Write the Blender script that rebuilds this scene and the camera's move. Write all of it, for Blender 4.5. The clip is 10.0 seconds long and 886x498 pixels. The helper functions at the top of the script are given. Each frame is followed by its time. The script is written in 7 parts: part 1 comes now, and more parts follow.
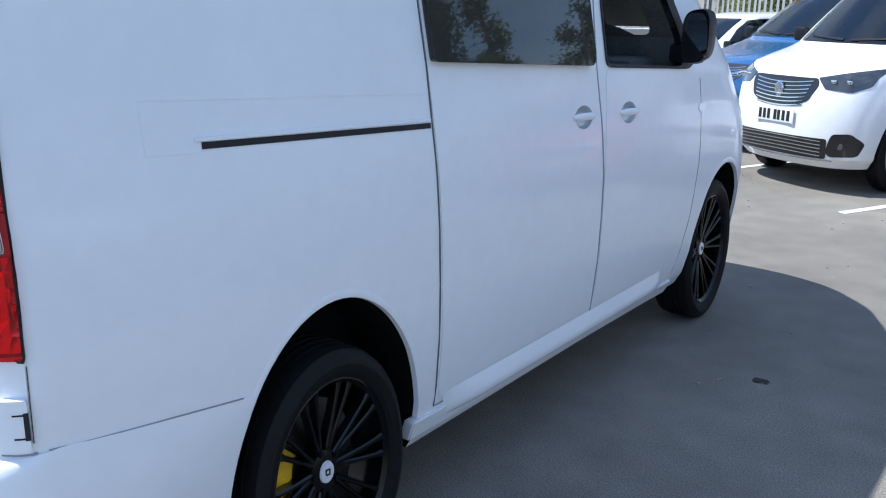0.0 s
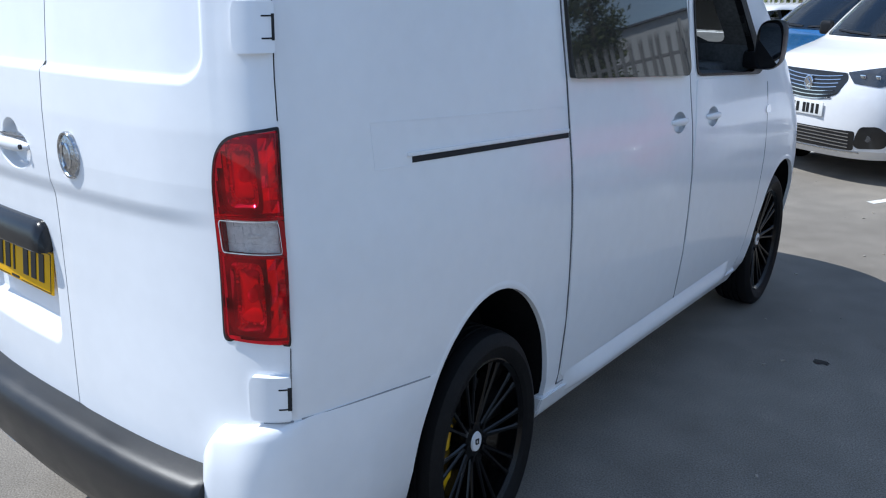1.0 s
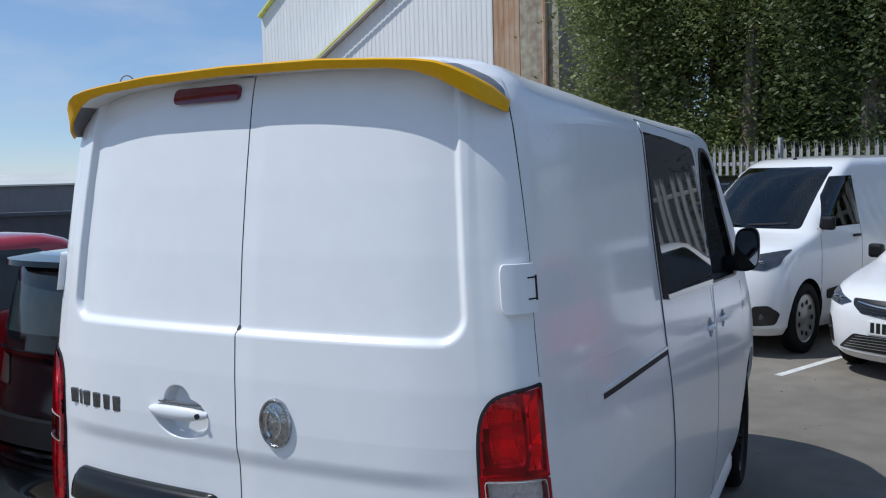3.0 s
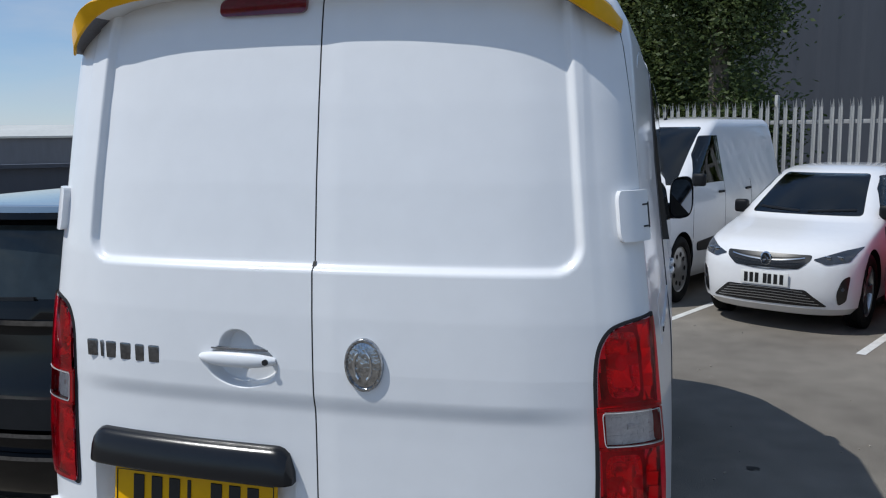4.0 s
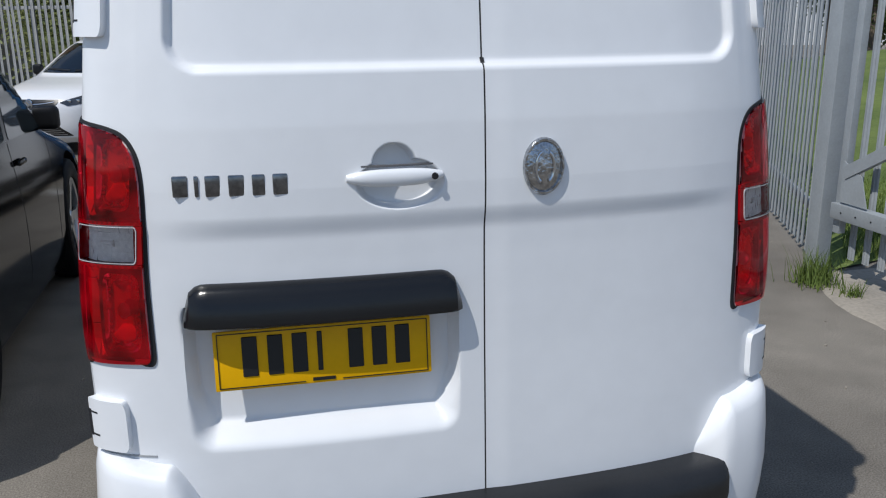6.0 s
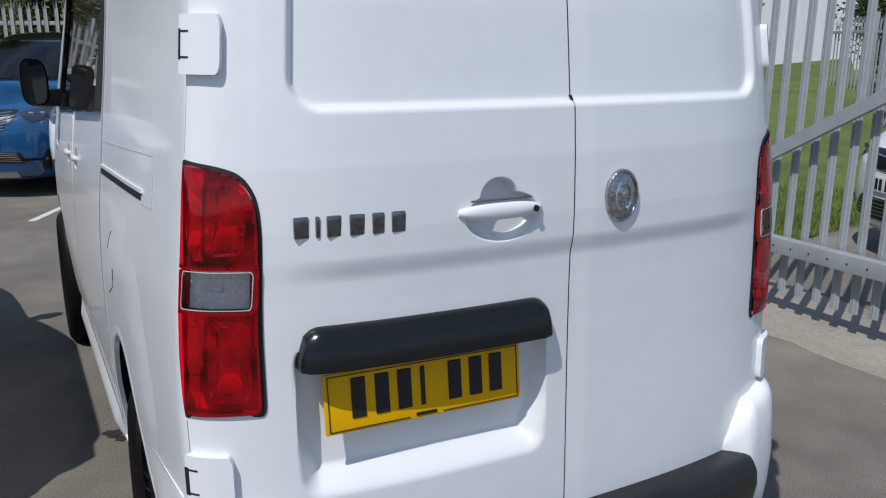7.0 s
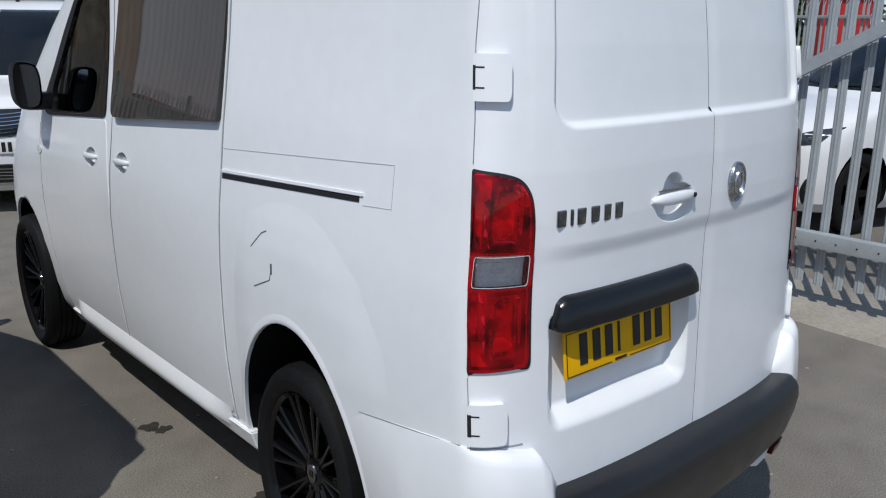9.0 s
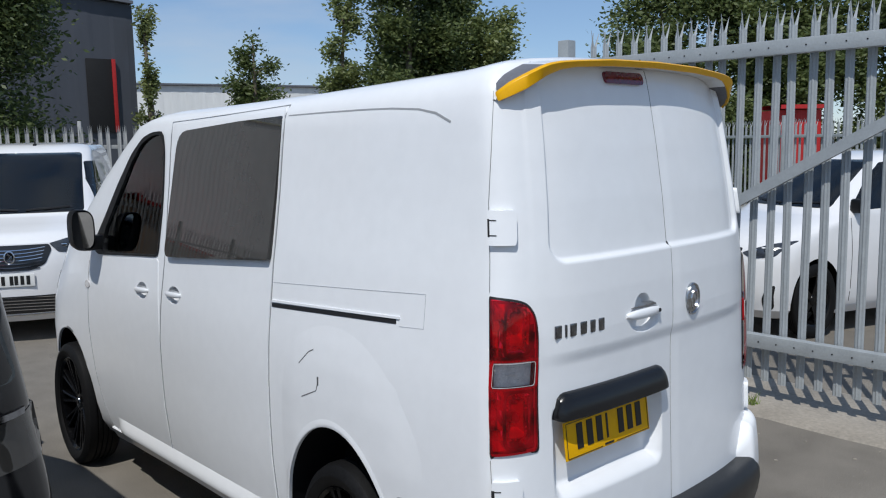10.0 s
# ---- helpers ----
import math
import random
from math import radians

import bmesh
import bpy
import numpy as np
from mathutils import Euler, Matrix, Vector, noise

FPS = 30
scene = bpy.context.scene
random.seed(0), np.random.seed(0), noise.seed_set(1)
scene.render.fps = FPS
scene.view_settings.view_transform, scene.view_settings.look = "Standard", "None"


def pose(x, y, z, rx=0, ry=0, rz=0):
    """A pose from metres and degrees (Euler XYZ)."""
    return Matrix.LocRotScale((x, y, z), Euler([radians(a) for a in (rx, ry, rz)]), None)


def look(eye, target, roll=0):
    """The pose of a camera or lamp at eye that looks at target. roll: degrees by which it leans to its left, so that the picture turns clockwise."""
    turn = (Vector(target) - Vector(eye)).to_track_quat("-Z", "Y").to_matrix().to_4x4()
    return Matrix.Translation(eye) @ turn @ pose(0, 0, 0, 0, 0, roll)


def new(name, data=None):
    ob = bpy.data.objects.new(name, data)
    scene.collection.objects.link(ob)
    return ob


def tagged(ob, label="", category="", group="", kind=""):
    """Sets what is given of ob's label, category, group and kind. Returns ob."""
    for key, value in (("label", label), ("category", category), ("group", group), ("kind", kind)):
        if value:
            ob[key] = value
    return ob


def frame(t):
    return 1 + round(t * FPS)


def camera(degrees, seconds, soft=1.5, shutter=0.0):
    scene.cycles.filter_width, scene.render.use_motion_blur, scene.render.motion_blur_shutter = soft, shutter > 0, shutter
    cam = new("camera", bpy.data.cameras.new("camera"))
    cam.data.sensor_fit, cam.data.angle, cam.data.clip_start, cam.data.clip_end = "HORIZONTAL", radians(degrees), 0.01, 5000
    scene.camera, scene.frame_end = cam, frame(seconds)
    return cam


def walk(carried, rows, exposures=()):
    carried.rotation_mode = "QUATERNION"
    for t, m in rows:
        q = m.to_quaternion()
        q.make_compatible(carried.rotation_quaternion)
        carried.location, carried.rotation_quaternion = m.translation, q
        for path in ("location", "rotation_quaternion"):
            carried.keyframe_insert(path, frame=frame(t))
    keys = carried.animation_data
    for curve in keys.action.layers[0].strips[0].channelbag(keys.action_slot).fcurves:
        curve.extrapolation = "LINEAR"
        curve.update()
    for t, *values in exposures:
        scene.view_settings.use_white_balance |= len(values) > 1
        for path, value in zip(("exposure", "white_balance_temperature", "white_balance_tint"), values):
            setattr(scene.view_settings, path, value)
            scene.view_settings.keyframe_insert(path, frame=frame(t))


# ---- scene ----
cam = camera(56.3, 10.0, soft=1.15)
PATH = [
    (0, (2.709, -0.638, 1.972), (1.508, 0.854, 1.397), -0.3),
    (0.5, (2.597, -0.836, 1.951), (1.407, 0.641, 1.315), 0.1),
    (1, (2.482, -1.232, 2.129), (1.304, 0.261, 1.51), 0.1),
    (1.5, (2.413, -1.501, 2.349), (1.176, 0.018, 1.947), 0.5),
    (2, (2.199, -1.627, 2.472), (0.976, -0.065, 2.214), -0.1),
    (2.5, (1.914, -1.748, 2.396), (0.86, -0.063, 2.177), -0.9),
    (3.8, (1.036, -1.913, 2.245), (0.417, -0.023, 2.056), -1.2),
    (4, (0.909, -1.96, 2.228), (0.388, -0.055, 1.948), -0.7),
    (4.5, (0.55, -2.057, 2.125), (0.255, -0.129, 1.699), -1.3),
    (5, (0.184, -2.004, 2.037), (0.131, -0.07, 1.53), -2.2),
    (5.2, (0.036, -1.995, 2.002), (0.127, -0.063, 1.493), -1.5),
    (6.5, (-0.868, -1.801, 1.984), (-0.222, 0.019, 1.449), -0.4),
    (7, (-1.206, -1.693, 2.026), (-0.301, 0.023, 1.54), 0.3),
    (7.5, (-1.453, -1.575, 2.027), (-0.379, 0.039, 1.534), 0.8),
    (8, (-1.734, -1.362, 2.033), (-0.578, 0.165, 1.455), 2.1),
    (8.5, (-2.096, -1.312, 2.026), (-0.88, 0.127, 1.354), 1.4),
    (9, (-2.394, -1.466, 2.161), (-1.118, -0.022, 1.63), 0.5),
    (9.5, (-2.699, -1.692, 2.296), (-1.385, -0.218, 1.979), 0.1),
    (10, (-2.961, -1.862, 2.324), (-1.607, -0.412, 2.066), -0.9),
]
EXPOSURES = [(0, 1.26, 5950, 8), (0.5, 1.16, 5950, 8), (1.0, 0.92, 6050, 8), (1.5, 0.60, 6100, 8), (2.0, 0.34, 6150, 8), (2.5, 0.27, 6150, 8), (4.0, 0.12, 6350, 8), (6.5, 0.16, 6450, 9), (7.5, 0.10, 6450, 9), (8.5, 0.10, 6450, 8), (9.5, 0.15, 6450, 8), (10.0, 0.15, 6450, 8)]
walk(cam, [(t, look(e, g, r)) for t, e, g, r in PATH], EXPOSURES)

# ---------------------------------------------------------------- light and sky
SUN_DIR = Vector((-1.42, -0.86, 2.5)).normalized()
sun = new("sun", bpy.data.lights.new("sun", "SUN"))
sun.data.energy, sun.data.angle, sun.data.color = 3.0, radians(0.53), (1.0, 0.97, 0.93)
sun.matrix_world = look(SUN_DIR * 60, (0, 0, 0))

world = bpy.data.worlds.new("world")
scene.world = world
world.use_nodes = True
wn, wl = world.node_tree.nodes, world.node_tree.links
sky = wn.new("ShaderNodeTexSky")
sky.sky_type, sky.sun_disc = "NISHITA", False
sky.sun_elevation = math.asin(SUN_DIR.z)
sky.sun_rotation = math.atan2(SUN_DIR.x, SUN_DIR.y)
sky.air_density, sky.dust_density, sky.ozone_density, sky.altitude = 0.9, 0.05, 2.0, 900
wco = wn.new("ShaderNodeTexCoord")
wmap = wn.new("ShaderNodeMapping")
wmap.inputs["Scale"].default_value = (1.0, 1.6, 5.0)
cl = wn.new("ShaderNodeTexNoise")
cl.inputs["Scale"].default_value, cl.inputs["Detail"].default_value, cl.inputs["Roughness"].default_value = 1.7, 7, 0.55
crp = wn.new("ShaderNodeValToRGB")
crp.color_ramp.elements[0].position, crp.color_ramp.elements[1].position = 0.44, 0.70
cmx = wn.new("ShaderNodeMixRGB")
cmx.inputs[2].default_value = (3.9, 4.4, 5.2, 1)
cmu = wn.new("ShaderNodeMath")
cmu.operation = "MULTIPLY"
cmu.inputs[1].default_value = 0.75
wl.new(wco.outputs["Generated"], wmap.inputs[0])
wl.new(wmap.outputs[0], cl.inputs["Vector"])
wl.new(cl.outputs["Fac"], crp.inputs[0])
wl.new(crp.outputs[0], cmu.inputs[0])
wl.new(cmu.outputs[0], cmx.inputs[0])
haze = wn.new("ShaderNodeMixRGB")
haze.inputs[0].default_value = 0.5
haze.inputs[2].default_value = (1.35, 2.3, 4.1, 1)
wl.new(sky.outputs[0], haze.inputs[1])
wl.new(haze.outputs[0], cmx.inputs[1])
bgn = wn["Background"]
wl.new(cmx.outputs[0], bgn.inputs[0])
bgn.inputs[1].default_value = 0.116

# ---------------------------------------------------------------- materials


def mat(name, base, rough=0.5, metal=0.0, coat=0.0, crough=0.03, spec=0.5, var=0.0, vscale=6.0, fine=60.0, bump=0.0, bscale=80.0, base2=None, trans=0.0, ior=1.45, emit=None, rvar=0.0, objrand=0.0, stretch=(1, 1, 1)):
    """A principled material with variation at two scales, fine bump and roughness wear."""
    m = bpy.data.materials.new(name)
    m.use_nodes = True
    n, l = m.node_tree.nodes, m.node_tree.links
    p = n["Principled BSDF"]
    p.inputs["Base Color"].default_value = (*base, 1)
    p.inputs["Roughness"].default_value = rough
    p.inputs["Metallic"].default_value = metal
    p.inputs["Coat Weight"].default_value = coat
    p.inputs["Coat Roughness"].default_value = crough
    p.inputs["Specular IOR Level"].default_value = spec
    p.inputs["Transmission Weight"].default_value = trans
    p.inputs["IOR"].default_value = ior
    if emit:
        p.inputs["Emission Color"].default_value = (*emit[:3], 1)
        p.inputs["Emission Strength"].default_value = emit[3]
    co = n.new("ShaderNodeTexCoord")
    mp = n.new("ShaderNodeMapping")
    mp.inputs["Scale"].default_value = stretch
    l.new(co.outputs["Object"], mp.inputs[0])
    if var:
        a, b = n.new("ShaderNodeTexNoise"), n.new("ShaderNodeTexNoise")
        a.inputs["Scale"].default_value, a.inputs["Detail"].default_value = vscale, 5
        b.inputs["Scale"].default_value, b.inputs["Detail"].default_value = fine, 3
        l.new(mp.outputs[0], a.inputs["Vector"]), l.new(mp.outputs[0], b.inputs["Vector"])
        ad = n.new("ShaderNodeMath")
        ad.operation = "ADD"
        l.new(a.outputs["Fac"], ad.inputs[0]), l.new(b.outputs["Fac"], ad.inputs[1])
        last = ad
        if objrand:
            oi = n.new("ShaderNodeObjectInfo")
            om = n.new("ShaderNodeMath")
            om.operation = "MULTIPLY_ADD"
            om.inputs[1].default_value = objrand
            l.new(oi.outputs["Random"], om.inputs[0]), l.new(ad.outputs[0], om.inputs[2])
            last = om
        mr = n.new("ShaderNodeMapRange")
        mr.inputs["From Min"].default_value, mr.inputs["From Max"].default_value = 0.65, 1.35 + objrand
        l.new(last.outputs[0], mr.inputs["Value"])
        mx = n.new("ShaderNodeMixRGB")
        c2 = base2 if base2 else tuple(min(1, c * (1 + var)) for c in base)
        c1 = base if base2 else tuple(c * (1 - var) for c in base)
        mx.inputs[1].default_value, mx.inputs[2].default_value = (*c1, 1), (*c2, 1)
        l.new(mr.outputs[0], mx.inputs[0])
        l.new(mx.outputs[0], p.inputs["Base Color"])
        if rvar:
            rr = n.new("ShaderNodeMapRange")
            rr.inputs["From Min"].default_value, rr.inputs["From Max"].default_value = 0.3, 0.7
            rr.inputs["To Min"].default_value, rr.inputs["To Max"].default_value = max(0.01, rough - rvar), min(1, rough + rvar)
            l.new(a.outputs["Fac"], rr.inputs["Value"]), l.new(rr.outputs[0], p.inputs["Roughness"])
    if bump:
        t = n.new("ShaderNodeTexNoise")
        t.inputs["Scale"].default_value, t.inputs["Detail"].default_value = bscale, 4
        l.new(mp.outputs[0], t.inputs["Vector"])
        bp = n.new("ShaderNodeBump")
        bp.inputs["Strength"].default_value, bp.inputs["Distance"].default_value = min(1, bump * 10), 0.004
        l.new(t.outputs["Fac"], bp.inputs["Height"])
        l.new(bp.outputs[0], p.inputs["Normal"])
    return m


M_WHITE = mat("white_paint", (0.79, 0.80, 0.815), 0.36, spec=0.35, coat=0.55, crough=0.085, var=0.025, vscale=1.2, fine=14, rvar=0.05, bump=0.045, bscale=2.6)
M_SEAM = mat("seam_shadow_gap", (0.012, 0.012, 0.014), 0.7)
M_SEAML = mat("grey_seam", (0.10, 0.10, 0.105), 0.8)
M_BRAKE = mat("maroon_lens", (0.13, 0.004, 0.018), 0.15, coat=0.8, var=0.2, vscale=20, fine=80)
M_FAINT = mat("painted_joint", (0.46, 0.47, 0.49), 0.5)
M_JOINT = mat("panel_joint_grey", (0.30, 0.31, 0.32), 0.6)
M_BLACKP = mat("black_plastic", (0.0075, 0.0078, 0.009), 0.40, spec=0.28, var=0.25, vscale=9, fine=160, bump=0.012, bscale=420)
M_BUMPER = mat("grained_bumper_plastic", (0.013, 0.0135, 0.015), 0.36, spec=0.55, var=0.25, vscale=7, fine=160, bump=0.012, bscale=420, rvar=0.06)
M_SATIN = mat("satin_black_trim", (0.008, 0.0085, 0.010), 0.20, spec=0.5, var=0.2, vscale=8, fine=120, bump=0.008, bscale=300)
M_RUBBER = mat("tyre_rubber", (0.007, 0.007, 0.0075), 0.6, spec=0.22, var=0.3, vscale=7, fine=60, bump=0.03, bscale=120)
M_RIM = mat("gloss_black_alloy", (0.003, 0.003, 0.0035), 0.22, metal=0.0, coat=0.1, spec=0.35, var=0.2, vscale=20, fine=90)
M_SILVER = mat("silver_alloy", (0.55, 0.56, 0.57), 0.3, metal=0.9, var=0.08, vscale=20, fine=90)
M_DISC = mat("brake_disc_steel", (0.12, 0.12, 0.125), 0.35, metal=1.0, var=0.2, vscale=12, fine=120)
M_YEL = mat("yellow_gloss", (0.78, 0.40, 0.0), 0.35, spec=0.3, coat=0.15, var=0.06, vscale=5, fine=40)
M_CALIPER = mat("caliper_yellow", (0.75, 0.45, 0.01), 0.35, coat=0.5, var=0.12, vscale=20, fine=80)
M_PRIV = mat("dark_privacy_glass", (0.036, 0.034, 0.031), 0.02, spec=0.58, var=0.15, vscale=2, fine=9)
M_CHROME = mat("chrome", (0.62, 0.63, 0.65), 0.10, metal=1.0, var=0.08, vscale=30, fine=90)
M_RED = mat("red_plastic", (0.30, 0.0, 0.003), 0.2, coat=0.2, spec=0.35, var=0.3, vscale=5, fine=30)
M_GREYP = mat("grey_plastic", (0.14, 0.14, 0.155), 0.4, var=0.2, vscale=9, fine=120)
M_BOWL = mat("silvered_reflector", (0.93, 0.93, 0.93), 0.10, metal=0.9, var=0.1, vscale=25, fine=150)
M_FROST = mat("frosted_reflector", (0.88, 0.85, 0.83), 0.35, metal=0.0, var=0.15, vscale=30, fine=120)
M_HOUSE = mat("dark_lamp_housing", (0.15, 0.14, 0.14), 0.5, var=0.3, vscale=20, fine=80)
M_BADGE = mat("mottled_chrome", (0.44, 0.45, 0.47), 0.14, metal=1.0, var=0.5, vscale=45, fine=140, bump=0.09, bscale=70)
M_DCHROME = mat("dark_chrome", (0.20, 0.205, 0.22), 0.16, metal=1.0, var=0.35, vscale=35, fine=120)
M_REDDK = mat("dark_red_lens", (0.06, 0.0, 0.004), 0.3, coat=0.1, spec=0.3, var=0.3, vscale=20, fine=80)
M_CLEAR = mat("clear_lens", (0.62, 0.60, 0.60), 0.12, coat=1.0, var=0.25, vscale=22, fine=90, bump=0.02, bscale=90)
M_PLATEY = mat("yellow_plate", (0.80, 0.42, 0.0), 0.4, spec=0.25, var=0.04, vscale=8, fine=60)
M_PLATEW = mat("white_plate", (0.72, 0.72, 0.70), 0.35, var=0.04, vscale=8, fine=60)
M_INK = mat("plate_black", (0.012, 0.012, 0.012), 0.45)
M_INT = mat("dark_interior", (0.008, 0.008, 0.009), 0.8, spec=0.1, var=0.3, vscale=8, fine=60)
M_CABIN = mat("grey_cabin_trim", (0.085, 0.090, 0.092), 0.8, spec=0.2, var=0.3, vscale=6, fine=60)
M_SEAT = mat("dark_seat_cloth", (0.13, 0.13, 0.135), 0.9, var=0.3, vscale=12, fine=150)
M_MIRROR = mat("mirror_glass", (0.72, 0.74, 0.76), 0.03, metal=1.0)
M_CARWHITE = mat("car_white_paint", (0.74, 0.74, 0.75), 0.25, coat=0.9, var=0.02, vscale=2, fine=14)
M_CARRED = mat("car_red_paint", (0.42, 0.002, 0.022), 0.3, coat=0.7, spec=0.3, var=0.05, vscale=2, fine=14)
M_CARRED2 = mat("car_deep_red_paint", (0.40, 0.004, 0.012), 0.25, coat=1.0, var=0.05, vscale=2, fine=14)
M_CARBLUE = mat("car_blue_paint", (0.007, 0.072, 0.20), 0.25, coat=1.0, var=0.05, vscale=2, fine=14)
M_CARBLACK = mat("car_black_paint", (0.004, 0.0042, 0.005), 0.1, spec=0.38, var=0.1, vscale=2, fine=14)
M_CARROOF = mat("polished_black_roof", (0.02, 0.021, 0.024), 0.12, spec=0.8, coat=1.0, var=0.1, vscale=2, fine=14)
M_CARTRIM = mat("car_cabin_trim", (0.20, 0.21, 0.21), 0.8, spec=0.2, var=0.4, vscale=5, fine=40)
M_CARGLASS = mat("car_window_glass", (0.024, 0.032, 0.035), 0.03, spec=0.5, var=0.3, vscale=2, fine=9)
M_HEADL = mat("headlamp_lens", (0.030, 0.033, 0.040), 0.08, coat=1.0, spec=0.7, var=0.35, vscale=5, fine=14)
M_GRILLE = mat("grille_black", (0.010, 0.010, 0.011), 0.3, coat=0.4, var=0.3, vscale=30, fine=120)
M_GALV = mat("galvanised_steel", (0.34, 0.365, 0.38), 0.5, metal=0.12, var=0.13, vscale=7, fine=55, bump=0.02, bscale=90, rvar=0.1, objrand=0.25)
M_GALVD = mat("weathered_galvanised_steel", (0.37, 0.37, 0.36), 0.6, metal=0.1, var=0.2, vscale=5, fine=45, bump=0.02, bscale=90, rvar=0.1, objrand=0.4)
M_CONC = mat("concrete_edging", (0.29, 0.26, 0.22), 0.9, var=0.22, vscale=2.2, fine=38, bump=0.07, bscale=55)
M_LINE = mat("road_paint_white", (0.62, 0.62, 0.60), 0.75, var=0.22, vscale=5, fine=60, bump=0.04, bscale=90)
M_BARK = mat("bark", (0.16, 0.13, 0.10), 0.9, var=0.4, vscale=4, fine=30, bump=0.08, bscale=25, stretch=(1, 1, 0.25))
M_GRASS = mat("grass_blades", (0.055, 0.10, 0.016), 0.7, var=0.5, vscale=1.1, fine=14, base2=(0.19, 0.25, 0.055))
M_TURF = mat("turf", (0.05, 0.085, 0.016), 0.95, var=0.5, vscale=0.9, fine=22, base2=(0.16, 0.20, 0.05), bump=0.09, bscale=40)
M_CLADW = mat("white_cladding", (0.78, 0.79, 0.78), 0.5, var=0.08, vscale=0.25, fine=3, rvar=0.08, stretch=(1, 1, 0.2))
M_CLADG = mat("grey_cladding", (0.070, 0.077, 0.095), 0.55, var=0.10, vscale=0.25, fine=3, stretch=(1, 1, 0.2))
M_CLADD = mat("dark_grey_cladding", (0.15, 0.16, 0.185), 0.6, var=0.12, vscale=0.3, fine=3, stretch=(1, 1, 0.2))
M_RUST = mat("rusty_cladding", (0.36, 0.17, 0.07), 0.75, var=0.5, vscale=0.6, fine=4, base2=(0.52, 0.42, 0.32), stretch=(1, 1, 0.3))
M_FLAKE = mat("flaking_render", (0.20, 0.15, 0.10), 0.9, var=0.5, vscale=0.7, fine=3.5, base2=(0.50, 0.47, 0.38))
M_ROOFC = mat("pale_roof_sheet", (0.55, 0.55, 0.52), 0.6, var=0.12, vscale=0.3, fine=4)
M_TRIMY = mat("yellow_trim_paint", (0.74, 0.76, 0.22), 0.5, var=0.1, vscale=1, fine=9)
M_REDP = mat("red_painted_steel", (0.42, 0.02, 0.02), 0.5, var=0.2, vscale=1, fine=12)
M_DARK = mat("dark_opening", (0.01, 0.01, 0.011), 0.7, var=0.2, vscale=1, fine=9)
M_STAIN = mat("oil_stain", (0.028, 0.024, 0.020), 0.8, var=0.4, vscale=20, fine=90)


def asphalt():
    m = bpy.data.materials.new("asphalt")
    m.use_nodes = True
    n, l = m.node_tree.nodes, m.node_tree.links
    p = n["Principled BSDF"]
    p.inputs["Roughness"].default_value = 0.92
    p.inputs["Specular IOR Level"].default_value = 0.12
    co = n.new("ShaderNodeTexCoord")
    big, mid, grit = (n.new("ShaderNodeTexNoise") for _ in range(3))
    for t, s, d in ((big, 0.35, 5), (mid, 3.5, 6), (grit, 130, 2)):
        t.inputs["Scale"].default_value, t.inputs["Detail"].default_value = s, d
        l.new(co.outputs["Object"], t.inputs["Vector"])
    r1 = n.new("ShaderNodeValToRGB")
    r1.color_ramp.elements[0].position, r1.color_ramp.elements[0].color = 0.35, (0.168, 0.152, 0.132, 1)
    r1.color_ramp.elements[1].position, r1.color_ramp.elements[1].color = 0.68, (0.266, 0.242, 0.208, 1)
    l.new(big.outputs["Fac"], r1.inputs[0])
    r2 = n.new("ShaderNodeValToRGB")
    r2.color_ramp.elements[0].position, r2.color_ramp.elements[0].color = 0.3, (0.86, 0.86, 0.86, 1)
    r2.color_ramp.elements[1].position, r2.color_ramp.elements[1].color = 0.7, (1.08, 1.08, 1.08, 1)
    l.new(mid.outputs["Fac"], r2.inputs[0])
    r3 = n.new("ShaderNodeValToRGB")
    r3.color_ramp.elements[0].position, r3.color_ramp.elements[0].color = 0.3, (0.6, 0.6, 0.6, 1)
    r3.color_ramp.elements[1].position, r3.color_ramp.elements[1].color = 0.72, (1.3, 1.3, 1.3, 1)
    l.new(grit.outputs["Fac"], r3.inputs[0])
    a, b = n.new("ShaderNodeMixRGB"), n.new("ShaderNodeMixRGB")
    a.blend_type = b.blend_type = "MULTIPLY"
    a.inputs[0].default_value = b.inputs[0].default_value = 1
    l.new(r1.outputs[0], a.inputs[1]), l.new(r2.outputs[0], a.inputs[2])
    l.new(a.outputs[0], b.inputs[1]), l.new(r3.outputs[0], b.inputs[2])
    l.new(b.outputs[0], p.inputs["Base Color"])
    bp = n.new("ShaderNodeBump")
    bp.inputs["Strength"].default_value, bp.inputs["Distance"].default_value = 0.7, 0.004
    l.new(grit.outputs["Fac"], bp.inputs["Height"]), l.new(bp.outputs[0], p.inputs["Normal"])
    return m


def clear_glass(name="clear_window_glass", tint=(0.80, 0.86, 0.85), ior=1.75):
    m = bpy.data.materials.new(name)
    m.use_nodes = True
    n, l = m.node_tree.nodes, m.node_tree.links
    for x in list(n):
        if x.type == "BSDF_PRINCIPLED":
            n.remove(x)
    out = [x for x in n if x.type == "OUTPUT_MATERIAL"][0]
    tr, gl, mx, fr = n.new("ShaderNodeBsdfTransparent"), n.new("ShaderNodeBsdfGlossy"), n.new("ShaderNodeMixShader"), n.new("ShaderNodeFresnel")
    tr.inputs[0].default_value = (*tint, 1)
    gl.inputs["Roughness"].default_value = 0.01
    fr.inputs[0].default_value = ior
    l.new(fr.outputs[0], mx.inputs[0]), l.new(tr.outputs[0], mx.inputs[1]), l.new(gl.outputs[0], mx.inputs[2])
    l.new(mx.outputs[0], out.inputs[0])
    return m


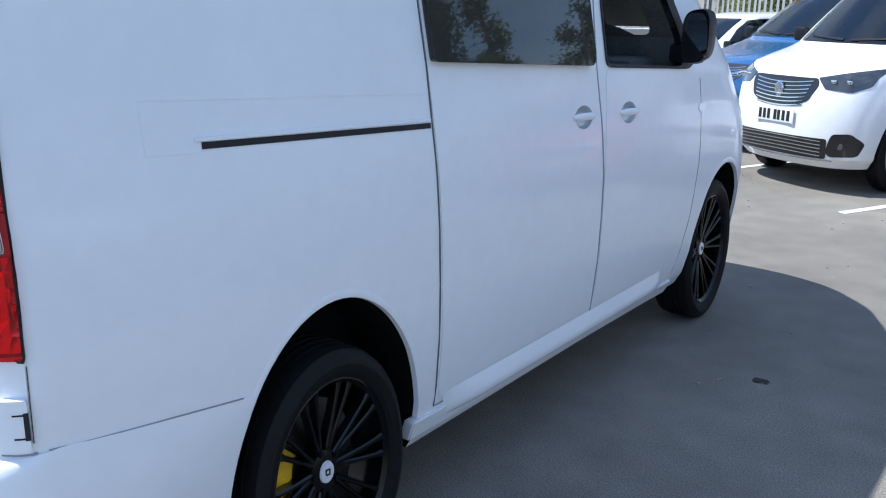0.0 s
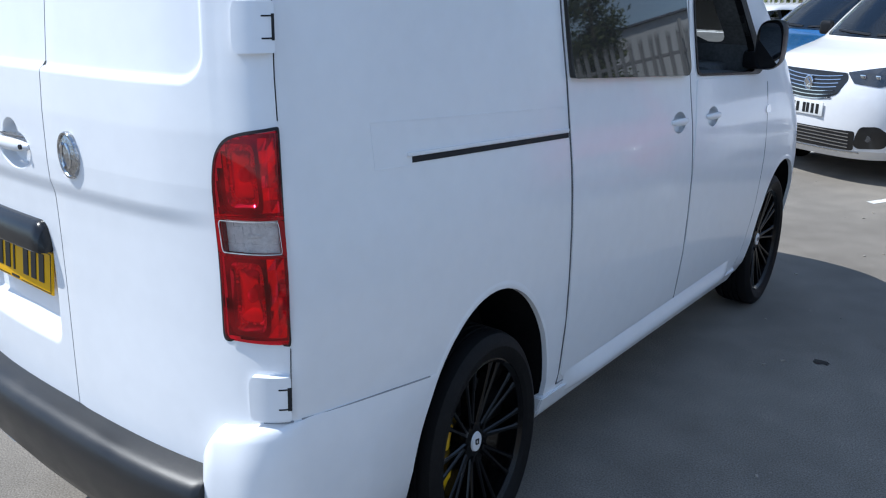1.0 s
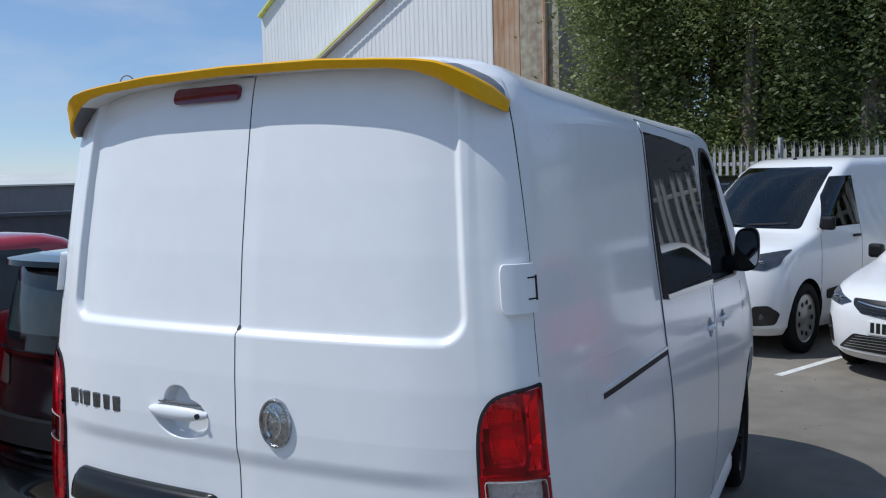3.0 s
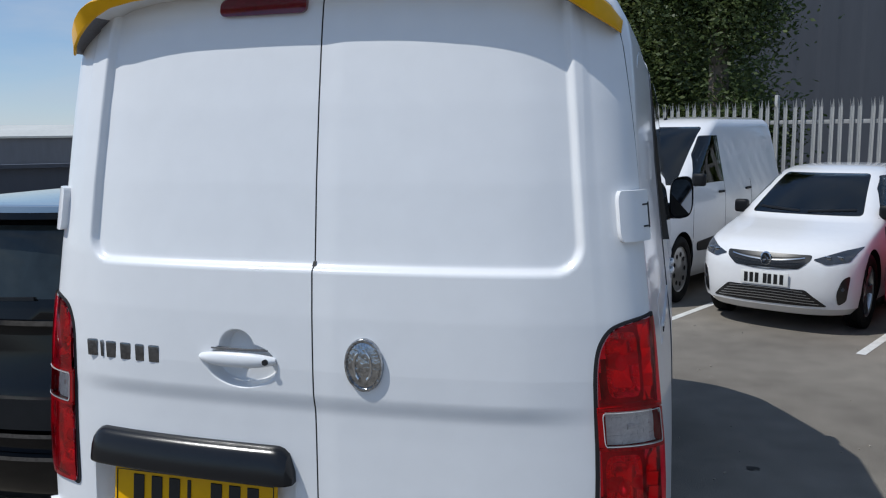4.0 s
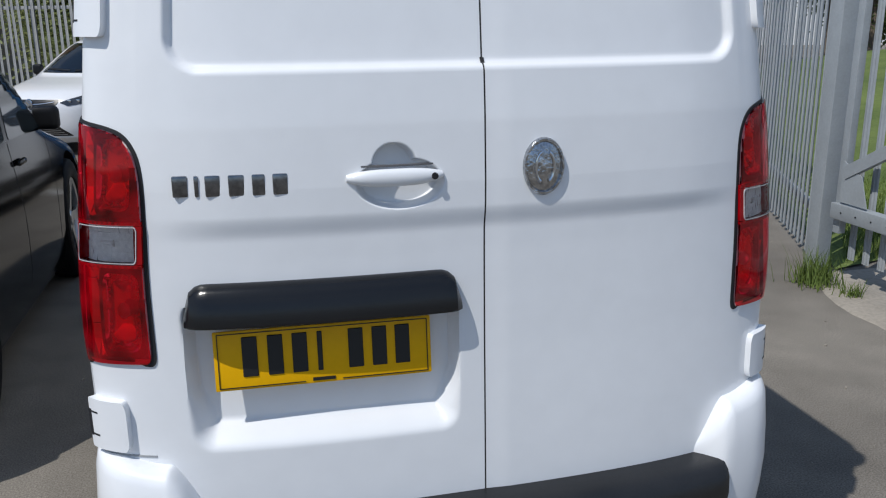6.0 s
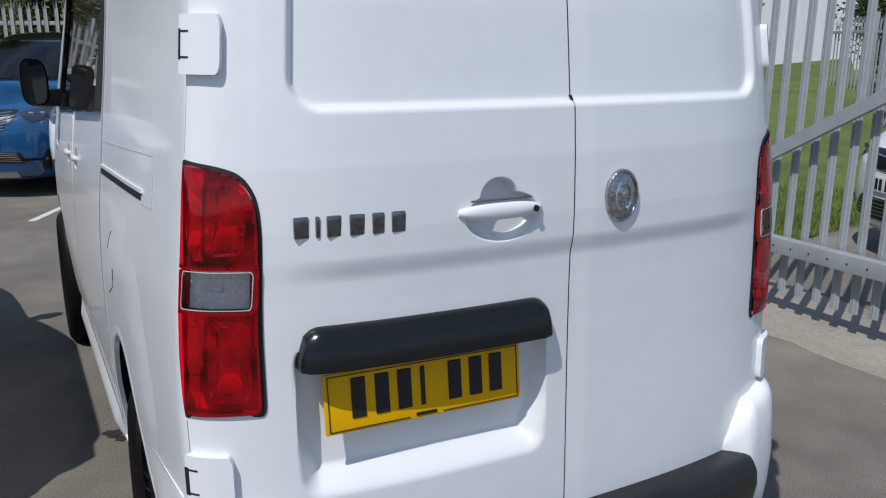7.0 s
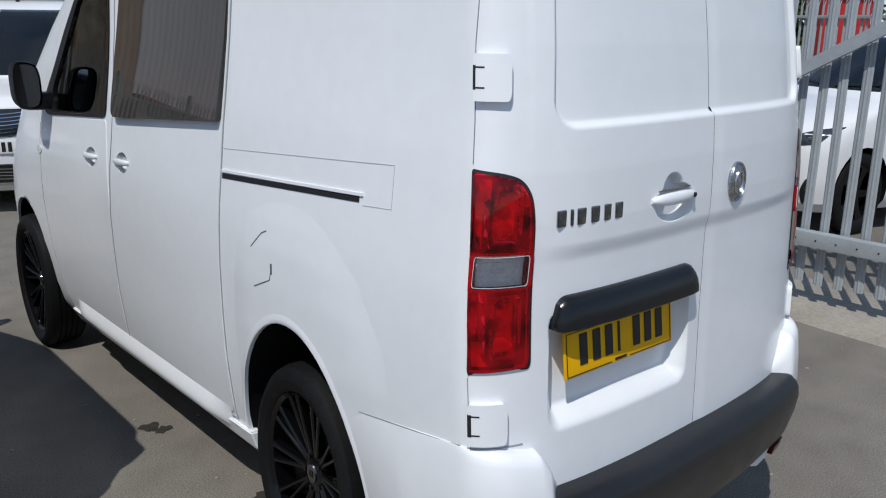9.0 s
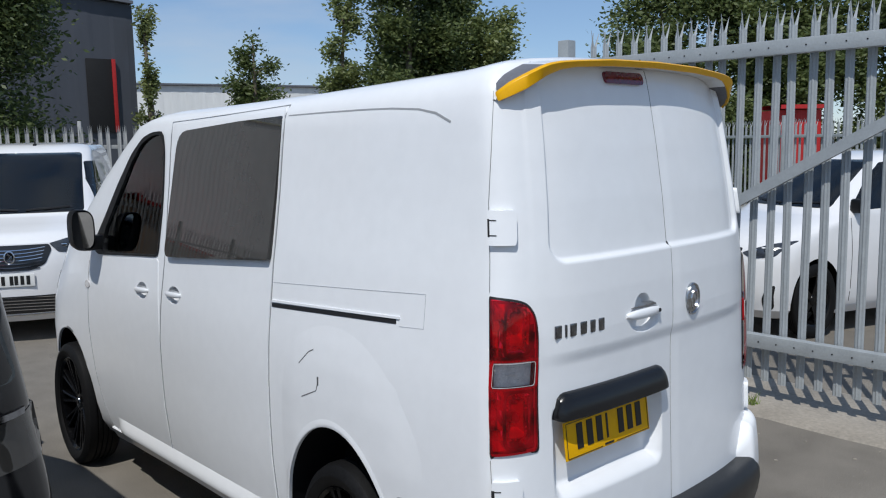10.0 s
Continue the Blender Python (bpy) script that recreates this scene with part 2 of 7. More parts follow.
def leaf_mat(name, c1, c2):
    """Thin leaves that let some light through."""
    m = bpy.data.materials.new(name)
    m.use_nodes = True
    n, l = m.node_tree.nodes, m.node_tree.links
    p = n["Principled BSDF"]
    out = [x for x in n if x.type == "OUTPUT_MATERIAL"][0]
    gi, no = n.new("ShaderNodeNewGeometry"), n.new("ShaderNodeTexNoise")
    co = n.new("ShaderNodeTexCoord")
    no.inputs["Scale"].default_value = 0.8
    l.new(co.outputs["Object"], no.inputs["Vector"])
    ad, mx = n.new("ShaderNodeMath"), n.new("ShaderNodeMixRGB")
    ad.operation = "MULTIPLY_ADD"
    ad.inputs[1].default_value = 0.5
    l.new(gi.outputs["Random Per Island"], ad.inputs[0]), l.new(no.outputs["Fac"], ad.inputs[2])
    mr = n.new("ShaderNodeMapRange")
    mr.inputs["From Min"].default_value, mr.inputs["From Max"].default_value = 0.4, 1.1
    l.new(ad.outputs[0], mr.inputs["Value"]), l.new(mr.outputs[0], mx.inputs[0])
    mx.inputs[1].default_value, mx.inputs[2].default_value = (*c1, 1), (*c2, 1)
    l.new(mx.outputs[0], p.inputs["Base Color"])
    p.inputs["Roughness"].default_value = 0.5
    tr, ms = n.new("ShaderNodeBsdfTranslucent"), n.new("ShaderNodeMixShader")
    l.new(mx.outputs[0], tr.inputs[0])
    ms.inputs[0].default_value = 0.42
    l.new(p.outputs[0], ms.inputs[1]), l.new(tr.outputs[0], ms.inputs[2]), l.new(ms.outputs[0], out.inputs[0])
    return m


# light and shade put into leaf colours: sunlit copies lighter, shaded copies darker
M_LEAF = leaf_mat("foliage", (0.12, 0.155, 0.045), (0.28, 0.32, 0.125))
M_LEAFL = leaf_mat("foliage_sunlit", (0.17, 0.20, 0.065), (0.38, 0.41, 0.18))
M_LEAFDD = leaf_mat("foliage_shaded", (0.045, 0.075, 0.022), (0.12, 0.155, 0.055))
M_LEAFD = leaf_mat("foliage_dark", (0.07, 0.105, 0.03), (0.18, 0.22, 0.08))
M_ASPH = asphalt()
M_GLASS = clear_glass()
M_CABGLASS = clear_glass("clear_cab_glass", (0.86, 0.89, 0.89), 1.4)
M_REDLENS = clear_glass("clear_red_lens", (0.97, 0.014, 0.045), 1.42)
# red scatter mixed in; its noise paints bright and dark patches inside the lamp
rn_, rl_ = M_REDLENS.node_tree.nodes, M_REDLENS.node_tree.links
rmix = [x for x in rn_ if x.type == "MIX_SHADER"][0]
rtr = [x for x in rn_ if x.type == "BSDF_TRANSPARENT"][0]
rdf, rm2, rno, rmr = rn_.new("ShaderNodeBsdfDiffuse"), rn_.new("ShaderNodeMixShader"), rn_.new("ShaderNodeTexNoise"), rn_.new("ShaderNodeMapRange")
rdf.inputs[0].default_value = (0.86, 0.004, 0.016, 1)
rno.inputs["Scale"].default_value, rno.inputs["Detail"].default_value = 12, 2
rmr.inputs["From Min"].default_value, rmr.inputs["From Max"].default_value = 0.35, 0.65
rmr.inputs["To Min"].default_value, rmr.inputs["To Max"].default_value = 0.03, 0.30
rco = rn_.new("ShaderNodeTexCoord")
rl_.new(rco.outputs["Object"], rno.inputs["Vector"]), rl_.new(rno.outputs["Fac"], rmr.inputs["Value"]), rl_.new(rmr.outputs[0], rm2.inputs[0])
rl_.new(rtr.outputs[0], rm2.inputs[1]), rl_.new(rdf.outputs[0], rm2.inputs[2]), rl_.new(rm2.outputs[0], rmix.inputs[1])
M_CLRLENS = clear_glass("clear_lamp_lens", (0.92, 0.90, 0.89), 1.45)


# ---------------------------------------------------------------- mesh helpers
ZS = 4 / 3  # all upright sizes carry this factor


def link(name, bm, material, smooth=30, parent=None):
    me = bpy.data.meshes.new(name)
    bmesh.ops.recalc_face_normals(bm, faces=bm.faces)
    bm.to_mesh(me)
    bm.free()
    for m in (material if isinstance(material, (list, tuple)) else [material]):
        me.materials.append(m)
    if smooth:
        me.shade_smooth()
        me.set_sharp_from_angle(angle=radians(smooth))
    ob = new(name, me)
    if parent is not None:
        ob.parent = parent
    return ob


def part(name, bm, material, parent, label="", smooth=30):
    ob = link(name, bm, material, smooth, parent)
    return tagged(ob, label) if label else ob


def thing(name, label, category, m=None, group="", kind=""):
    ob = new(name)
    if m is not None:
        ob.matrix_world = m
    return tagged(ob, label, category, group, kind)


def box(bm, c, s, bevel=0.0, m=None, seg=2):
    r = bmesh.ops.create_cube(bm, size=1, matrix=(m or Matrix()) @ Matrix.Translation(c) @ Matrix.Diagonal((*s, 1)))
    if bevel:
        es = list({e for v in r["verts"] for e in v.link_edges})
        bmesh.ops.bevel(bm, geom=es, offset=bevel, segments=seg, affect="EDGES", profile=0.6)
    return bm


def cyl(bm, p0, p1, r0, r1=None, n=12, caps=True):
    p0, p1 = Vector(p0), Vector(p1)
    d = p1 - p0
    m = Matrix.Translation((p0 + p1) / 2) @ d.to_track_quat("Z", "Y").to_matrix().to_4x4()
    bmesh.ops.create_cone(bm, cap_ends=caps, segments=n, radius1=r0, radius2=r0 if r1 is None else r1, depth=d.length, matrix=m)
    return bm


def lathe(bm, prof, n=48, axis=0):
    """Turns (radius, along) points about the x axis."""
    rings = [[bm.verts.new((h, r * math.cos(2 * math.pi * i / n), r * math.sin(2 * math.pi * i / n))) for i in range(n)] for r, h in prof]
    for a, b in zip(rings, rings[1:]):
        for i in range(n):
            bm.faces.new((a[i], a[(i + 1) % n], b[(i + 1) % n], b[i]))
    return bm


def sheet(bm, rows, close=False):
    vs = [[bm.verts.new(p) for p in r] for r in rows]
    for a, b in zip(vs, vs[1:]):
        k = len(a)
        for i in range(k if close else k - 1):
            bm.faces.new((a[i], a[(i + 1) % k], b[(i + 1) % k], b[i]))
    return vs


def rounded(a0, b0, a1, b1, r, n=5):
    """A rounded rectangle as points; r may be four radii from the low-low corner on, anticlockwise."""
    rs = r if isinstance(r, (list, tuple)) else (r,) * 4
    out = []
    for (ca, cb, sa, sb, st), q in zip(((a0, b0, 1, 1, 180), (a1, b0, -1, 1, 270), (a1, b1, -1, -1, 0), (a0, b1, 1, -1, 90)), rs):
        for i in range(n + 1 if q else 1):
            t = radians(st + 90 * i / n)
            out.append((ca + sa * q + q * math.cos(t), cb + sb * q + q * math.sin(t)))
    return out


def smooth_poly(pts, r, n=4):
    """Rounds the corners of a polygon by about r."""
    out = []
    k = len(pts)
    for i in range(k):
        p0, p, p1 = Vector(pts[i - 1]), Vector(pts[i]), Vector(pts[(i + 1) % k])
        q = r[i] if isinstance(r, (list, tuple)) else r
        a = p + (p0 - p).normalized() * min(q, (p0 - p).length * 0.45)
        b = p + (p1 - p).normalized() * min(q, (p1 - p).length * 0.45)
        for j in range(n + 1):
            t = j / n
            v = a * (1 - t) ** 2 + p * 2 * t * (1 - t) + b * t * t
            out.append((v.x, v.y))
    return out


def patch(bm, poly, at, off, thick, cuts_a=(), cuts_b=()):
    """A plate that lies on a curved surface: at(a, b, off) gives the place of the plate's point (a, b)."""
    pm = bmesh.new()
    pm.faces.new([pm.verts.new((a, b, 0)) for a, b in poly])
    for v in cuts_a:
        bmesh.ops.bisect_plane(pm, geom=pm.verts[:] + pm.edges[:] + pm.faces[:], plane_co=(v, 0, 0), plane_no=(1, 0, 0))
    for v in cuts_b:
        bmesh.ops.bisect_plane(pm, geom=pm.verts[:] + pm.edges[:] + pm.faces[:], plane_co=(0, v, 0), plane_no=(0, 1, 0))
    pm.verts.index_update()
    top = [bm.verts.new(at(v.co.x, v.co.y, off)) for v in pm.verts]
    low = [bm.verts.new(at(v.co.x, v.co.y, off - thick)) for v in pm.verts]
    for f in pm.faces:
        bm.faces.new([top[v.index] for v in f.verts])
        bm.faces.new([low[v.index] for v in reversed(f.verts)])
    for e in pm.edges:
        if len(e.link_faces) == 1:
            i, j = e.verts[0].index, e.verts[1].index
            bm.faces.new((top[i], top[j], low[j], low[i]))
    pm.free()
    return bm


def sstep(a, b, v):
    q = min(1, max(0, (v - a) / (b - a)))
    return q * q * (3 - 2 * q)


def arange(a, b, k):
    return [a + (b - a) * i / k for i in range(k + 1)]


class Shell:
    """A vehicle's outer skin, by levels: height, half width, rear, front, depth of the front and of the rear corner, squareness."""

    def __init__(self, levels, n=2.6, rn=3.0, taper=0.0, reach=0.9):
        self.t = np.array(levels, float)
        self.n, self.rn, self.taper, self.reach = n, rn, taper, reach
        self.eave, self.fall = 99.0, ()

    def slim(self, y):
        """How far the plan draws in towards the tail."""
        return 1 - self.taper * min(1.2, max(0, (self.reach - y) / self.reach)) ** 2 if self.taper else 1.0

    def sag(self, y, z):
        """The roof above the eave lies lower towards the front."""
        if z <= self.eave:
            return z
        return self.eave + (z - self.eave) * float(np.interp(y, *self.fall))

    def lv(self, z):
        return [float(np.interp(z, self.t[:, 0], self.t[:, k])) for k in range(1, 6)]

    def side(self, y, z, off=0.0, s=1):
        w, r, f, cf, cr = self.lv(z)
        x = w
        if y > f - cf:
            q = min(1, (y - f + cf) / cf)
            x = w * max(0, 1 - q ** self.n) ** (1 / self.n)
        elif y < r + cr:
            q = min(1, (r + cr - y) / cr)
            x = w * max(0, 1 - q ** self.rn) ** (1 / self.rn)
        return Vector((s * (x * self.slim(y) + off), y, self.sag(y, z)))

    def front(self, x, z, off=0.0):
        w, r, f, cf, cr = self.lv(z)
        q = min(0.999, abs(x) / w)
        y = f - cf + cf * (1 - q ** self.n) ** (1 / self.n) + off
        return Vector((x, y, self.sag(y, z)))

    def rear(self, x, z, off=0.0):
        w, r, f, cf, cr = self.lv(z)
        q = min(0.999, abs(x) / w)
        return Vector((x, r + cr - cr * (1 - q ** self.rn) ** (1 / self.rn) - off, z))

    def ring(self, z, k=16, ks=18):
        w, r, f, cf, cr = self.lv(z)
        pts = []
        for i in range(k):  # rear corner, from the middle outwards
            t = math.pi / 2 * i / k
            pts.append((w * math.sin(t) ** (2 / self.rn), r + cr - cr * math.cos(t) ** (2 / self.rn)))
        for i in range(ks):
            pts.append((w, r + cr + (f - cf - r - cr) * i / ks))
        for i in range(k + 1):
            t = math.pi / 2 * i / k
            pts.append((w * max(0, math.cos(t)) ** (2 / self.n), f - cf + cf * math.sin(t) ** (2 / self.n)))
        half = [Vector((x * self.slim(y), y, self.sag(y, z))) for x, y in pts]
        return half + [Vector((-p.x, p.y, p.z)) for p in reversed(half[1:-1])]

    def build(self, bm, zs, k=16, ks=18):
        vs = sheet(bm, [self.ring(z, k, ks) for z in zs], True)
        bm.faces.new(list(reversed(vs[0]))), bm.faces.new(vs[-1])
        return bm


def cut(ob, cutters):
    """Takes the cutters out of a mesh for good."""
    for c in cutters:
        md = ob.modifiers.new("cut", "BOOLEAN")
        md.operation, md.solver, md.object, md.material_mode = "DIFFERENCE", "EXACT", c, "TRANSFER"
    dg = bpy.context.evaluated_depsgraph_get()
    me = bpy.data.meshes.new_from_object(ob.evaluated_get(dg))
    ob.modifiers.clear()
    ob.data = me
    me.set_sharp_from_angle(angle=radians(30))
    for c in cutters:
        bpy.data.objects.remove(c)

# ---------------------------------------------------------------- ground
bm = bmesh.new()
R = 900.0
sheet(bm, [[(x, y, 0) for x in (-R, -60, -20, 0, 20, 60, R)] for y in (-R, -60, -20, 0, 20, 60, R)])
ground = tagged(link("ground", bm, M_ASPH, 0), "worn grey tarmac car park with pale grit and stains", "tarmac", kind="structure")

# ---------------------------------------------------------------- wheels


def ztall(bm):
    for v in bm.verts:
        v.co.z *= ZS


def tyre_mesh(R_, rim, wd):
    bm = bmesh.new()
    h = wd / 2
    prof = [(rim, -h * 0.86), (rim + 0.012, -h * 0.98), ((R_ + rim) / 2, -h * 1.06), (R_ - 0.022, -h), (R_ - 0.006, -h * 0.86), (R_, -h * 0.62)]
    for g0 in (-0.42, -0.14, 0.14, 0.42):
        prof += [(R_, h * (g0 - 0.05)), (R_ - 0.008, h * (g0 - 0.035)), (R_ - 0.008, h * (g0 + 0.035)), (R_, h * (g0 + 0.05))]
    prof += [(R_, h * 0.62), (R_ - 0.006, h * 0.86), (R_ - 0.022, h), ((R_ + rim) / 2, h * 1.06), (rim + 0.012, h * 0.98), (rim, h * 0.86)]
    lathe(bm, prof, 64)
    ztall(bm)
    return bm


def van_wheel(m, outer):
    """outer: +1 where the wheel's face looks to +x."""
    w = thing("wheel", "", "")
    R_, rim, wd = 0.341, 0.262, 0.245
    part("tyre", tyre_mesh(R_, rim, wd), M_RUBBER, w, "low-profile black tyre")
    bm = bmesh.new()
    lathe(bm, [(rim + 0.002, -0.105), (rim - 0.012, -0.095), (rim - 0.022, 0.02), (rim - 0.016, 0.092), (rim - 0.004, 0.108), (rim + 0.006, 0.104), (rim + 0.004, 0.09)], 64)
    for i in range(10):  # ten pairs of thin spokes
        for dlt in (-0.105, 0.105):
            a = 2 * math.pi * i / 10
            p0 = Vector((0.052, 0.055 * math.cos(a + dlt * 0.5), 0.055 * math.sin(a + dlt * 0.5)))
            p1 = Vector((0.088, (rim - 0.014) * math.cos(a + dlt), (rim - 0.014) * math.sin(a + dlt)))
            d = (p1 - p0).normalized()
            sd = d.cross(Vector((1, 0, 0))).normalized()
            up = Vector((1, 0, 0))
            rows = []
            for f, wdt, dep in ((0, 0.010, 0.04), (0.5, 0.0065, 0.032), (0.85, 0.0075, 0.03), (1, 0.013, 0.03)):
                c = p0.lerp(p1, f)
                rows.append([c - sd * wdt, c - sd * wdt * 0.5 + up * 0.006, c + sd * wdt * 0.5 + up * 0.006, c + sd * wdt, c + sd * wdt * 0.8 - up * dep, c - sd * wdt * 0.8 - up * dep])
            sheet(bm, rows, True)
    lathe(bm, [(0.0, 0.062), (0.04, 0.062), (0.06, 0.056), (0.068, 0.03), (0.07, -0.02)], 32)
    for i in range(5):
        a = 2 * math.pi * (i + 0.5) / 5
        cyl(bm, (0.052, 0.055 * math.cos(a), 0.055 * math.sin(a)), (0.066, 0.055 * math.cos(a), 0.055 * math.sin(a)), 0.009, n=6)
    ztall(bm)
    r = part("rim", bm, M_RIM, w, "gloss black many-spoked alloy rim")
    bm = bmesh.new()
    lathe(bm, [(0.0, 0.069), (0.029, 0.068), (0.032, 0.06)], 32)
    ztall(bm)
    part("centre_cap", bm, M_CARWHITE if outer > 0 else M_DCHROME, r, "white centre cap with dark marks" if outer > 0 else "dark chrome centre cap")
    bm = bmesh.new()
    for y0, z0, sy, sz in ((-0.009, 0.003, 0.004, 0.016), (-0.003, 0.008, 0.012, 0.004), (0.008, 0.0, 0.004, 0.018), (-0.002, -0.006, 0.01, 0.004)):
        box(bm, (0.070, y0, z0 * ZS), (0.003, sy, sz * ZS))
    part("cap_mark", bm, M_INK, r)
    bm = bmesh.new()
    lathe(bm, [(0.05, -0.028), (0.185, -0.028), (0.188, -0.02), (0.185, -0.006), (0.05, -0.006)], 48)
    ztall(bm)
    part("brake_disc", bm, M_DISC, w, "ventilated steel brake disc")
    bm = bmesh.new()
    rows = []
    for i in range(11):
        a = radians(180 - 36 + 72 * i / 10)
        rows.append([Vector((h_, r_ * math.cos(a), r_ * math.sin(a))) for r_, h_ in ((0.125, -0.05), (0.226, -0.05), (0.226, 0.024), (0.205, 0.040), (0.150, 0.042), (0.125, 0.030))])
    vs = sheet(bm, rows, True)
    bm.faces.new(vs[0]), bm.faces.new(vs[-1])
    for v in bm.verts:
        v.co.y *= -1 if outer < 0 else 1
    ztall(bm)
    part("brake_caliper", bm, M_CALIPER, w, "bright yellow brake caliper")
    if outer < 0:
        m = m @ Matrix.Rotation(math.pi, 4, "Z")
    w.matrix_world = m
    return w


# ---------------------------------------------------------------- the white van
#       height  half width  rear   front  front-corner  rear-corner
VAN = Shell([
    (0.34, 0.835, 0.02, 4.98, 0.80, 0.22), (0.42, 0.880, -0.02, 5.08, 0.82, 0.22), (0.55, 0.910, -0.045, 5.16, 0.84, 0.21),
    (0.80, 0.934, -0.055, 5.19, 0.85, 0.20), (1.00, 0.940, -0.048, 5.19, 0.86, 0.20), (1.20, 0.940, -0.040, 5.15, 0.88, 0.20),
    (1.35, 0.934, -0.036, 5.07, 0.90, 0.20)] + [
    (1.45, 0.926, -0.034, 5.00, 0.92, 0.20), (1.62, 0.905, -0.034, 4.85, 0.85, 0.20),
    (1.76, 0.889, -0.028, 4.55, 0.60, 0.20), (1.90, 0.872, -0.016, 4.28, 0.45, 0.20), (2.10, 0.850, 0.008, 3.97, 0.38, 0.20),
    (2.30, 0.834, 0.040, 3.64, 0.36, 0.20), (2.44, 0.821, 0.066, 3.40, 0.36, 0.20), (2.51, 0.806, 0.080, 3.27, 0.36, 0.20),
    (2.56, 0.780, 0.092, 3.15, 0.36, 0.20), (2.60, 0.735, 0.105, 3.00, 0.36, 0.20), (2.625, 0.65, 0.125, 2.86, 0.36, 0.20),
    (2.640, 0.52, 0.16, 2.70, 0.40, 0.22), (2.652, 0.30, 0.25, 2.40, 0.45, 0.22), (2.656, 0.05, 0.6, 1.9, 0.5, 0.3)], 2.6, 2.7, 0.025, 0.9)
VAN.eave, VAN.fall = 2.44, ((0.2, 0.45, 1.5, 2.5, 3.3), (1.0, 0.85, 0.62, 0.50, 0.50))
SX = 0.033  # the middle seam of the rear doors
van = thing("panel_van", "white panel van with yellow roof spoiler and black alloy wheels", "van")
zs = [0.34, 0.38, 0.42, 0.48, 0.55, 0.65, 0.8, 0.9, 1.0, 1.1, 1.2, 1.3, 1.38, 1.45, 1.54, 1.62, 1.69, 1.76, 1.83, 1.9, 2.0, 2.1, 2.2, 2.3, 2.38, 2.44, 2.48, 2.51, 2.54, 2.56, 2.58, 2.6, 2.614, 2.625, 2.634, 2.64, 2.647, 2.652, 2.656]
bm = bmesh.new()
VAN.build(bm, zs, 22, 40)
body = part("body", bm, [M_WHITE, M_INT, M_CABIN], van)
cutters = []
ARCH = ((1.025, 0.435, 1.50), (4.312, 0.415, 1.42))  # along, radius, upright stretch
for y, ra, kz in ARCH:
    for s in (-1, 1):
        bm = bmesh.new()
        bmesh.ops.create_cone(bm, cap_ends=True, segments=56, radius1=ra, radius2=ra, depth=0.5, matrix=Matrix.Translation((s * 0.86, y, 0.44)) @ Matrix.Diagonal((1, 1, kz, 1)) @ Matrix.Rotation(math.pi / 2, 4, "Y"))
        cutters.append(link("cutter", bm, M_INT, 0))
        bm = bmesh.new()
        box(bm, (s * 0.861, y, 0.30), (0.504, ra * 2 - 0.008, 0.28))
        cutters.append(link("cutter", bm, M_INT, 0))
# the windscreen's opening, into the cab
SCREEN = smooth_poly([(-0.74, 1.79), (0.74, 1.79), (0.65, 2.44), (-0.65, 2.44)], 0.06)
bm = bmesh.new()
patch(bm, SCREEN, lambda x, z, off: VAN.front(x, z, off), 0.06, 0.85, arange(-0.7, 0.7, 10), arange(1.85, 2.4, 8))
bmesh.ops.recalc_face_normals(bm, faces=bm.faces)
cutters.append(link("cutter", bm, M_CABIN, 0))
# the cab, open from side window to side window
FW = [(2.80, 1.69), (3.62, 1.635), (3.60, 1.78), (3.40, 2.02), (3.22, 2.22), (3.08, 2.335), (2.93, 2.385), (2.80, 2.39), (2.765, 2.30), (2.77, 1.98)]
bm = bmesh.new()
vs = [[bm.verts.new((x, y, z)) for y, z in FW] for x in (-1.3, 1.3)]
bm.faces.new(vs[0]), bm.faces.new(list(reversed(vs[1])))
for i in range(len(FW)):
    bm.faces.new((vs[0][i], vs[0][i - 1], vs[1][i - 1], vs[1][i]))
bmesh.ops.recalc_face_normals(bm, faces=bm.faces)
cutters.append(link("cutter", bm, M_CABIN, 0))
bm = bmesh.new()
vs = [[bm.verts.new((x * w, y, z)) for x, y in ((-1, -0.32), (1, -0.32), (1, y1), (-1, y1))] for w, z, y1 in ((0.77, 0.76, 0.14), (0.76, 1.40, 0.14), (0.66, 2.606, 0.27))]
for ra, rb in zip(vs, vs[1:]):
    for i in range(4):
        bm.faces.new((ra[i], ra[(i + 1) % 4], rb[(i + 1) % 4], rb[i]))
bm.faces.new(vs[0]), bm.faces.new(vs[-1])
bmesh.ops.recalc_face_normals(bm, faces=bm.faces)
cutters.append(link("cutter", bm, M_INT, 0))
HANDLES = ((2.56, 1.487), (2.985, 1.465))


def cup(s, yc, zc):
    """Hollows behind a side handle: a flat oval with a round lobe over it."""
    out = []
    for dz, ry, rz, rx in ((-0.004, 0.076, 0.052, 0.026),):
        bm = bmesh.new()
        bmesh.ops.create_uvsphere(bm, u_segments=24, v_segments=16, radius=1, matrix=Matrix.Translation(VAN.side(yc, zc + dz, 0.005, s)) @ Matrix.Diagonal((rx, ry, rz, 1)))
        out.append(link("cutter", bm, M_WHITE, 60))
    return out


for s in (-1, 1):
    for yc, zc in HANDLES:
        cutters += cup(s, yc, zc)
cut(body, cutters)


def haunch(y, z):
    """The swelling of the flank round the rear wheel."""
    d = math.hypot((y - 1.025) / 0.435, (z - 0.44) / 0.655)
    e = sstep(0.0, 0.25, 1.535 - y) * sstep(0.38, 0.85, y + 0.35 * sstep(0.8, 1.2, z))
    return -0.004 + 0.0125 * sstep(1.90, 1.30, d) * e


def side_at(s):
    return lambda y, z, off: VAN.side(y, z, off, s)


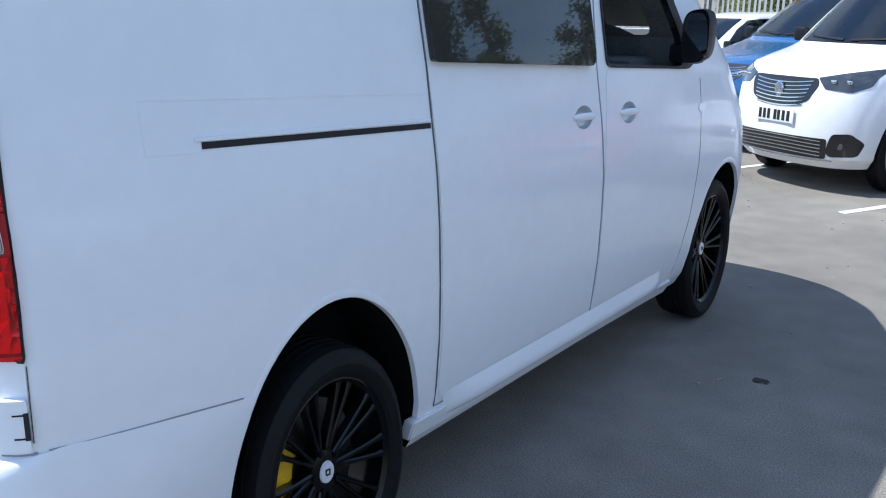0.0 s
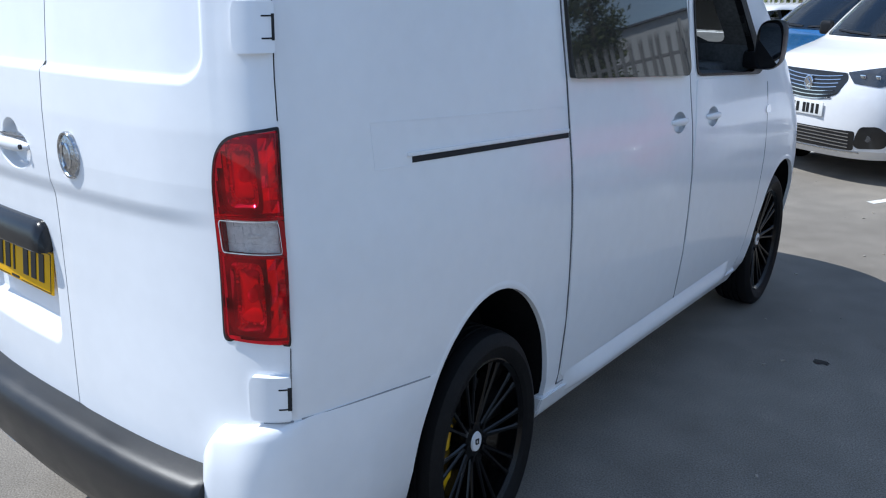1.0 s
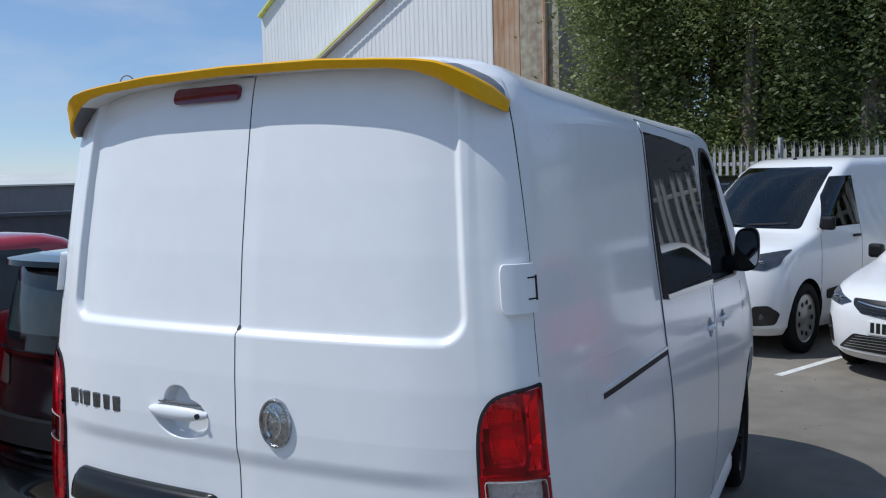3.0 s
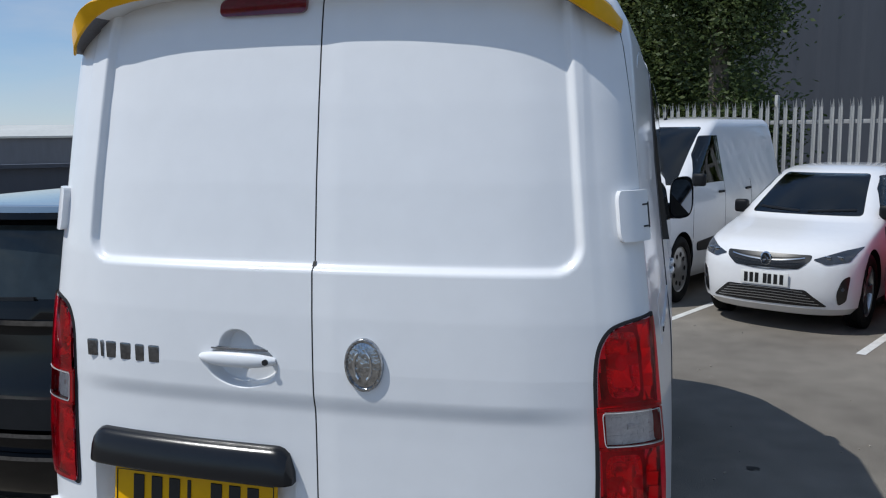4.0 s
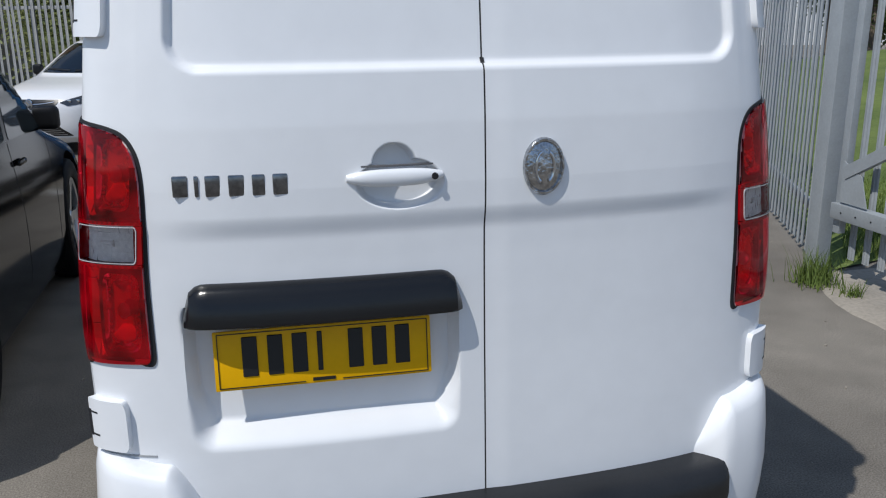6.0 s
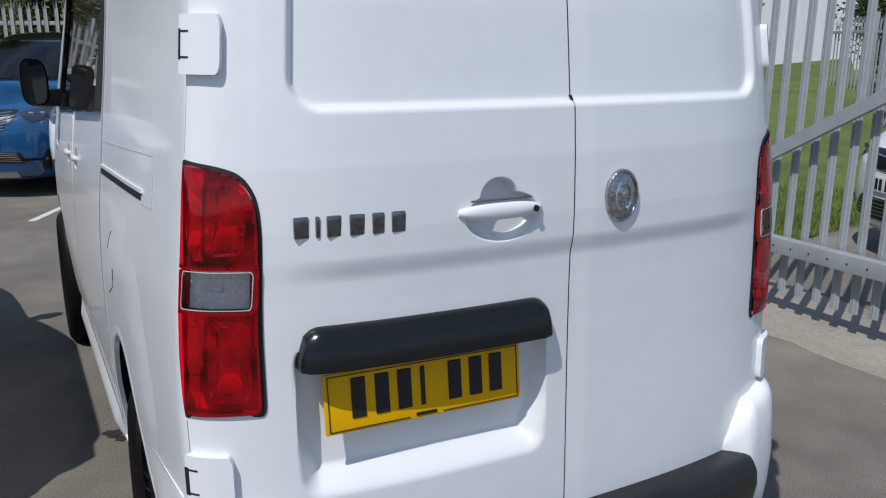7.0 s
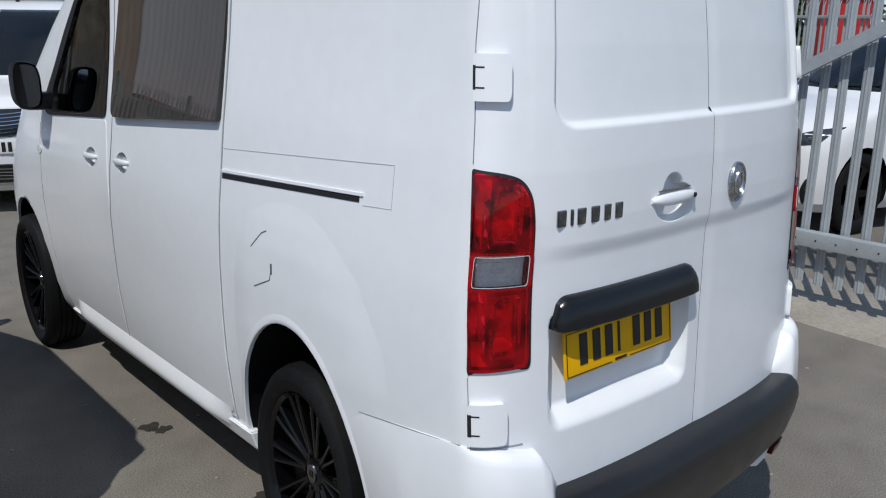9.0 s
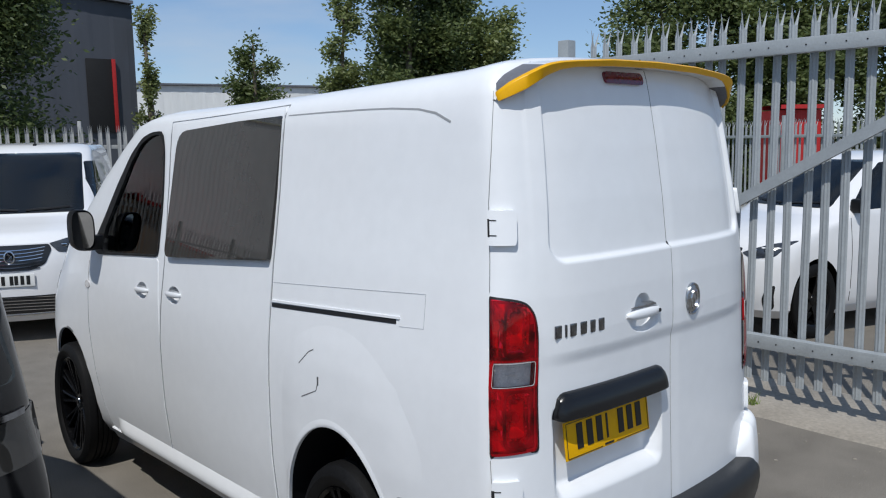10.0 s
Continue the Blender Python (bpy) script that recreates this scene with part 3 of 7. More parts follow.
ZC = [0.5, 0.65, 0.8, 0.95, 1.1, 1.2, 1.3, 1.38, 1.45, 1.54, 1.62, 1.7, 1.76, 1.83, 1.9, 2.0, 2.1, 2.2, 2.3, 2.38, 2.44, 2.48, 2.51, 2.54, 2.56]


def strip(bm, pts, at, wd, off, thick):
    """A narrow band along a line of (a, b) points on a surface."""
    rows = []
    for i, p in enumerate(pts):
        a, b = Vector(pts[max(0, i - 1)]), Vector(pts[min(len(pts) - 1, i + 1)])
        d = (b - a).normalized()
        nrm = Vector((-d.y, d.x)) * wd / 2
        p = Vector(p)
        q0, q1 = p - nrm, p + nrm
        rows.append([at(q0.x, q0.y, off), at(q1.x, q1.y, off), at(q1.x, q1.y, off - thick), at(q0.x, q0.y, off - thick)])
    vs = sheet(bm, rows, True)
    bm.faces.new(vs[0]), bm.faces.new(vs[-1])
    return bm


def line(*pts, step=0.08):
    out = []
    for a, b in zip(pts, pts[1:]):
        k = max(1, int(math.dist(a, b) / step))
        out += [(a[0] + (b[0] - a[0]) * i / k, a[1] + (b[1] - a[1]) * i / k) for i in range(k)]
    return out + [pts[-1]]


for s in (1, -1):
    at = side_at(s)
    # sliding door, with its window, handle and the line round it
    sd = bmesh.new()
    DOOR = smooth_poly([(1.56, 0.52), (2.715, 0.47), (2.725, 1.2), (2.69, 1.7), (2.69, 2.0), (2.66, 2.46), (1.50, 2.535), (1.545, 1.76)], [0.05, 0.03, 0.3, 0.3, 0.3, 0.10, 0.04, 0.3])
    patch(sd, DOOR, at, 0.004, 0.02, arange(1.6, 2.7, 10), ZC)
    sliding = part("sliding_door", sd, M_WHITE, van)
    for pts, wd in ((((1.545, 0.50), (1.54, 1.2), (1.537, 1.76), (1.49, 2.545)), 0.004), (((1.49, 2.545), (2.67, 2.475)), 0.004), (((2.727, 0.45), (2.738, 1.2), (2.70, 1.7), (2.70, 2.0), (2.67, 2.47)), 0.0045), (((1.545, 0.50), (2.727, 0.45)), 0.005)):
        gap = bmesh.new()
        strip(gap, line(*pts), at, wd, 0.0042, 0.01)
        # lighter joint grey stands for sunlight in the nearside gaps; offside rear gap darker
        part("door_gap", gap, M_SEAML if s > 0 and pts[0] == (1.545, 0.50) and wd < 0.005 else M_JOINT, sliding)
    wp = smooth_poly([(1.556, 1.775), (2.655, 1.695), (2.635, 2.06), (2.585, 2.40), (1.512, 2.465), (1.535, 2.1)], [0.015, 0.06, 0.3, 0.10, 0.02, 0.3])
    wb = bmesh.new()
    patch(wb, wp, lambda y, z, off: at(y, z, off + 0.028 * (2.47 - z) / 0.75), 0.004, 0.036, arange(1.6, 2.6, 4), ZC)
    part("side_window", wb, M_PRIV, sliding, "dark privacy glass side window")
    # front door
    fd = bmesh.new()
    FD = smooth_poly([(2.745, 0.47), (3.70, 0.42), (3.80, 0.75), (3.86, 1.1), (3.84, 1.55), (3.66, 1.61), (2.79, 1.665), (2.745, 1.3)], [0.03, 0.1, 0.2, 0.2, 0.1, 0.02, 0.02, 0.3])
    patch(fd, FD, at, 0.004, 0.02, arange(2.8, 3.8, 10), ZC)
    front = part("front_door", fd, M_WHITE, van)
    gap = bmesh.new()
    strip(gap, line((3.70, 0.40), (3.81, 0.75), (3.87, 1.1), (3.85, 1.56)), at, 0.0028, 0.0030, 0.01)
    part("door_gap", gap, M_JOINT, front)
    # black surround of the cab window, and the pane
    fr = bmesh.new()
    outer = smooth_poly([(2.787, 1.679), (3.70, 1.615), (3.80, 1.66), (3.62, 1.86), (3.42, 2.09), (3.22, 2.275), (3.06, 2.375), (2.93, 2.405), (2.785, 2.41), (2.752, 2.30), (2.758, 1.98)], 0.04)
    inner = smooth_poly(FW, 0.04)

    def res(pl, k):
        d = [0]
        for a, b in zip(pl, pl[1:] + pl[:1]):
            d.append(d[-1] + math.dist(a, b))
        xs, ys = [p[0] for p in pl] + [pl[0][0]], [p[1] for p in pl] + [pl[0][1]]
        return [(float(np.interp(d[-1] * i / k, d, xs)), float(np.interp(d[-1] * i / k, d, ys))) for i in range(k)]
    o_, i_ = res(outer, 90), res(inner, 90)
    # match the two outlines by angle
    sheet(fr, [[at(a, b, 0.003) for a, b in o_], [at(a, b, 0.007) for a, b in o_], [at(a, b, 0.007) for a, b in [min(i_, key=lambda q: math.dist(q, p)) for p in o_]], [at(a, b, -0.03) for a, b in [min(i_, key=lambda q: math.dist(q, p)) for p in o_]]], True)
    bmesh.ops.remove_doubles(fr, verts=fr.verts, dist=0.0004)
    part("window_surround", fr, M_BLACKP, front, "black window surround")
    if s < 0:  # the offside window is wound down
        gl = bmesh.new()
        patch(gl, inner, at, -0.006, 0.004, (), ZC)
        part("cab_window", gl, M_CABGLASS, front, "clear cab window").visible_shadow = False
    # door handles in their cups
    for (yc, zc), own in zip(HANDLES, (sliding, front)):
        cut(own, cup(s, yc, zc))
        hb = bmesh.new()
        rows = []
        for f in arange(-1, 1, 14):
            c = at(yc + f * 0.092, zc - 0.004 * f, 0.003 + 0.016 * (1 - f * f) ** 0.5 if abs(f) < 1 else 0.001)
            rw = 0.017 * (1 - 0.5 * abs(f) ** 3)
            rows.append([c + Vector((s * 0.008 * math.cos(a), 0, rw * math.sin(a))) for a in arange(0, 2 * math.pi * 9 / 10, 9)])
        vs = sheet(hb, rows, True)
        hb.faces.new(vs[0]), hb.faces.new(vs[-1])
        part("door_handle", hb, M_WHITE, own)
    # the rail of the sliding door and the stamped panel above it
    rb = bmesh.new()
    strip(rb, line((1.53, 1.565), (0.62, 1.618)), at, 0.019 if s < 0 else 0.018, 0.002, 0.02)
    part("door_rail", rb, M_SEAM, van, "black sliding door rail")
    rb = bmesh.new()
    strip(rb, line((1.53, 1.585), (0.60, 1.636)), at, 0.010, 0.006, 0.012)
    part("rail_lip", rb, M_WHITE, van)
    rb = bmesh.new()
    strip(rb, line((1.53, 1.672), (0.46, 1.745), (0.46, 1.612), (0.60, 1.602)), at, 0.0025, 0.0012, 0.01)
    part("panel_joint", rb, M_FAINT if s < 0 else M_WHITE, van)
    # sill and black edge below it
    sb = bmesh.new()
    strip(sb, line((1.42, 0.44), (3.72, 0.375)), at, 0.085, 0.016, 0.05)
    bmesh.ops.bevel(sb, geom=[e for e in sb.edges], offset=0.006, segments=2, affect="EDGES")
    part("sill", sb, M_WHITE, van)
    # ledge along the foot of both doors, over the sill
    sb = bmesh.new()
    rows = []
    for y in arange(1.60, 3.56, 60):
        q = (y - 1.60) / 1.96
        env = min(1, q * 9, (1 - q) * 14) ** 0.5 if 0 < q < 1 else 0.0
        zc = 0.478 - 0.012 * q
        rows.append([at(y, zc + dz, 0.003 + hgt * env) for dz, hgt in ((0.062, 0.0), (0.048, 0.008), (0.020, 0.023), (0.0, 0.032), (-0.018, 0.036), (-0.034, 0.034), (-0.046, 0.024), (-0.052, 0.0))])
    sheet(sb, rows)
    part("sill_ledge", sb, M_WHITE, van, smooth=50)
    # roof gutter line
    rb = bmesh.new()
    top = [(1.47, 2.462), (1.2, 2.466), (0.9, 2.466), (0.72, 2.462), (0.56, 2.45), (0.46, 2.43), (0.38, 2.395)]
    strip(rb, top, at, 0.009 if s < 0 else 0.006, 0.0012, 0.01)
    part("panel_joint", rb, M_JOINT if s < 0 else M_WHITE, van)
    # arch lips
    for yc, ra, kz in ARCH:
        ab = bmesh.new()
        rows = []
        for i in range(41):
            t = math.pi * (-0.02 + 1.04 * i / 40)
            ca, sa = math.cos(t), math.sin(t)
            swell = lambda k: max(0, haunch(yc + k * ca, 0.44 + k * kz * sa)) + 0.001 if yc < 3 and s < 0 else -0.003
            rows.append([VAN.side(yc + (ra + k) * ca, 0.44 + (ra + k) * kz * sa, o + swell(ra + k), s) for k, o in (((-0.004, -0.016), (-0.004, 0.0005), (-0.001, 0.003), (0.008, 0.003), (0.020, 0.0002)) if s < 0 else ((-0.007, -0.018), (-0.005, 0.003), (0.001, 0.005), (0.010, 0.0048), (0.018, 0.001)))])
        sheet(ab, rows)
        part("wheel_arch_lip", ab, M_WHITE, van)
        w = van_wheel(Matrix.Translation((s * 0.80 - (0.035 if yc > 3 else 0.0), yc, 0.4547)), s)
        w.parent = van
    # mirror
    mb = bmesh.new()
    yc = 3.60 if s > 0 else 3.64
    mx_ = 0.99 if s > 0 else 1.03
    prof = []
    for a in arange(0, 2 * math.pi * 27 / 28, 27):
        prof.append((math.copysign(abs(math.cos(a)) ** 0.6, math.cos(a)), math.copysign(abs(math.sin(a)) ** 0.6, math.sin(a))))
    rows = [[Vector((s * (mx_ + c[0] * 0.074 * k), yc + dy, 1.79 + c[1] * 0.135 * k + c[0] * 0.01)) for c in prof] for dy, k in ((-0.03, 0.90), (-0.05, 0.97), (-0.02, 1.0), (0.05, 0.93), (0.10, 0.68), (0.115, 0.3))]
    vs = sheet(mb, rows, True)
    mb.faces.new(vs[-1])
    mb.faces.new(vs[0])
    box(mb, (s * 0.925, yc + 0.02, 1.70), (0.17, 0.09, 0.10), 0.025)
    mir = part("door_mirror", mb, M_BLACKP, van, "black plastic door mirror")
    mb = bmesh.new()
    lean = Matrix.Translation((s * mx_, yc - 0.036, 1.79)) @ Matrix.Rotation(radians(-8 if s > 0 else -24), 4, "Z") @ Matrix.Rotation(radians(7 if s > 0 else 2), 4, "X")
    fv = [mb.verts.new(lean @ Vector((c[0] * 0.064, 0, c[1] * 0.118))) for c in prof]
    mb.faces.new(fv)
    part("mirror_glass", mb, M_MIRROR, mir, "mirror glass")

    rb = bmesh.new()
    patch(rb, [(3.86 + 0.045 * math.cos(a), 1.40 + 0.026 * math.sin(a)) for a in arange(0, 2 * math.pi * 15 / 16, 15)], at, 0.008, 0.01)
    part("side_repeater", rb, M_CLEAR, van, "small side repeater lamp")

# fuel flap, on the nearside only
at = lambda y, z, off: VAN.side(y, z, max(0, haunch(y, z)) + off, -1)
fb = bmesh.new()
for pts in (((1.275, 1.335), (1.20, 1.40), (1.165, 1.415)), ((1.25, 1.185), (1.135, 1.235), (1.12, 1.285))):
    strip(fb, line(*pts, step=0.03), at, 0.004, 0.0012, 0.006)
strip(fb, [(1.122, 1.30), (1.121, 1.262)], at, 0.009, 0.0025, 0.006)
part("fuel_flap_joint", fb, M_SEAML, van)

# swollen haunch round each rear wheel
for s in (-1, 1):
    hb = bmesh.new()
    ny, nz = 60, 54
    gridv = {}
    for i in range(ny + 1):
        for j in range(nz + 1):
            y, z = 0.30 + 1.235 * i / ny, 0.46 + 1.12 * j / nz
            d = math.hypot((y - 1.025) / 0.435, (z - 0.44) / 0.655)
            if d < 0.945:
                continue
            if d < 1.004:  # draw the ragged cells onto the arch's edge
                y, z = 1.025 + (y - 1.025) * 1.004 / d, 0.44 + (z - 0.44) * 1.004 / d
            gridv[i, j] = hb.verts.new(VAN.side(y, z, haunch(y, z) if s < 0 else -0.003, s))
    for i in range(ny):
        for j in range(nz):
            k = [(i, j), (i + 1, j), (i + 1, j + 1), (i, j + 1)]
            if all(a in gridv for a in k):
                hb.faces.new([gridv[a] for a in k])
    part("wheel_haunch", hb, M_WHITE, van, smooth=60)

# windscreen, bonnet end and lamps of the front
wb = bmesh.new()
patch(wb, smooth_poly([(-0.80, 1.74), (0.80, 1.74), (0.70, 2.50), (-0.70, 2.50)], 0.06), lambda x, z, off: VAN.front(x, z, off), 0.006, 0.01, arange(-0.75, 0.75, 14), ZC)
part("windscreen", wb, M_CABGLASS, van, "clear windscreen").visible_shadow = False
for s in (-1, 1):
    hb = bmesh.new()
    patch(hb, [(s * a, b) for a, b in smooth_poly([(0.50, 1.20), (0.86, 1.24), (0.885, 1.42), (0.55, 1.33)], 0.03)], lambda x, z, off: VAN.front(x, z, off), 0.006, 0.02, [s * v for v in arange(0.52, 0.88, 8)], ZC)
    part("headlamp", hb, M_HEADL, van, "clear headlamp")
gb = bmesh.new()
patch(gb, smooth_poly([(-0.45, 1.16), (0.45, 1.16), (0.48, 1.36), (-0.48, 1.36)], 0.05), lambda x, z, off: VAN.front(x, z, off), 0.004, 0.02, arange(-0.4, 0.4, 8))
patch(gb, smooth_poly([(-0.60, 0.62), (0.60, 0.62), (0.62, 0.95), (-0.62, 0.95)], 0.06), lambda x, z, off: VAN.front(x, z, off), 0.004, 0.02, arange(-0.5, 0.5, 8))
part("grille", gb, M_GRILLE, van, "black grille")

# cab inside: seats, dashboard, steering wheel
for x in (-0.42, 0.42):
    cb = bmesh.new()
    box(cb, (x, 2.86, 1.62), (0.46, 0.16, 0.45), 0.05, Matrix.Translation((0, 0, 0)))
    box(cb, (x, 2.83, 1.97), (0.24, 0.11, 0.20), 0.04)
    part("seat", cb, M_SEAT, van, "dark cloth cab seat")
cb = bmesh.new()
box(cb, (0, 3.52, 1.60), (1.5, 0.36, 0.16), 0.05)
part("dashboard", cb, M_CABIN, van, "dark grey dashboard")
cb = bmesh.new()
bmesh.ops.create_circle(cb, segments=24, radius=0.19)
ring = [v.co.copy() for v in cb.verts]
cb.free()
cb = bmesh.new()
rows = [[p + (p.normalized() * math.cos(a) + Vector((0, 0, 1)) * math.sin(a)) * 0.016 for p in ring] for a in arange(0, 2 * math.pi * 7 / 8, 7)]
sheet(cb, rows + [rows[0]], True)
bmesh.ops.remove_doubles(cb, verts=cb.verts, dist=0.0005)
cb.transform(Matrix.Translation((0.42, 3.28, 1.74)) @ Matrix.Diagonal((1, 1, ZS, 1)) @ Matrix.Rotation(radians(62), 4, "X"))
part("steering_wheel", cb, M_INT, van)

# ---- the back of the van
RN = 2.7


def back(t, z, off=0.0):
    """A point of the rear end: t runs from 0 (middle) to pi / 2 (flank)."""
    w, r, f, cf, cr = VAN.lv(z)
    a = abs(t)
    y = r + cr - cr * max(0, math.cos(a)) ** (2 / RN)
    x = w * math.sin(a) ** (2 / RN) * VAN.slim(y)
    nx, ny = math.sin(a) ** (2 - 2 / RN) / w, -max(0, math.cos(a)) ** (2 - 2 / RN) / cr
    k = math.hypot(nx, ny) or 1
    return Vector((math.copysign(x + off * nx / k, t), y + off * ny / k, z))


def t_of(x, z):
    w = VAN.lv(z)[0] * VAN.slim(0.0)
    return math.copysign(math.asin(min(1, abs(x) / w) ** (RN / 2)), x)


def rr_dist(x, z, x0, z0, x1, z1, r):
    """Signed distance to a rounded rectangle, negative inside."""
    qx, qz = abs(x - (x0 + x1) / 2) - (x1 - x0) / 2 + r, abs(z - (z0 + z1) / 2) - (z1 - z0) / 2 + r
    return math.hypot(max(qx, 0), max(qz, 0)) + min(max(qx, qz), 0) - r


def relief(x, z):
    """How far the stamped rear doors stand out from the plain skin."""
    o = 0.004 if x < SX else 0.004 + 0.0035 * sstep(SX, SX + 0.07, x)
    lean = (z - 1.9) * 0.09
    d = rr_dist(abs(x - 0.02) + lean, z, -0.69, 1.885, 0.69, 2.75, 0.07)
    o -= 0.021 * sstep(0.006, -0.010, d)                     # upper panel, pressed in
    o += 0.010 * sstep(1.50, 1.56, z) * sstep(0.80, 0.55, abs(x))
    if x < SX:
        d = rr_dist(x, z, -0.685, 0.985, -0.035, 1.365, 0.05)
        soft = 0.012 + 0.055 * sstep(1.15, 1.0, z)
        o -= 0.060 * sstep(0.004, -soft, d)                  # number plate bay
        d = math.hypot((x + 0.172) / 0.106, (z - 1.622) / 0.062)
        d2 = math.hypot((x + 0.185) / 0.054, (z - 1.662) / 0.056)
        o -= 0.038 * max(sstep(1.0, 0.82, d), sstep(1.0, 0.80, d2))   # cup of the handle
    return o


LAMP = smooth_poly([(0.868, 1.205), (1.39, 1.20), (1.48, 1.778), (1.16, 1.768), (1.01, 1.750), (0.918, 1.690), (0.892, 1.52)], [0.03, 0.02, 0.02, 0.12, 0.08, 0.08, 0.2], 6)
# pockets for the rear lamps
pockets = []
for s in (-1, 1):
    bm = bmesh.new()
    patch(bm, [(s * t, z) for t, z in LAMP], back, 0.02, 0.085, [s * v for v in arange(0.88, 1.46, 12)], arange(1.22, 1.76, 6))
    pockets.append(link("cutter", bm, M_HOUSE, 0))
cut(body, pockets)


def in_lamp(t, z):
    """Well inside the lamp's outline."""
    for dt, dz in ((0.03, 0.0), (-0.03, 0.0), (0.0, 0.012), (0.0, -0.012)):
        hit = False
        for (ta, za), (tb, zb) in zip(LAMP, LAMP[1:] + LAMP[:1]):
            if (za > z + dz) != (zb > z + dz) and t + dt < ta + (tb - ta) * (z + dz - za) / (zb - za):
                hit = not hit
        if not hit:
            return False
    return True


def seam_t(z):
    """Where the door ends on the corner."""
    return float(np.interp(z, (1.0, 1.20, 1.78, 2.10, 2.46), (1.38, 1.39, 1.48, 1.48, 1.30)))


def cell_door(s):
    bm = bmesh.new()
    zz = arange(0.74, 1.545, 115) + arange(1.55, 1.735, 95) + arange(1.742, 2.612, 128)
    rows, ts = [], []
    for z in zz:
        t0 = t_of(SX + s * 0.0022, z)
        t1 = s * (seam_t(z) - 0.012)
        xs0 = SX + s * 0.0022
        w = VAN.lv(z)[0] * VAN.slim(0.0)
        x1 = s * w * 0.86
        xs = [xs0 + (x1 - xs0) * i / 150 for i in range(151)]
        if s < 0:  # finer round the handle
            xs = arange(xs0, -0.056, 22) + arange(-0.060, -0.290, 105) + arange(-0.294, x1, 105)
        row = [back(t_of(x, z), z, relief(x, z)) for x in xs]
        tb = t_of(x1, z)
        row += [back(tb + (t1 - tb) * i / 14, z, 0.004 if s < 0 else 0.0075 - 0.0035 * i / 14) for i in range(1, 15)]
        rows.append([back(t0, z, relief(xs0, z) - 0.010)] + row + [back(t1, z, -0.012)])
        ts.append([t0] + [t_of(x, z) for x in xs] + [tb + (t1 - tb) * i / 14 for i in range(1, 15)] + [t1])
    vs = [[bm.verts.new(p) for p in r] for r in rows]
    for ra, rb, z, tr in zip(vs, vs[1:], zz, ts):
        for i in range(len(ra) - 1):
            if 1.2 < z < 1.76 and abs(tr[i]) > 0.7 and in_lamp(abs(tr[i]), z):
                continue
            bm.faces.new((ra[i], ra[i + 1], rb[i + 1], rb[i]))
    return bm


rear_l = part("rear_door", cell_door(-1), M_WHITE, van, smooth=50)
rear_r = part("rear_door", cell_door(1), M_WHITE, van, smooth=50)
gap = bmesh.new()
sheet(gap, [[back(t_of(SX - 0.005, z), z, relief(SX - 0.02, z) - 0.0012), back(t_of(SX + 0.005, z), z, relief(SX - 0.02, z) - 0.0012)] for z in arange(0.74, 2.6, 120)])
part("door_gap", gap, M_SEAM, rear_r)
for s, own in ((-1, rear_l), (1, rear_r)):
    for za, zb in ((1.0, 1.19), (1.79, 2.50)):
        gap = bmesh.new()
        strip(gap, [(s * seam_t(z), z) for z in arange(za, zb, 20)], back, 0.006, 0.003, 0.01)
        # nearside gap coloured grey as if sunlit, offside gap left dark
        part("door_gap", gap, M_SEAM if s > 0 else M_JOINT, own)
    # hinges that bridge the gap
    for z0, z1, ta, tb in ((0.990, 1.118, 1.05, 1.37), (1.957, 2.080, 1.14, 1.46)):
        hb = bmesh.new()
        patch(hb, [(s * a, b) for a, b in rounded(ta, z0, tb, z1, (0.03, 0.012, 0.012, 0.03))], back, 0.024, 0.03, [s * v for v in arange(ta + 0.03, tb - 0.03, 7)])
        bmesh.ops.bevel(hb, geom=[e for e in hb.edges if len(e.link_faces) == 2 and e.calc_face_angle(0) > 0.9], offset=0.006, segments=2, affect="EDGES")
        hg = part("hinge", hb, M_WHITE, own, "white door hinge")
        hb = bmesh.new()
        for z in (z0 + 0.035, z1 - 0.035):
            strip(hb, [(s * v, z) for v in arange(tb - 0.10, tb - 0.01, 4)], back, 0.004, 0.0250, 0.004)
        strip(hb, [(s * (tb - 0.012), z0 + 0.03), (s * (tb - 0.012), (z0 + z1) / 2), (s * (tb - 0.012), z1 - 0.03)], back, 0.034 if z0 < 1.5 else 0.022, 0.0250, 0.004)
        part("hinge_slot", hb, M_SEAM, hg)

def film(bm, poly, at, off, cuts_a=(), cuts_b=()):
    """A thin clear cover on a curved surface, one face deep."""
    tmp = bmesh.new()
    patch(tmp, poly, at, off, 0.001, cuts_a, cuts_b)
    tmp.verts.ensure_lookup_table()
    tmp.normal_update()
    n = len(tmp.verts) // 2
    vs = [bm.verts.new(v.co) for v in tmp.verts[:n]]
    tmp.verts.index_update()
    for f in tmp.faces:
        if all(v.index < n for v in f.verts):
            bm.faces.new([vs[v.index] for v in f.verts])
    tmp.free()
    return bm


# rear lamps: housing, gasket, silvered mosaic reflectors, red lenses, clear band


def lamp_outer(z):
    return 1.39 + 0.09 * (z - 1.20) / 0.58


def lamp_at(t, z, off=0.0):
    """On the rear corner, level with the skin of its door."""
    return back(t, z, off + (0.0042 if t > 0 else 0.0018))


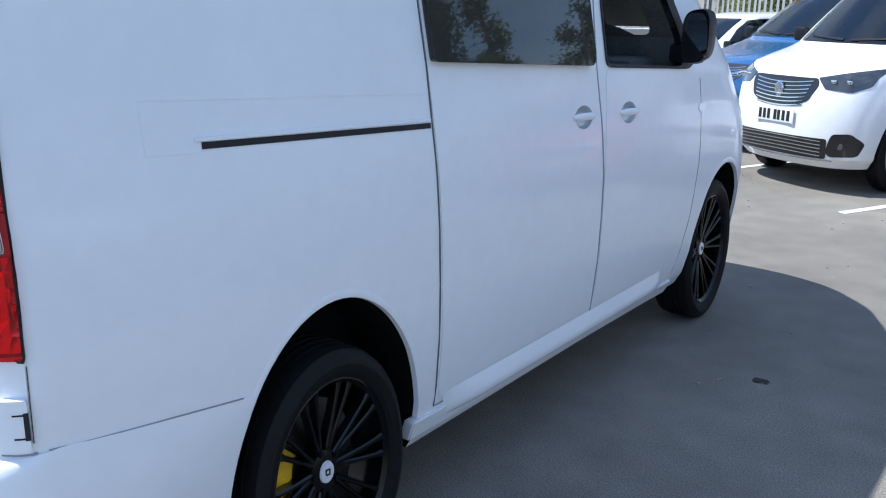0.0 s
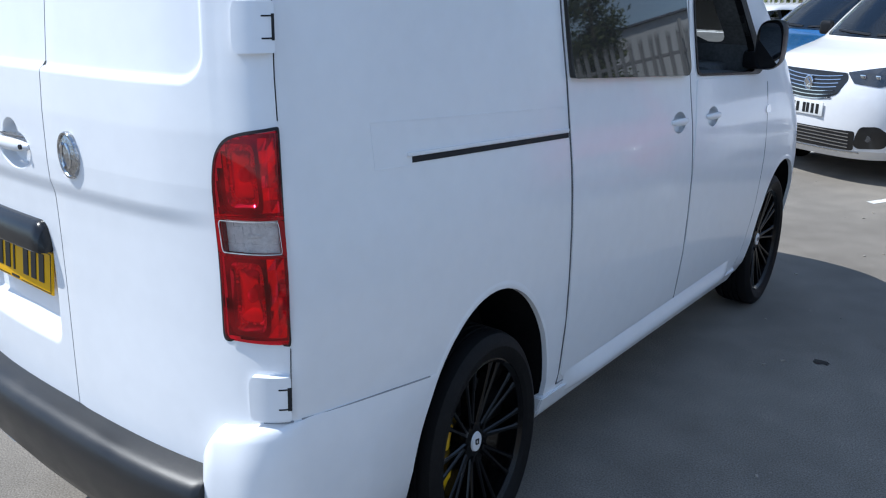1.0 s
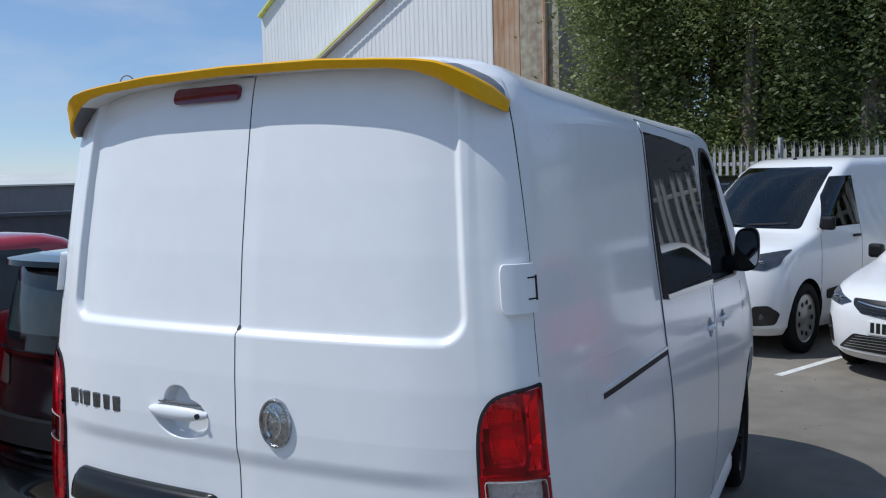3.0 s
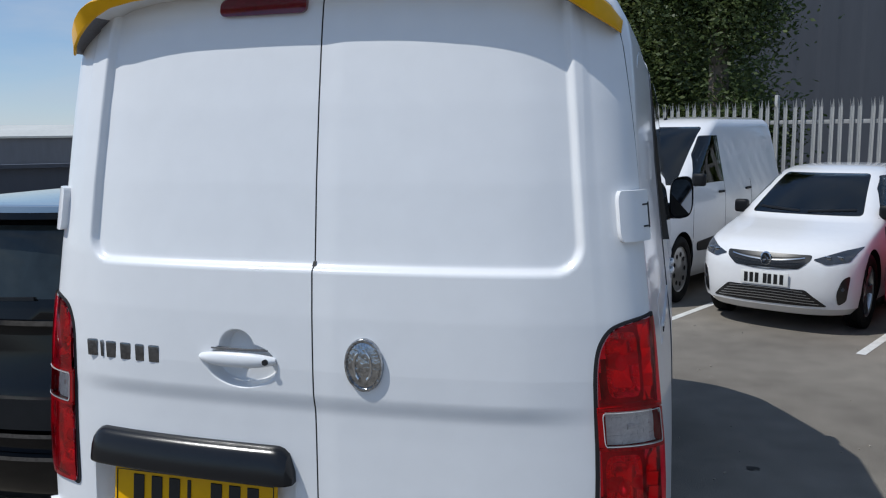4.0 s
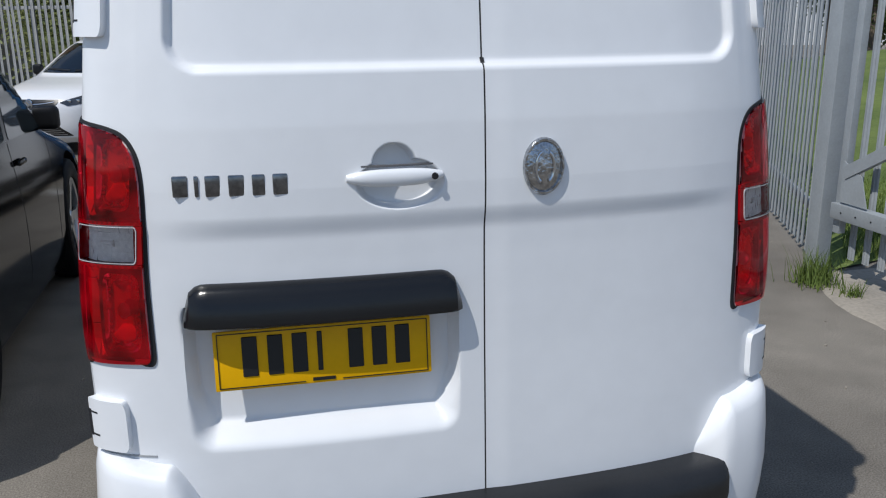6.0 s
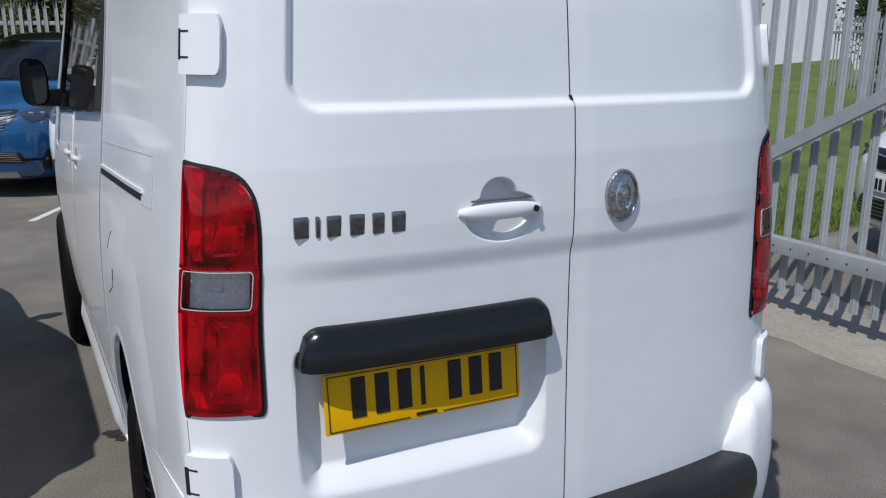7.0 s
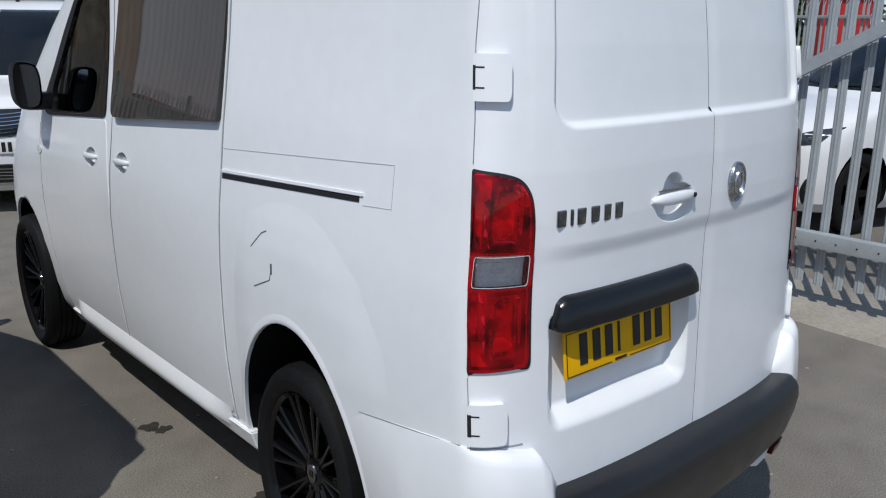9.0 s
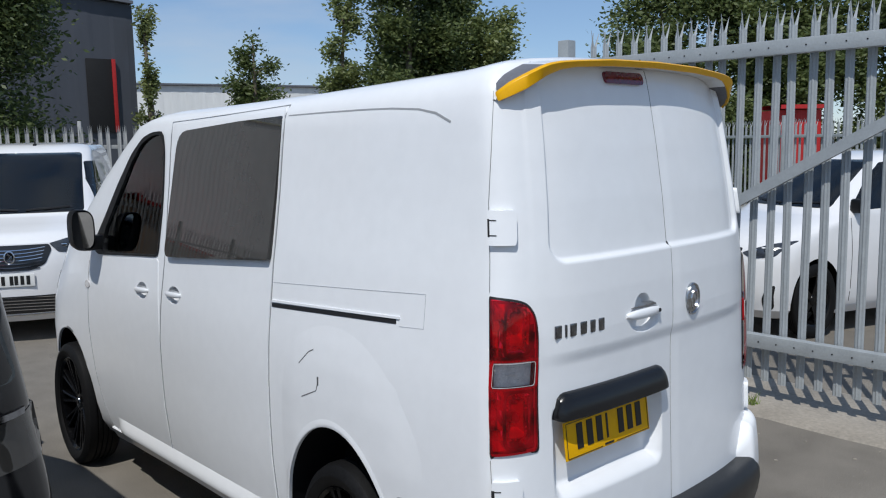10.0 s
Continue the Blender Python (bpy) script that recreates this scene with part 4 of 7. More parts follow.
def mosaic(bm, s, ta, tb, za, zb, deep, nu, nv, rng, tilt=0.0035, bowl=3.0):
    """A hollow silvered reflector laid out in small tilted facets."""
    def depth(u, v):
        return -0.006 - deep * (1 - min(1, max(abs(u), abs(v))) ** bowl)
    for i in range(nu):
        for j in range(nv):
            u0, u1, v0, v1 = (2 * i / nu - 1, 2 * (i + 1) / nu - 1, 2 * j / nv - 1, 2 * (j + 1) / nv - 1)
            quad = []
            for u, v in ((u0, v0), (u1, v0), (u1, v1), (u0, v1)):
                z = za + (zb - za) * (v + 1) / 2
                t = ta + (tb - ta) * (u + 1) / 2 + lamp_outer(z) - 1.43
                quad.append(bm.verts.new(lamp_at(s * t, z, depth(u, v) + rng.uniform(-tilt, tilt))))
            bm.faces.new((quad[0], quad[1], quad[2])), bm.faces.new((quad[0], quad[2], quad[3]))
    return bm


for s in (-1, 1):

    def lp(pts, s=s):
        return [(s * t, z) for t, z in pts]

    def dome(t, z, off):
        q = max(0, 1 - ((z - 1.49) / 0.29) ** 6) * max(0, 1 - ((abs(t) - 1.15) / 0.33) ** 6)
        return lamp_at(t, z, off + 0.007 * q if off > 0 else off)
    rng = random.Random(41 + s)
    cutsT = [s * v for v in arange(0.88, 1.46, 16)]
    lamp_b = bmesh.new()
    patch(lamp_b, lp(LAMP), lamp_at, -0.050, 0.005, cutsT, arange(1.22, 1.76, 8))
    sheet(lamp_b, [[lamp_at(s * t, z, o) for t, z in LAMP] for o in (0.004, -0.054)], True)
    lamp = part("rear_lamp", lamp_b, M_HOUSE, van, "tall red and clear rear lamp")
    mid = (1.17, 1.49)
    ring = bmesh.new()
    inn = [(t + (mid[0] - t) * 0.075, z + (mid[1] - z) * 0.028) for t, z in LAMP]
    sheet(ring, [[lamp_at(s * t, z, o) for t, z in pl] for pl, o in ((LAMP, 0.001), (LAMP, 0.0055), (inn, 0.0065), (inn, -0.004))], True)
    part("gasket", ring, M_SEAM, lamp, "black rubber gasket")
    TOP = [(t, z) for t, z in inn if z > 1.549]
    LOW = [(t, z) for t, z in inn if z < 1.451]
    edge = lambda z: (0.913 - 0.02 * max(0, 1.52 - z) / 0.3, lamp_outer(z) - 0.022)
    order = lambda pl: sorted(pl, key=lambda q: math.atan2(q[1] - sum(p[1] for p in pl) / len(pl), q[0] - mid[0]))
    TOP = order(TOP + [(edge(1.548)[0], 1.548), (edge(1.548)[1], 1.548)])
    LOW = order(LOW + [(edge(1.452)[0], 1.452), (edge(1.452)[1], 1.452)])
    for poly, za, zb in ((TOP, 1.560, 1.750), (LOW, 1.222, 1.444)):
        lb = bmesh.new()
        film(lb, lp(poly), dome, 0.0085, cutsT, arange(za, zb, 12))
        ln = part("red_lens", lb, M_REDLENS, lamp, "glossy red lens", smooth=50)
        tc, zc, ht, hz = 1.085 + lamp_outer((za + zb) / 2) - 1.43, (za + zb) / 2, 0.125, (zb - za) * 0.43
        lb = bmesh.new()
        rows = []
        for k, o in ((1.0, -0.002), (0.93, -0.010), (0.85, -0.017), (0.70, -0.025), (0.50, -0.031), (0.25, -0.034), (0.08, -0.035)):
            rows.append([lamp_at(s * (tc + k * ht * math.copysign(abs(math.cos(a)) ** 0.35, math.cos(a))), zc + k * hz * math.copysign(abs(math.sin(a)) ** 0.35, math.sin(a)), o) for a in arange(0, 2 * math.pi * 43 / 44, 43)])
        vs = sheet(lb, rows, True)
        lb.faces.new(vs[-1])
        part("reflector", lb, M_BOWL, lamp, "silvered reflector bowl", smooth=60)
        lb = bmesh.new()
        frame_in = [(tc + ht * math.copysign(abs(math.cos(a)) ** 0.35, math.cos(a)), zc + hz * math.copysign(abs(math.sin(a)) ** 0.35, math.sin(a))) for a in arange(0, 2 * math.pi * 43 / 44, 43)]
        frame_out = [(min(lamp_outer(z) - 0.01, max(0.89, tc + (t - tc) * 1.28)), min(zb + 0.02, max(za - 0.016, zc + (z - zc) * 1.17))) for t, z in frame_in]
        sheet(lb, [[lamp_at(s * t, z, -0.002) for t, z in frame_in], [lamp_at(s * t, z, -0.003) for t, z in frame_out]], True)
        part("lamp_surround", lb, M_REDDK, lamp, "dark red lamp surround")
        lb = bmesh.new()
        mosaic(lb, s, tc + ht + 0.02 - lamp_outer(zc) + 1.43, 1.400, za, zb, 0.014, 2, 6, rng, 0.003, 6.0)
        part("reflector", lb, M_BOWL, lamp, "silvered outer reflector panel", smooth=0)
        lb = bmesh.new()
        for i in range(30):  # small bright studs round the bowl
            a = 2 * math.pi * (i + 0.5) / 30
            c = lamp_at(s * (tc + 0.80 * ht * math.copysign(abs(math.cos(a)) ** 0.35, math.cos(a))), zc + 0.80 * hz * math.copysign(abs(math.sin(a)) ** 0.35, math.sin(a)), -0.017)
            bmesh.ops.create_icosphere(lb, subdivisions=1, radius=0.0042, matrix=Matrix.Translation(c))
        tagged(part("reflector_studs", lb, M_CARWHITE, lamp, "ring of small bright studs"), "ring of small bright studs", kind="stuff")
        lb = bmesh.new()
        bmesh.ops.create_uvsphere(lb, u_segments=16, v_segments=10, radius=0.015, matrix=Matrix.Translation(lamp_at(s * tc, zc, -0.022)) @ Matrix.Diagonal((1, 1, ZS, 1)))
        part("bulb", lb, M_CARWHITE, lamp)
    for zz_ in (1.450, 1.550):
        lb = bmesh.new()
        strip(lb, [(s * v, zz_) for v in arange(edge(zz_)[0], edge(zz_)[1], 14)], dome, 0.008, 0.0085, 0.03)
        part("lens_edge", lb, M_RED, lamp)
    for k, wv in ((0, 0.040), (1, 0.050)):
        lb = bmesh.new()
        strip(lb, [(s * (edge(z)[k] + (0.018 if k == 0 else -0.024)), z) for z in arange(1.455, 1.545, 6)], dome, wv, 0.0085, 0.03)
        part("lens_edge", lb, M_RED, lamp)
    c0, c1 = 0.935, lamp_outer(1.5) - 0.062
    ro = rounded(c0, 1.457, c1, 1.543, 0.014)
    lb = bmesh.new()
    film(lb, lp(ro), dome, 0.0095, cutsT, arange(1.47, 1.53, 3))
    cl_ = part("clear_lens", lb, M_CLRLENS, lamp, "clear reversing lens", smooth=50)
    ring = bmesh.new()
    ro = line(*ro, ro[0], step=0.03)[:-1]
    ri = [(t + ((c0 + c1) / 2 - t) * 0.02, z + (1.50 - z) * 0.035) for t, z in ro]
    sheet(ring, [[dome(s * t, z, o) for t, z in pl] for pl, o in ((ro, 0.008), (ro, 0.0105), (ri, 0.0105), (ri, 0.004))], True)
    part("clear_edge", ring, M_CLEAR, lamp, "clear moulded lens edge")
    lb = bmesh.new()
    off_ = lamp_outer(1.5) - 1.43
    mosaic(lb, s, c0 - off_, c1 - off_, 1.455, 1.545, 0.004, 7, 4, rng, 0.0012)
    part("reflector", lb, M_FROST, lamp, "silvered faceted reflector bowl", smooth=0)
    lb = bmesh.new()
    p0, p1 = lamp_at(s * 1.10, 1.498, -0.012), lamp_at(s * 1.22, 1.498, -0.014)
    cyl(lb, p0, p1, 0.009, 0.006, 10)
    part("bulb", lb, M_FROST, lamp, "frosted bulb")

# number plate with bars, its bay trim, lettering bars, badge, handle
pb = bmesh.new()
PM = Matrix.Translation((-0.362, -0.011, 1.207)) @ Matrix.Rotation(radians(-1.7), 4, "Z") @ Matrix.Rotation(radians(-7), 4, "X")
box(pb, (0, 0, 0), (0.524, 0.008, 0.146), 0.004, PM)
plate = part("number_plate", pb, M_PLATEY, rear_l, "yellow number plate with dark bars")
for i, x in enumerate((-0.178, -0.118, -0.060, -0.012, 0.075, 0.133, 0.190)):
    pb = bmesh.new()
    box(pb, (x, -0.0055, 0.008), (0.036 if i != 3 else 0.012, 0.003, 0.098), 0.0015, PM, 1)
    part("plate_bar", pb, M_INK, plate, "dark bar on the plate")
pb = bmesh.new()
for x0, x1, z in ((-0.252, 0.252, 0.066), (-0.252, -0.05, -0.066), (0.04, 0.252, -0.066)):
    box(pb, ((x0 + x1) / 2, -0.0050, z), (x1 - x0, 0.002, 0.002), 0, PM)
for x in (-0.252, 0.252):
    box(pb, (x, -0.0050, 0), (0.002, 0.002, 0.132), 0, PM)
box(pb, (-0.005, -0.0050, -0.062), (0.055, 0.002, 0.008), 0, PM)
part("border_line", pb, M_INK, plate, "thin dark border line")
tb = bmesh.new()
rows = []
for x in arange(-0.682, -0.030, 44):
    q = abs((x + 0.356) / 0.326)
    e = (1 - max(0, (q - 0.84) / 0.16) ** 2.2) ** 0.5 if q < 1 else 0.0
    z1, z0 = 1.336 + 0.068 * e, 1.308
    yb = back(t_of(x, 1.35), 1.35).y
    k = 0.62 + 0.38 * e
    rows.append([Vector((x, yb + (d * k if d < 0 else d), z0 + (z1 - z0) * f)) for d, f in ((0.03, 1), (-0.006, 1), (-0.018, 0.97), (-0.032, 0.84), (-0.043, 0.60), (-0.050, 0.30), (-0.052, 0.06), (-0.049, 0.0), (0.03, 0.0))])
vs = sheet(tb, rows, True)
tb.faces.new(vs[0]), tb.faces.new(vs[-1])
part("plate_trim", tb, M_SATIN, rear_l, "black plastic plate light trim")
hb = bmesh.new()
rows = []
for f in arange(-1, 1, 20):
    x = -0.184 + 0.113 * f
    y = back(t_of(x, 1.63), 1.63).y - 0.008 - 0.016 * (1 - abs(f) ** 2.5) ** 0.6
    rw = 0.0205 * (1 - abs(f) ** 3 * 0.6)
    rows.append([Vector((x, y + 0.013 * math.cos(a), 1.638 + rw * math.sin(a))) for a in arange(0, 2 * math.pi * 13 / 14, 13)])
vs = sheet(hb, rows, True)
hb.faces.new(vs[0]), hb.faces.new(vs[-1])
hd = part("door_handle", hb, M_WHITE, rear_l, "white pull handle")
hb = bmesh.new()
cyl(hb, (-0.094, -0.0675, 1.638), (-0.094, -0.055, 1.638), 0.0080, n=14)
part("lock", hb, M_SEAM, hd)
hb = bmesh.new()
strip(hb, [(t_of(x, 1.662), 1.664 - 0.0) for x in arange(-0.268, -0.09, 10)], lambda t, z, off: Vector((back(t, z).x, back(t, z).y - 0.016 * (1 - ((back(t, z).x + 0.178) / 0.12) ** 2) - off, z)), 0.004, 0.006, 0.01)
part("handle_joint", hb, M_SEAML, hd)
x0 = -0.684
for i, wd in enumerate((0.042, 0.012, 0.042, 0.044, 0.036, 0.042)):  # six letter-sized shapes
    yb = back(t_of(x0 + wd / 2, 1.63), 1.63).y
    vb = bmesh.new()
    box(vb, (x0 + wd / 2, yb - 0.012, 1.633), (wd * 0.8, 0.010, 0.048), 0.004)
    part("name_bar", vb, M_DCHROME, rear_l, "dark chrome letter-sized bar")
    x0 += wd + 0.0085
eb = bmesh.new()
yb = -0.055
EM = Matrix.Translation((0.176, yb, 1.645)) @ Matrix.Diagonal((1, 1, ZS, 1)) @ Matrix.Rotation(-math.pi / 2, 4, "Z")
lathe(eb, [(0.052, -0.012), (0.052, 0.001), (0.050, 0.005), (0.046, 0.005), (0.044, 0.001), (0.033, 0.006), (0.0, 0.009)], 48)
eb.transform(EM)
badge = part("round_badge", eb, M_BADGE, rear_r, "round chrome badge")
for sg in (-1, 1):
    eb = bmesh.new()
    rows = []
    for a in arange(0.3, 2.84, 12):
        c, out = Vector((0.008, sg * (0.005 + 0.018 * math.sin(a)), 0.027 * math.cos(a))), Vector((0, sg * math.sin(a), math.cos(a)))
        rows.append([c + (out * math.cos(b) + Vector((1, 0, 0)) * math.sin(b)) * 0.0038 for b in arange(0, 2 * math.pi * 7 / 8, 7)])
    vs = sheet(eb, rows, True)
    eb.faces.new(vs[0]), eb.faces.new(vs[-1])
    eb.transform(EM)
    part("badge_relief", eb, M_CHROME, badge)

# black bumper and white corners
bb = bmesh.new()
rows = []
for t in [-0.81 + 1.62 * i / 80 for i in range(81)]:
    e = max(0, 1 - (abs(t) / 0.81) ** 60)
    rows.append([back(t, z, o + k * e) for z, o, k in ((0.802, 0.0, 0.0), (0.800, 0.028, 0.0), (0.797, 0.045, 0.014), (0.789, 0.045, 0.038), (0.776, 0.046, 0.055), (0.757, 0.048, 0.065), (0.72, 0.052, 0.068), (0.66, 0.050, 0.066), (0.56, 0.042, 0.055), (0.45, 0.032, 0.02), (0.39, 0.03, 0.0), (0.385, -0.05, 0.0))])
sheet(bb, rows)
bump = part("rear_bumper", bb, M_BUMPER, van, "grained black plastic rear bumper")
bb = bmesh.new()
strip(bb, [(t, 0.50) for t in arange(0.62, 0.80, 6)], lambda t, z, o: back(t, z, o + 0.083), 0.035, 0.012, 0.02)
# darker red copy puts the shade under the bumper into the colour
part("reflector", bb, M_REDDK, bump, "dark red reflector")
for s in (-1, 1):
    cb = bmesh.new()
    rows = []
    for q in arange(0, 0.16, 30) + arange(0.165, 1.0, 44):
        if q < 0.55:
            t = 0.66 + (math.pi / 2 - 0.66) * q / 0.55
            u = min(1, max(0, (t - 0.66) / 0.19))
            ztop = 0.80 + 0.150 * (0.45 * u + 0.55 * sstep(0, 1, u)) + 0.02 * sstep(0.85, 1.15, t)
            o = (0.052 * (1 - sstep(1.0, 1.57, t)) + 0.008) * sstep(0.66, 0.80, t)
            pf = lambda z, off, t=t: back(s * t, z, off)
        else:
            v = (q - 0.55) / 0.45
            ztop = 0.97 - 0.080 * v
            o = 0.008 - 0.005 * v

            def pf(z, off, v=v):
                arch = 1.025 - 0.440 * max(0, 1 - ((max(z, 0.44) - 0.44) / 0.655) ** 2) ** 0.5
                y = 0.15 + (min(0.70, arch) - 0.15) * v
                return VAN.side(y, z, off, s)
        swell = [0.030 * math.sin(math.pi * k / 6 * 0.9) * (sstep(0.02, 0.10, q) if q < 0.75 else (1 - q) / 0.25) for k in range(7)]
        rows.append([pf(ztop + 0.003, -0.01), pf(ztop + 0.002, o * 0.45), pf(ztop - 0.004, o * 0.72), pf(ztop - 0.014, o * 0.90), pf(ztop - 0.032, o + swell[1] * 0.25)] + [pf(ztop - 0.032 + (0.37 - ztop + 0.032) * k / 6, o + swell[k]) for k in range(1, 7)] + [pf(0.36, -0.06)])
    sheet(cb, rows)
    cor = part("bumper_corner", cb, M_WHITE, van, "white painted bumper corner")
    cb = bmesh.new()
    strip(cb, [(a, b) for a, b in line((0.12, 0.9745), (0.66, 0.8965))], side_at(s), 0.0034, 0.0040, 0.012)
    part("bumper_joint", cb, M_JOINT, cor)
    cb = bmesh.new()
    strip(cb, [(s * t, 0.974) for t in arange(0.92, 1.40, 20)], back, 0.0045, 0.006, 0.012)
    part("bumper_joint", cb, M_JOINT, cor)
    cb = bmesh.new()
    c = back(s * 1.25, 0.70, 0.05)
    bmesh.ops.create_circle(cb, cap_ends=True, segments=20, radius=0.013)
    part("parking_sensor", cb, M_WHITE, cor).matrix_local = Matrix.Translation(c) @ (Vector((s * 0.6, -0.8, 0))).to_track_quat("Z", "Y").to_matrix().to_4x4()

# roof spoiler with its yellow edge and grey end wedges
XK = (0, 0.30, 0.50, 0.58, 0.64, 0.68, 0.72, 0.76, 0.79)
SPO = {
    "tz": (2.625, 2.620, 2.607, 2.600, 2.590, 2.575, 2.553, 2.525, 2.490),
    "ty": (0.022, 0.026, 0.036, 0.041, 0.048, 0.062, 0.088, 0.125, 0.165),
    "bz": (2.602, 2.597, 2.586, 2.574, 2.552, 2.528, 2.503, 2.480, 2.462),
    "by": (0.026, 0.030, 0.041, 0.050, 0.064, 0.076, 0.094, 0.125, 0.160),
    "rx": (0, 0.30, 0.50, 0.57, 0.64, 0.69, 0.735, 0.762, 0.776),
    "ry": (0.34, 0.34, 0.34, 0.33, 0.31, 0.28, 0.25, 0.215, 0.18),
    "rz": (2.650, 2.642, 2.626, 2.617, 2.600, 2.577, 2.556, 2.528, 2.492)}


def spo(key, x):
    return float(np.interp(x, XK, SPO[key]))


us = [-0.79 + 1.58 * i / 110 for i in range(111)]
sb, yb_ = bmesh.new(), bmesh.new()
rt, ry = [], []
for x in us:
    a, sg = abs(x), math.copysign(1, x)
    T, B = Vector((x, spo("ty", a), spo("tz", a))), Vector((x * 0.997, spo("by", a), spo("bz", a)))
    skin = back(t_of(B.x, B.z), B.z).y
    B.y = min(B.y, skin - 0.010)
    root = Vector((sg * spo("rx", a), spo("ry", a), spo("rz", a)))
    inn = Vector((x * 0.985, max(skin + 0.03, B.y + 0.03), B.z + 0.004))
    rt.append([root, root.lerp(T, 0.5) + Vector((0, 0, 0.006)), T + Vector((0, 0.010, 0.001)), B + Vector((0, 0.008, 0.006)), inn])
    ry.append([T + Vector((0, 0.014, 0.004)), T + Vector((0, 0.002, 0.003)), T - Vector((0, 0.004, 0.002)), B - Vector((0, 0.003, -0.003)), B + Vector((0, 0.004, -0.001)), B + Vector((0, 0.012, 0.006)), T + Vector((0, 0.014, -0.004))])
sheet(sb, rt)
for f in sb.faces:
    if min(abs(v.co.x) for v in f.verts) > 0.635:
        f.material_index = 1
spoiler = part("roof_spoiler", sb, [M_WHITE, M_GREYP], van, "roof spoiler over the rear doors")
vs = sheet(yb_, ry, True)
yb_.faces.new(vs[0]), yb_.faces.new(vs[-1])
part("yellow_edge", yb_, M_YEL, spoiler, "bright yellow spoiler edge", smooth=45)
bb = bmesh.new()
patch(bb, rounded(-0.262, 2.538, -0.010, 2.585, 0.018), lambda x, z, off: Vector((x, back(t_of(x, z), z).y - off, z)), 0.006, 0.02, arange(-0.25, -0.02, 6))
part("brake_light", bb, M_BRAKE, van, "dark red high brake light")
for x in (0.25, 0.62):
    ab = bmesh.new()
    k = 1.0 if x < 0.5 else 0.4
    lathe(ab, [(0.0, 0.036 * k), (0.03 * k, 0.034 * k), (0.055 * k, 0.022 * k), (0.07 * k, 0.0)], 20)
    ab.transform(Matrix.Translation((0.22 if x < 0.5 else x, 0.42 if x < 0.5 else 2.2, VAN.sag(0.42 if x < 0.5 else 2.2, 2.648 if x < 0.5 else 2.628))) @ Matrix.Rotation(-math.pi / 2, 4, "Y"))
    part("roof_fixing", ab, M_GREYP if x < 0.5 else M_WHITE, van)

# ---------------------------------------------------------------- parked cars


def heading(x, y, hx, hy):
    """A pose whose +y looks along (hx, hy)."""
    return Matrix.Translation((x, y, 0)) @ Matrix.Rotation(math.atan2(-hx, hy), 4, "Z")


def car_wheel(parent, m, R_, rim, wd, style, cover):
    w = thing("wheel", "", "")
    w.parent = parent
    part("tyre", tyre_mesh(R_, rim, wd), M_RUBBER, w)
    bm = bmesh.new()
    lathe(bm, [(rim + 0.002, -0.09), (rim - 0.02, -0.08), (rim - 0.03, 0.0), (rim - 0.012, 0.075), (rim + 0.004, 0.086)], 40)
    if style == "disc":
        lathe(bm, [(rim - 0.012, 0.075), (rim * 0.8, 0.085), (rim * 0.45, 0.075), (rim * 0.25, 0.09), (0.0, 0.09)], 40)
    else:
        k = 5 if style == "five" else 10
        for i in range(k):
            a = 2 * math.pi * i / k
            p0, p1 = Vector((0.055, 0.03 * math.cos(a), 0.03 * math.sin(a))), Vector((0.075, rim * 0.97 * math.cos(a), rim * 0.97 * math.sin(a)))
            d = (p1 - p0).normalized()
            sd = d.cross(Vector((1, 0, 0))).normalized()
            wdt = 0.032 if k == 5 else 0.014
            rows = [[c - sd * w_, c + sd * w_, c + sd * w_ * 0.7 - Vector((0.03, 0, 0)), c - sd * w_ * 0.7 - Vector((0.03, 0, 0))] for c, w_ in ((p0, wdt), (p0.lerp(p1, 0.6), wdt * 0.8), (p1, wdt * 1.5))]
            sheet(bm, rows, True)
        lathe(bm, [(0.0, 0.07), (0.04, 0.066), (0.055, 0.045)], 24)
    ztall(bm)
    rm = part("rim", bm, cover, w)
    if style == "disc":
        for i in range(9):
            bm = bmesh.new()
            a = 2 * math.pi * i / 9
            c = Vector((0.083, rim * 0.66 * math.cos(a), rim * 0.66 * math.sin(a)))
            cyl(bm, c, c + Vector((0.004, 0, 0)), 0.024, n=10)
            ztall(bm)
            part("trim_slot", bm, M_SEAM, rm)
    w.matrix_local = m
    return w


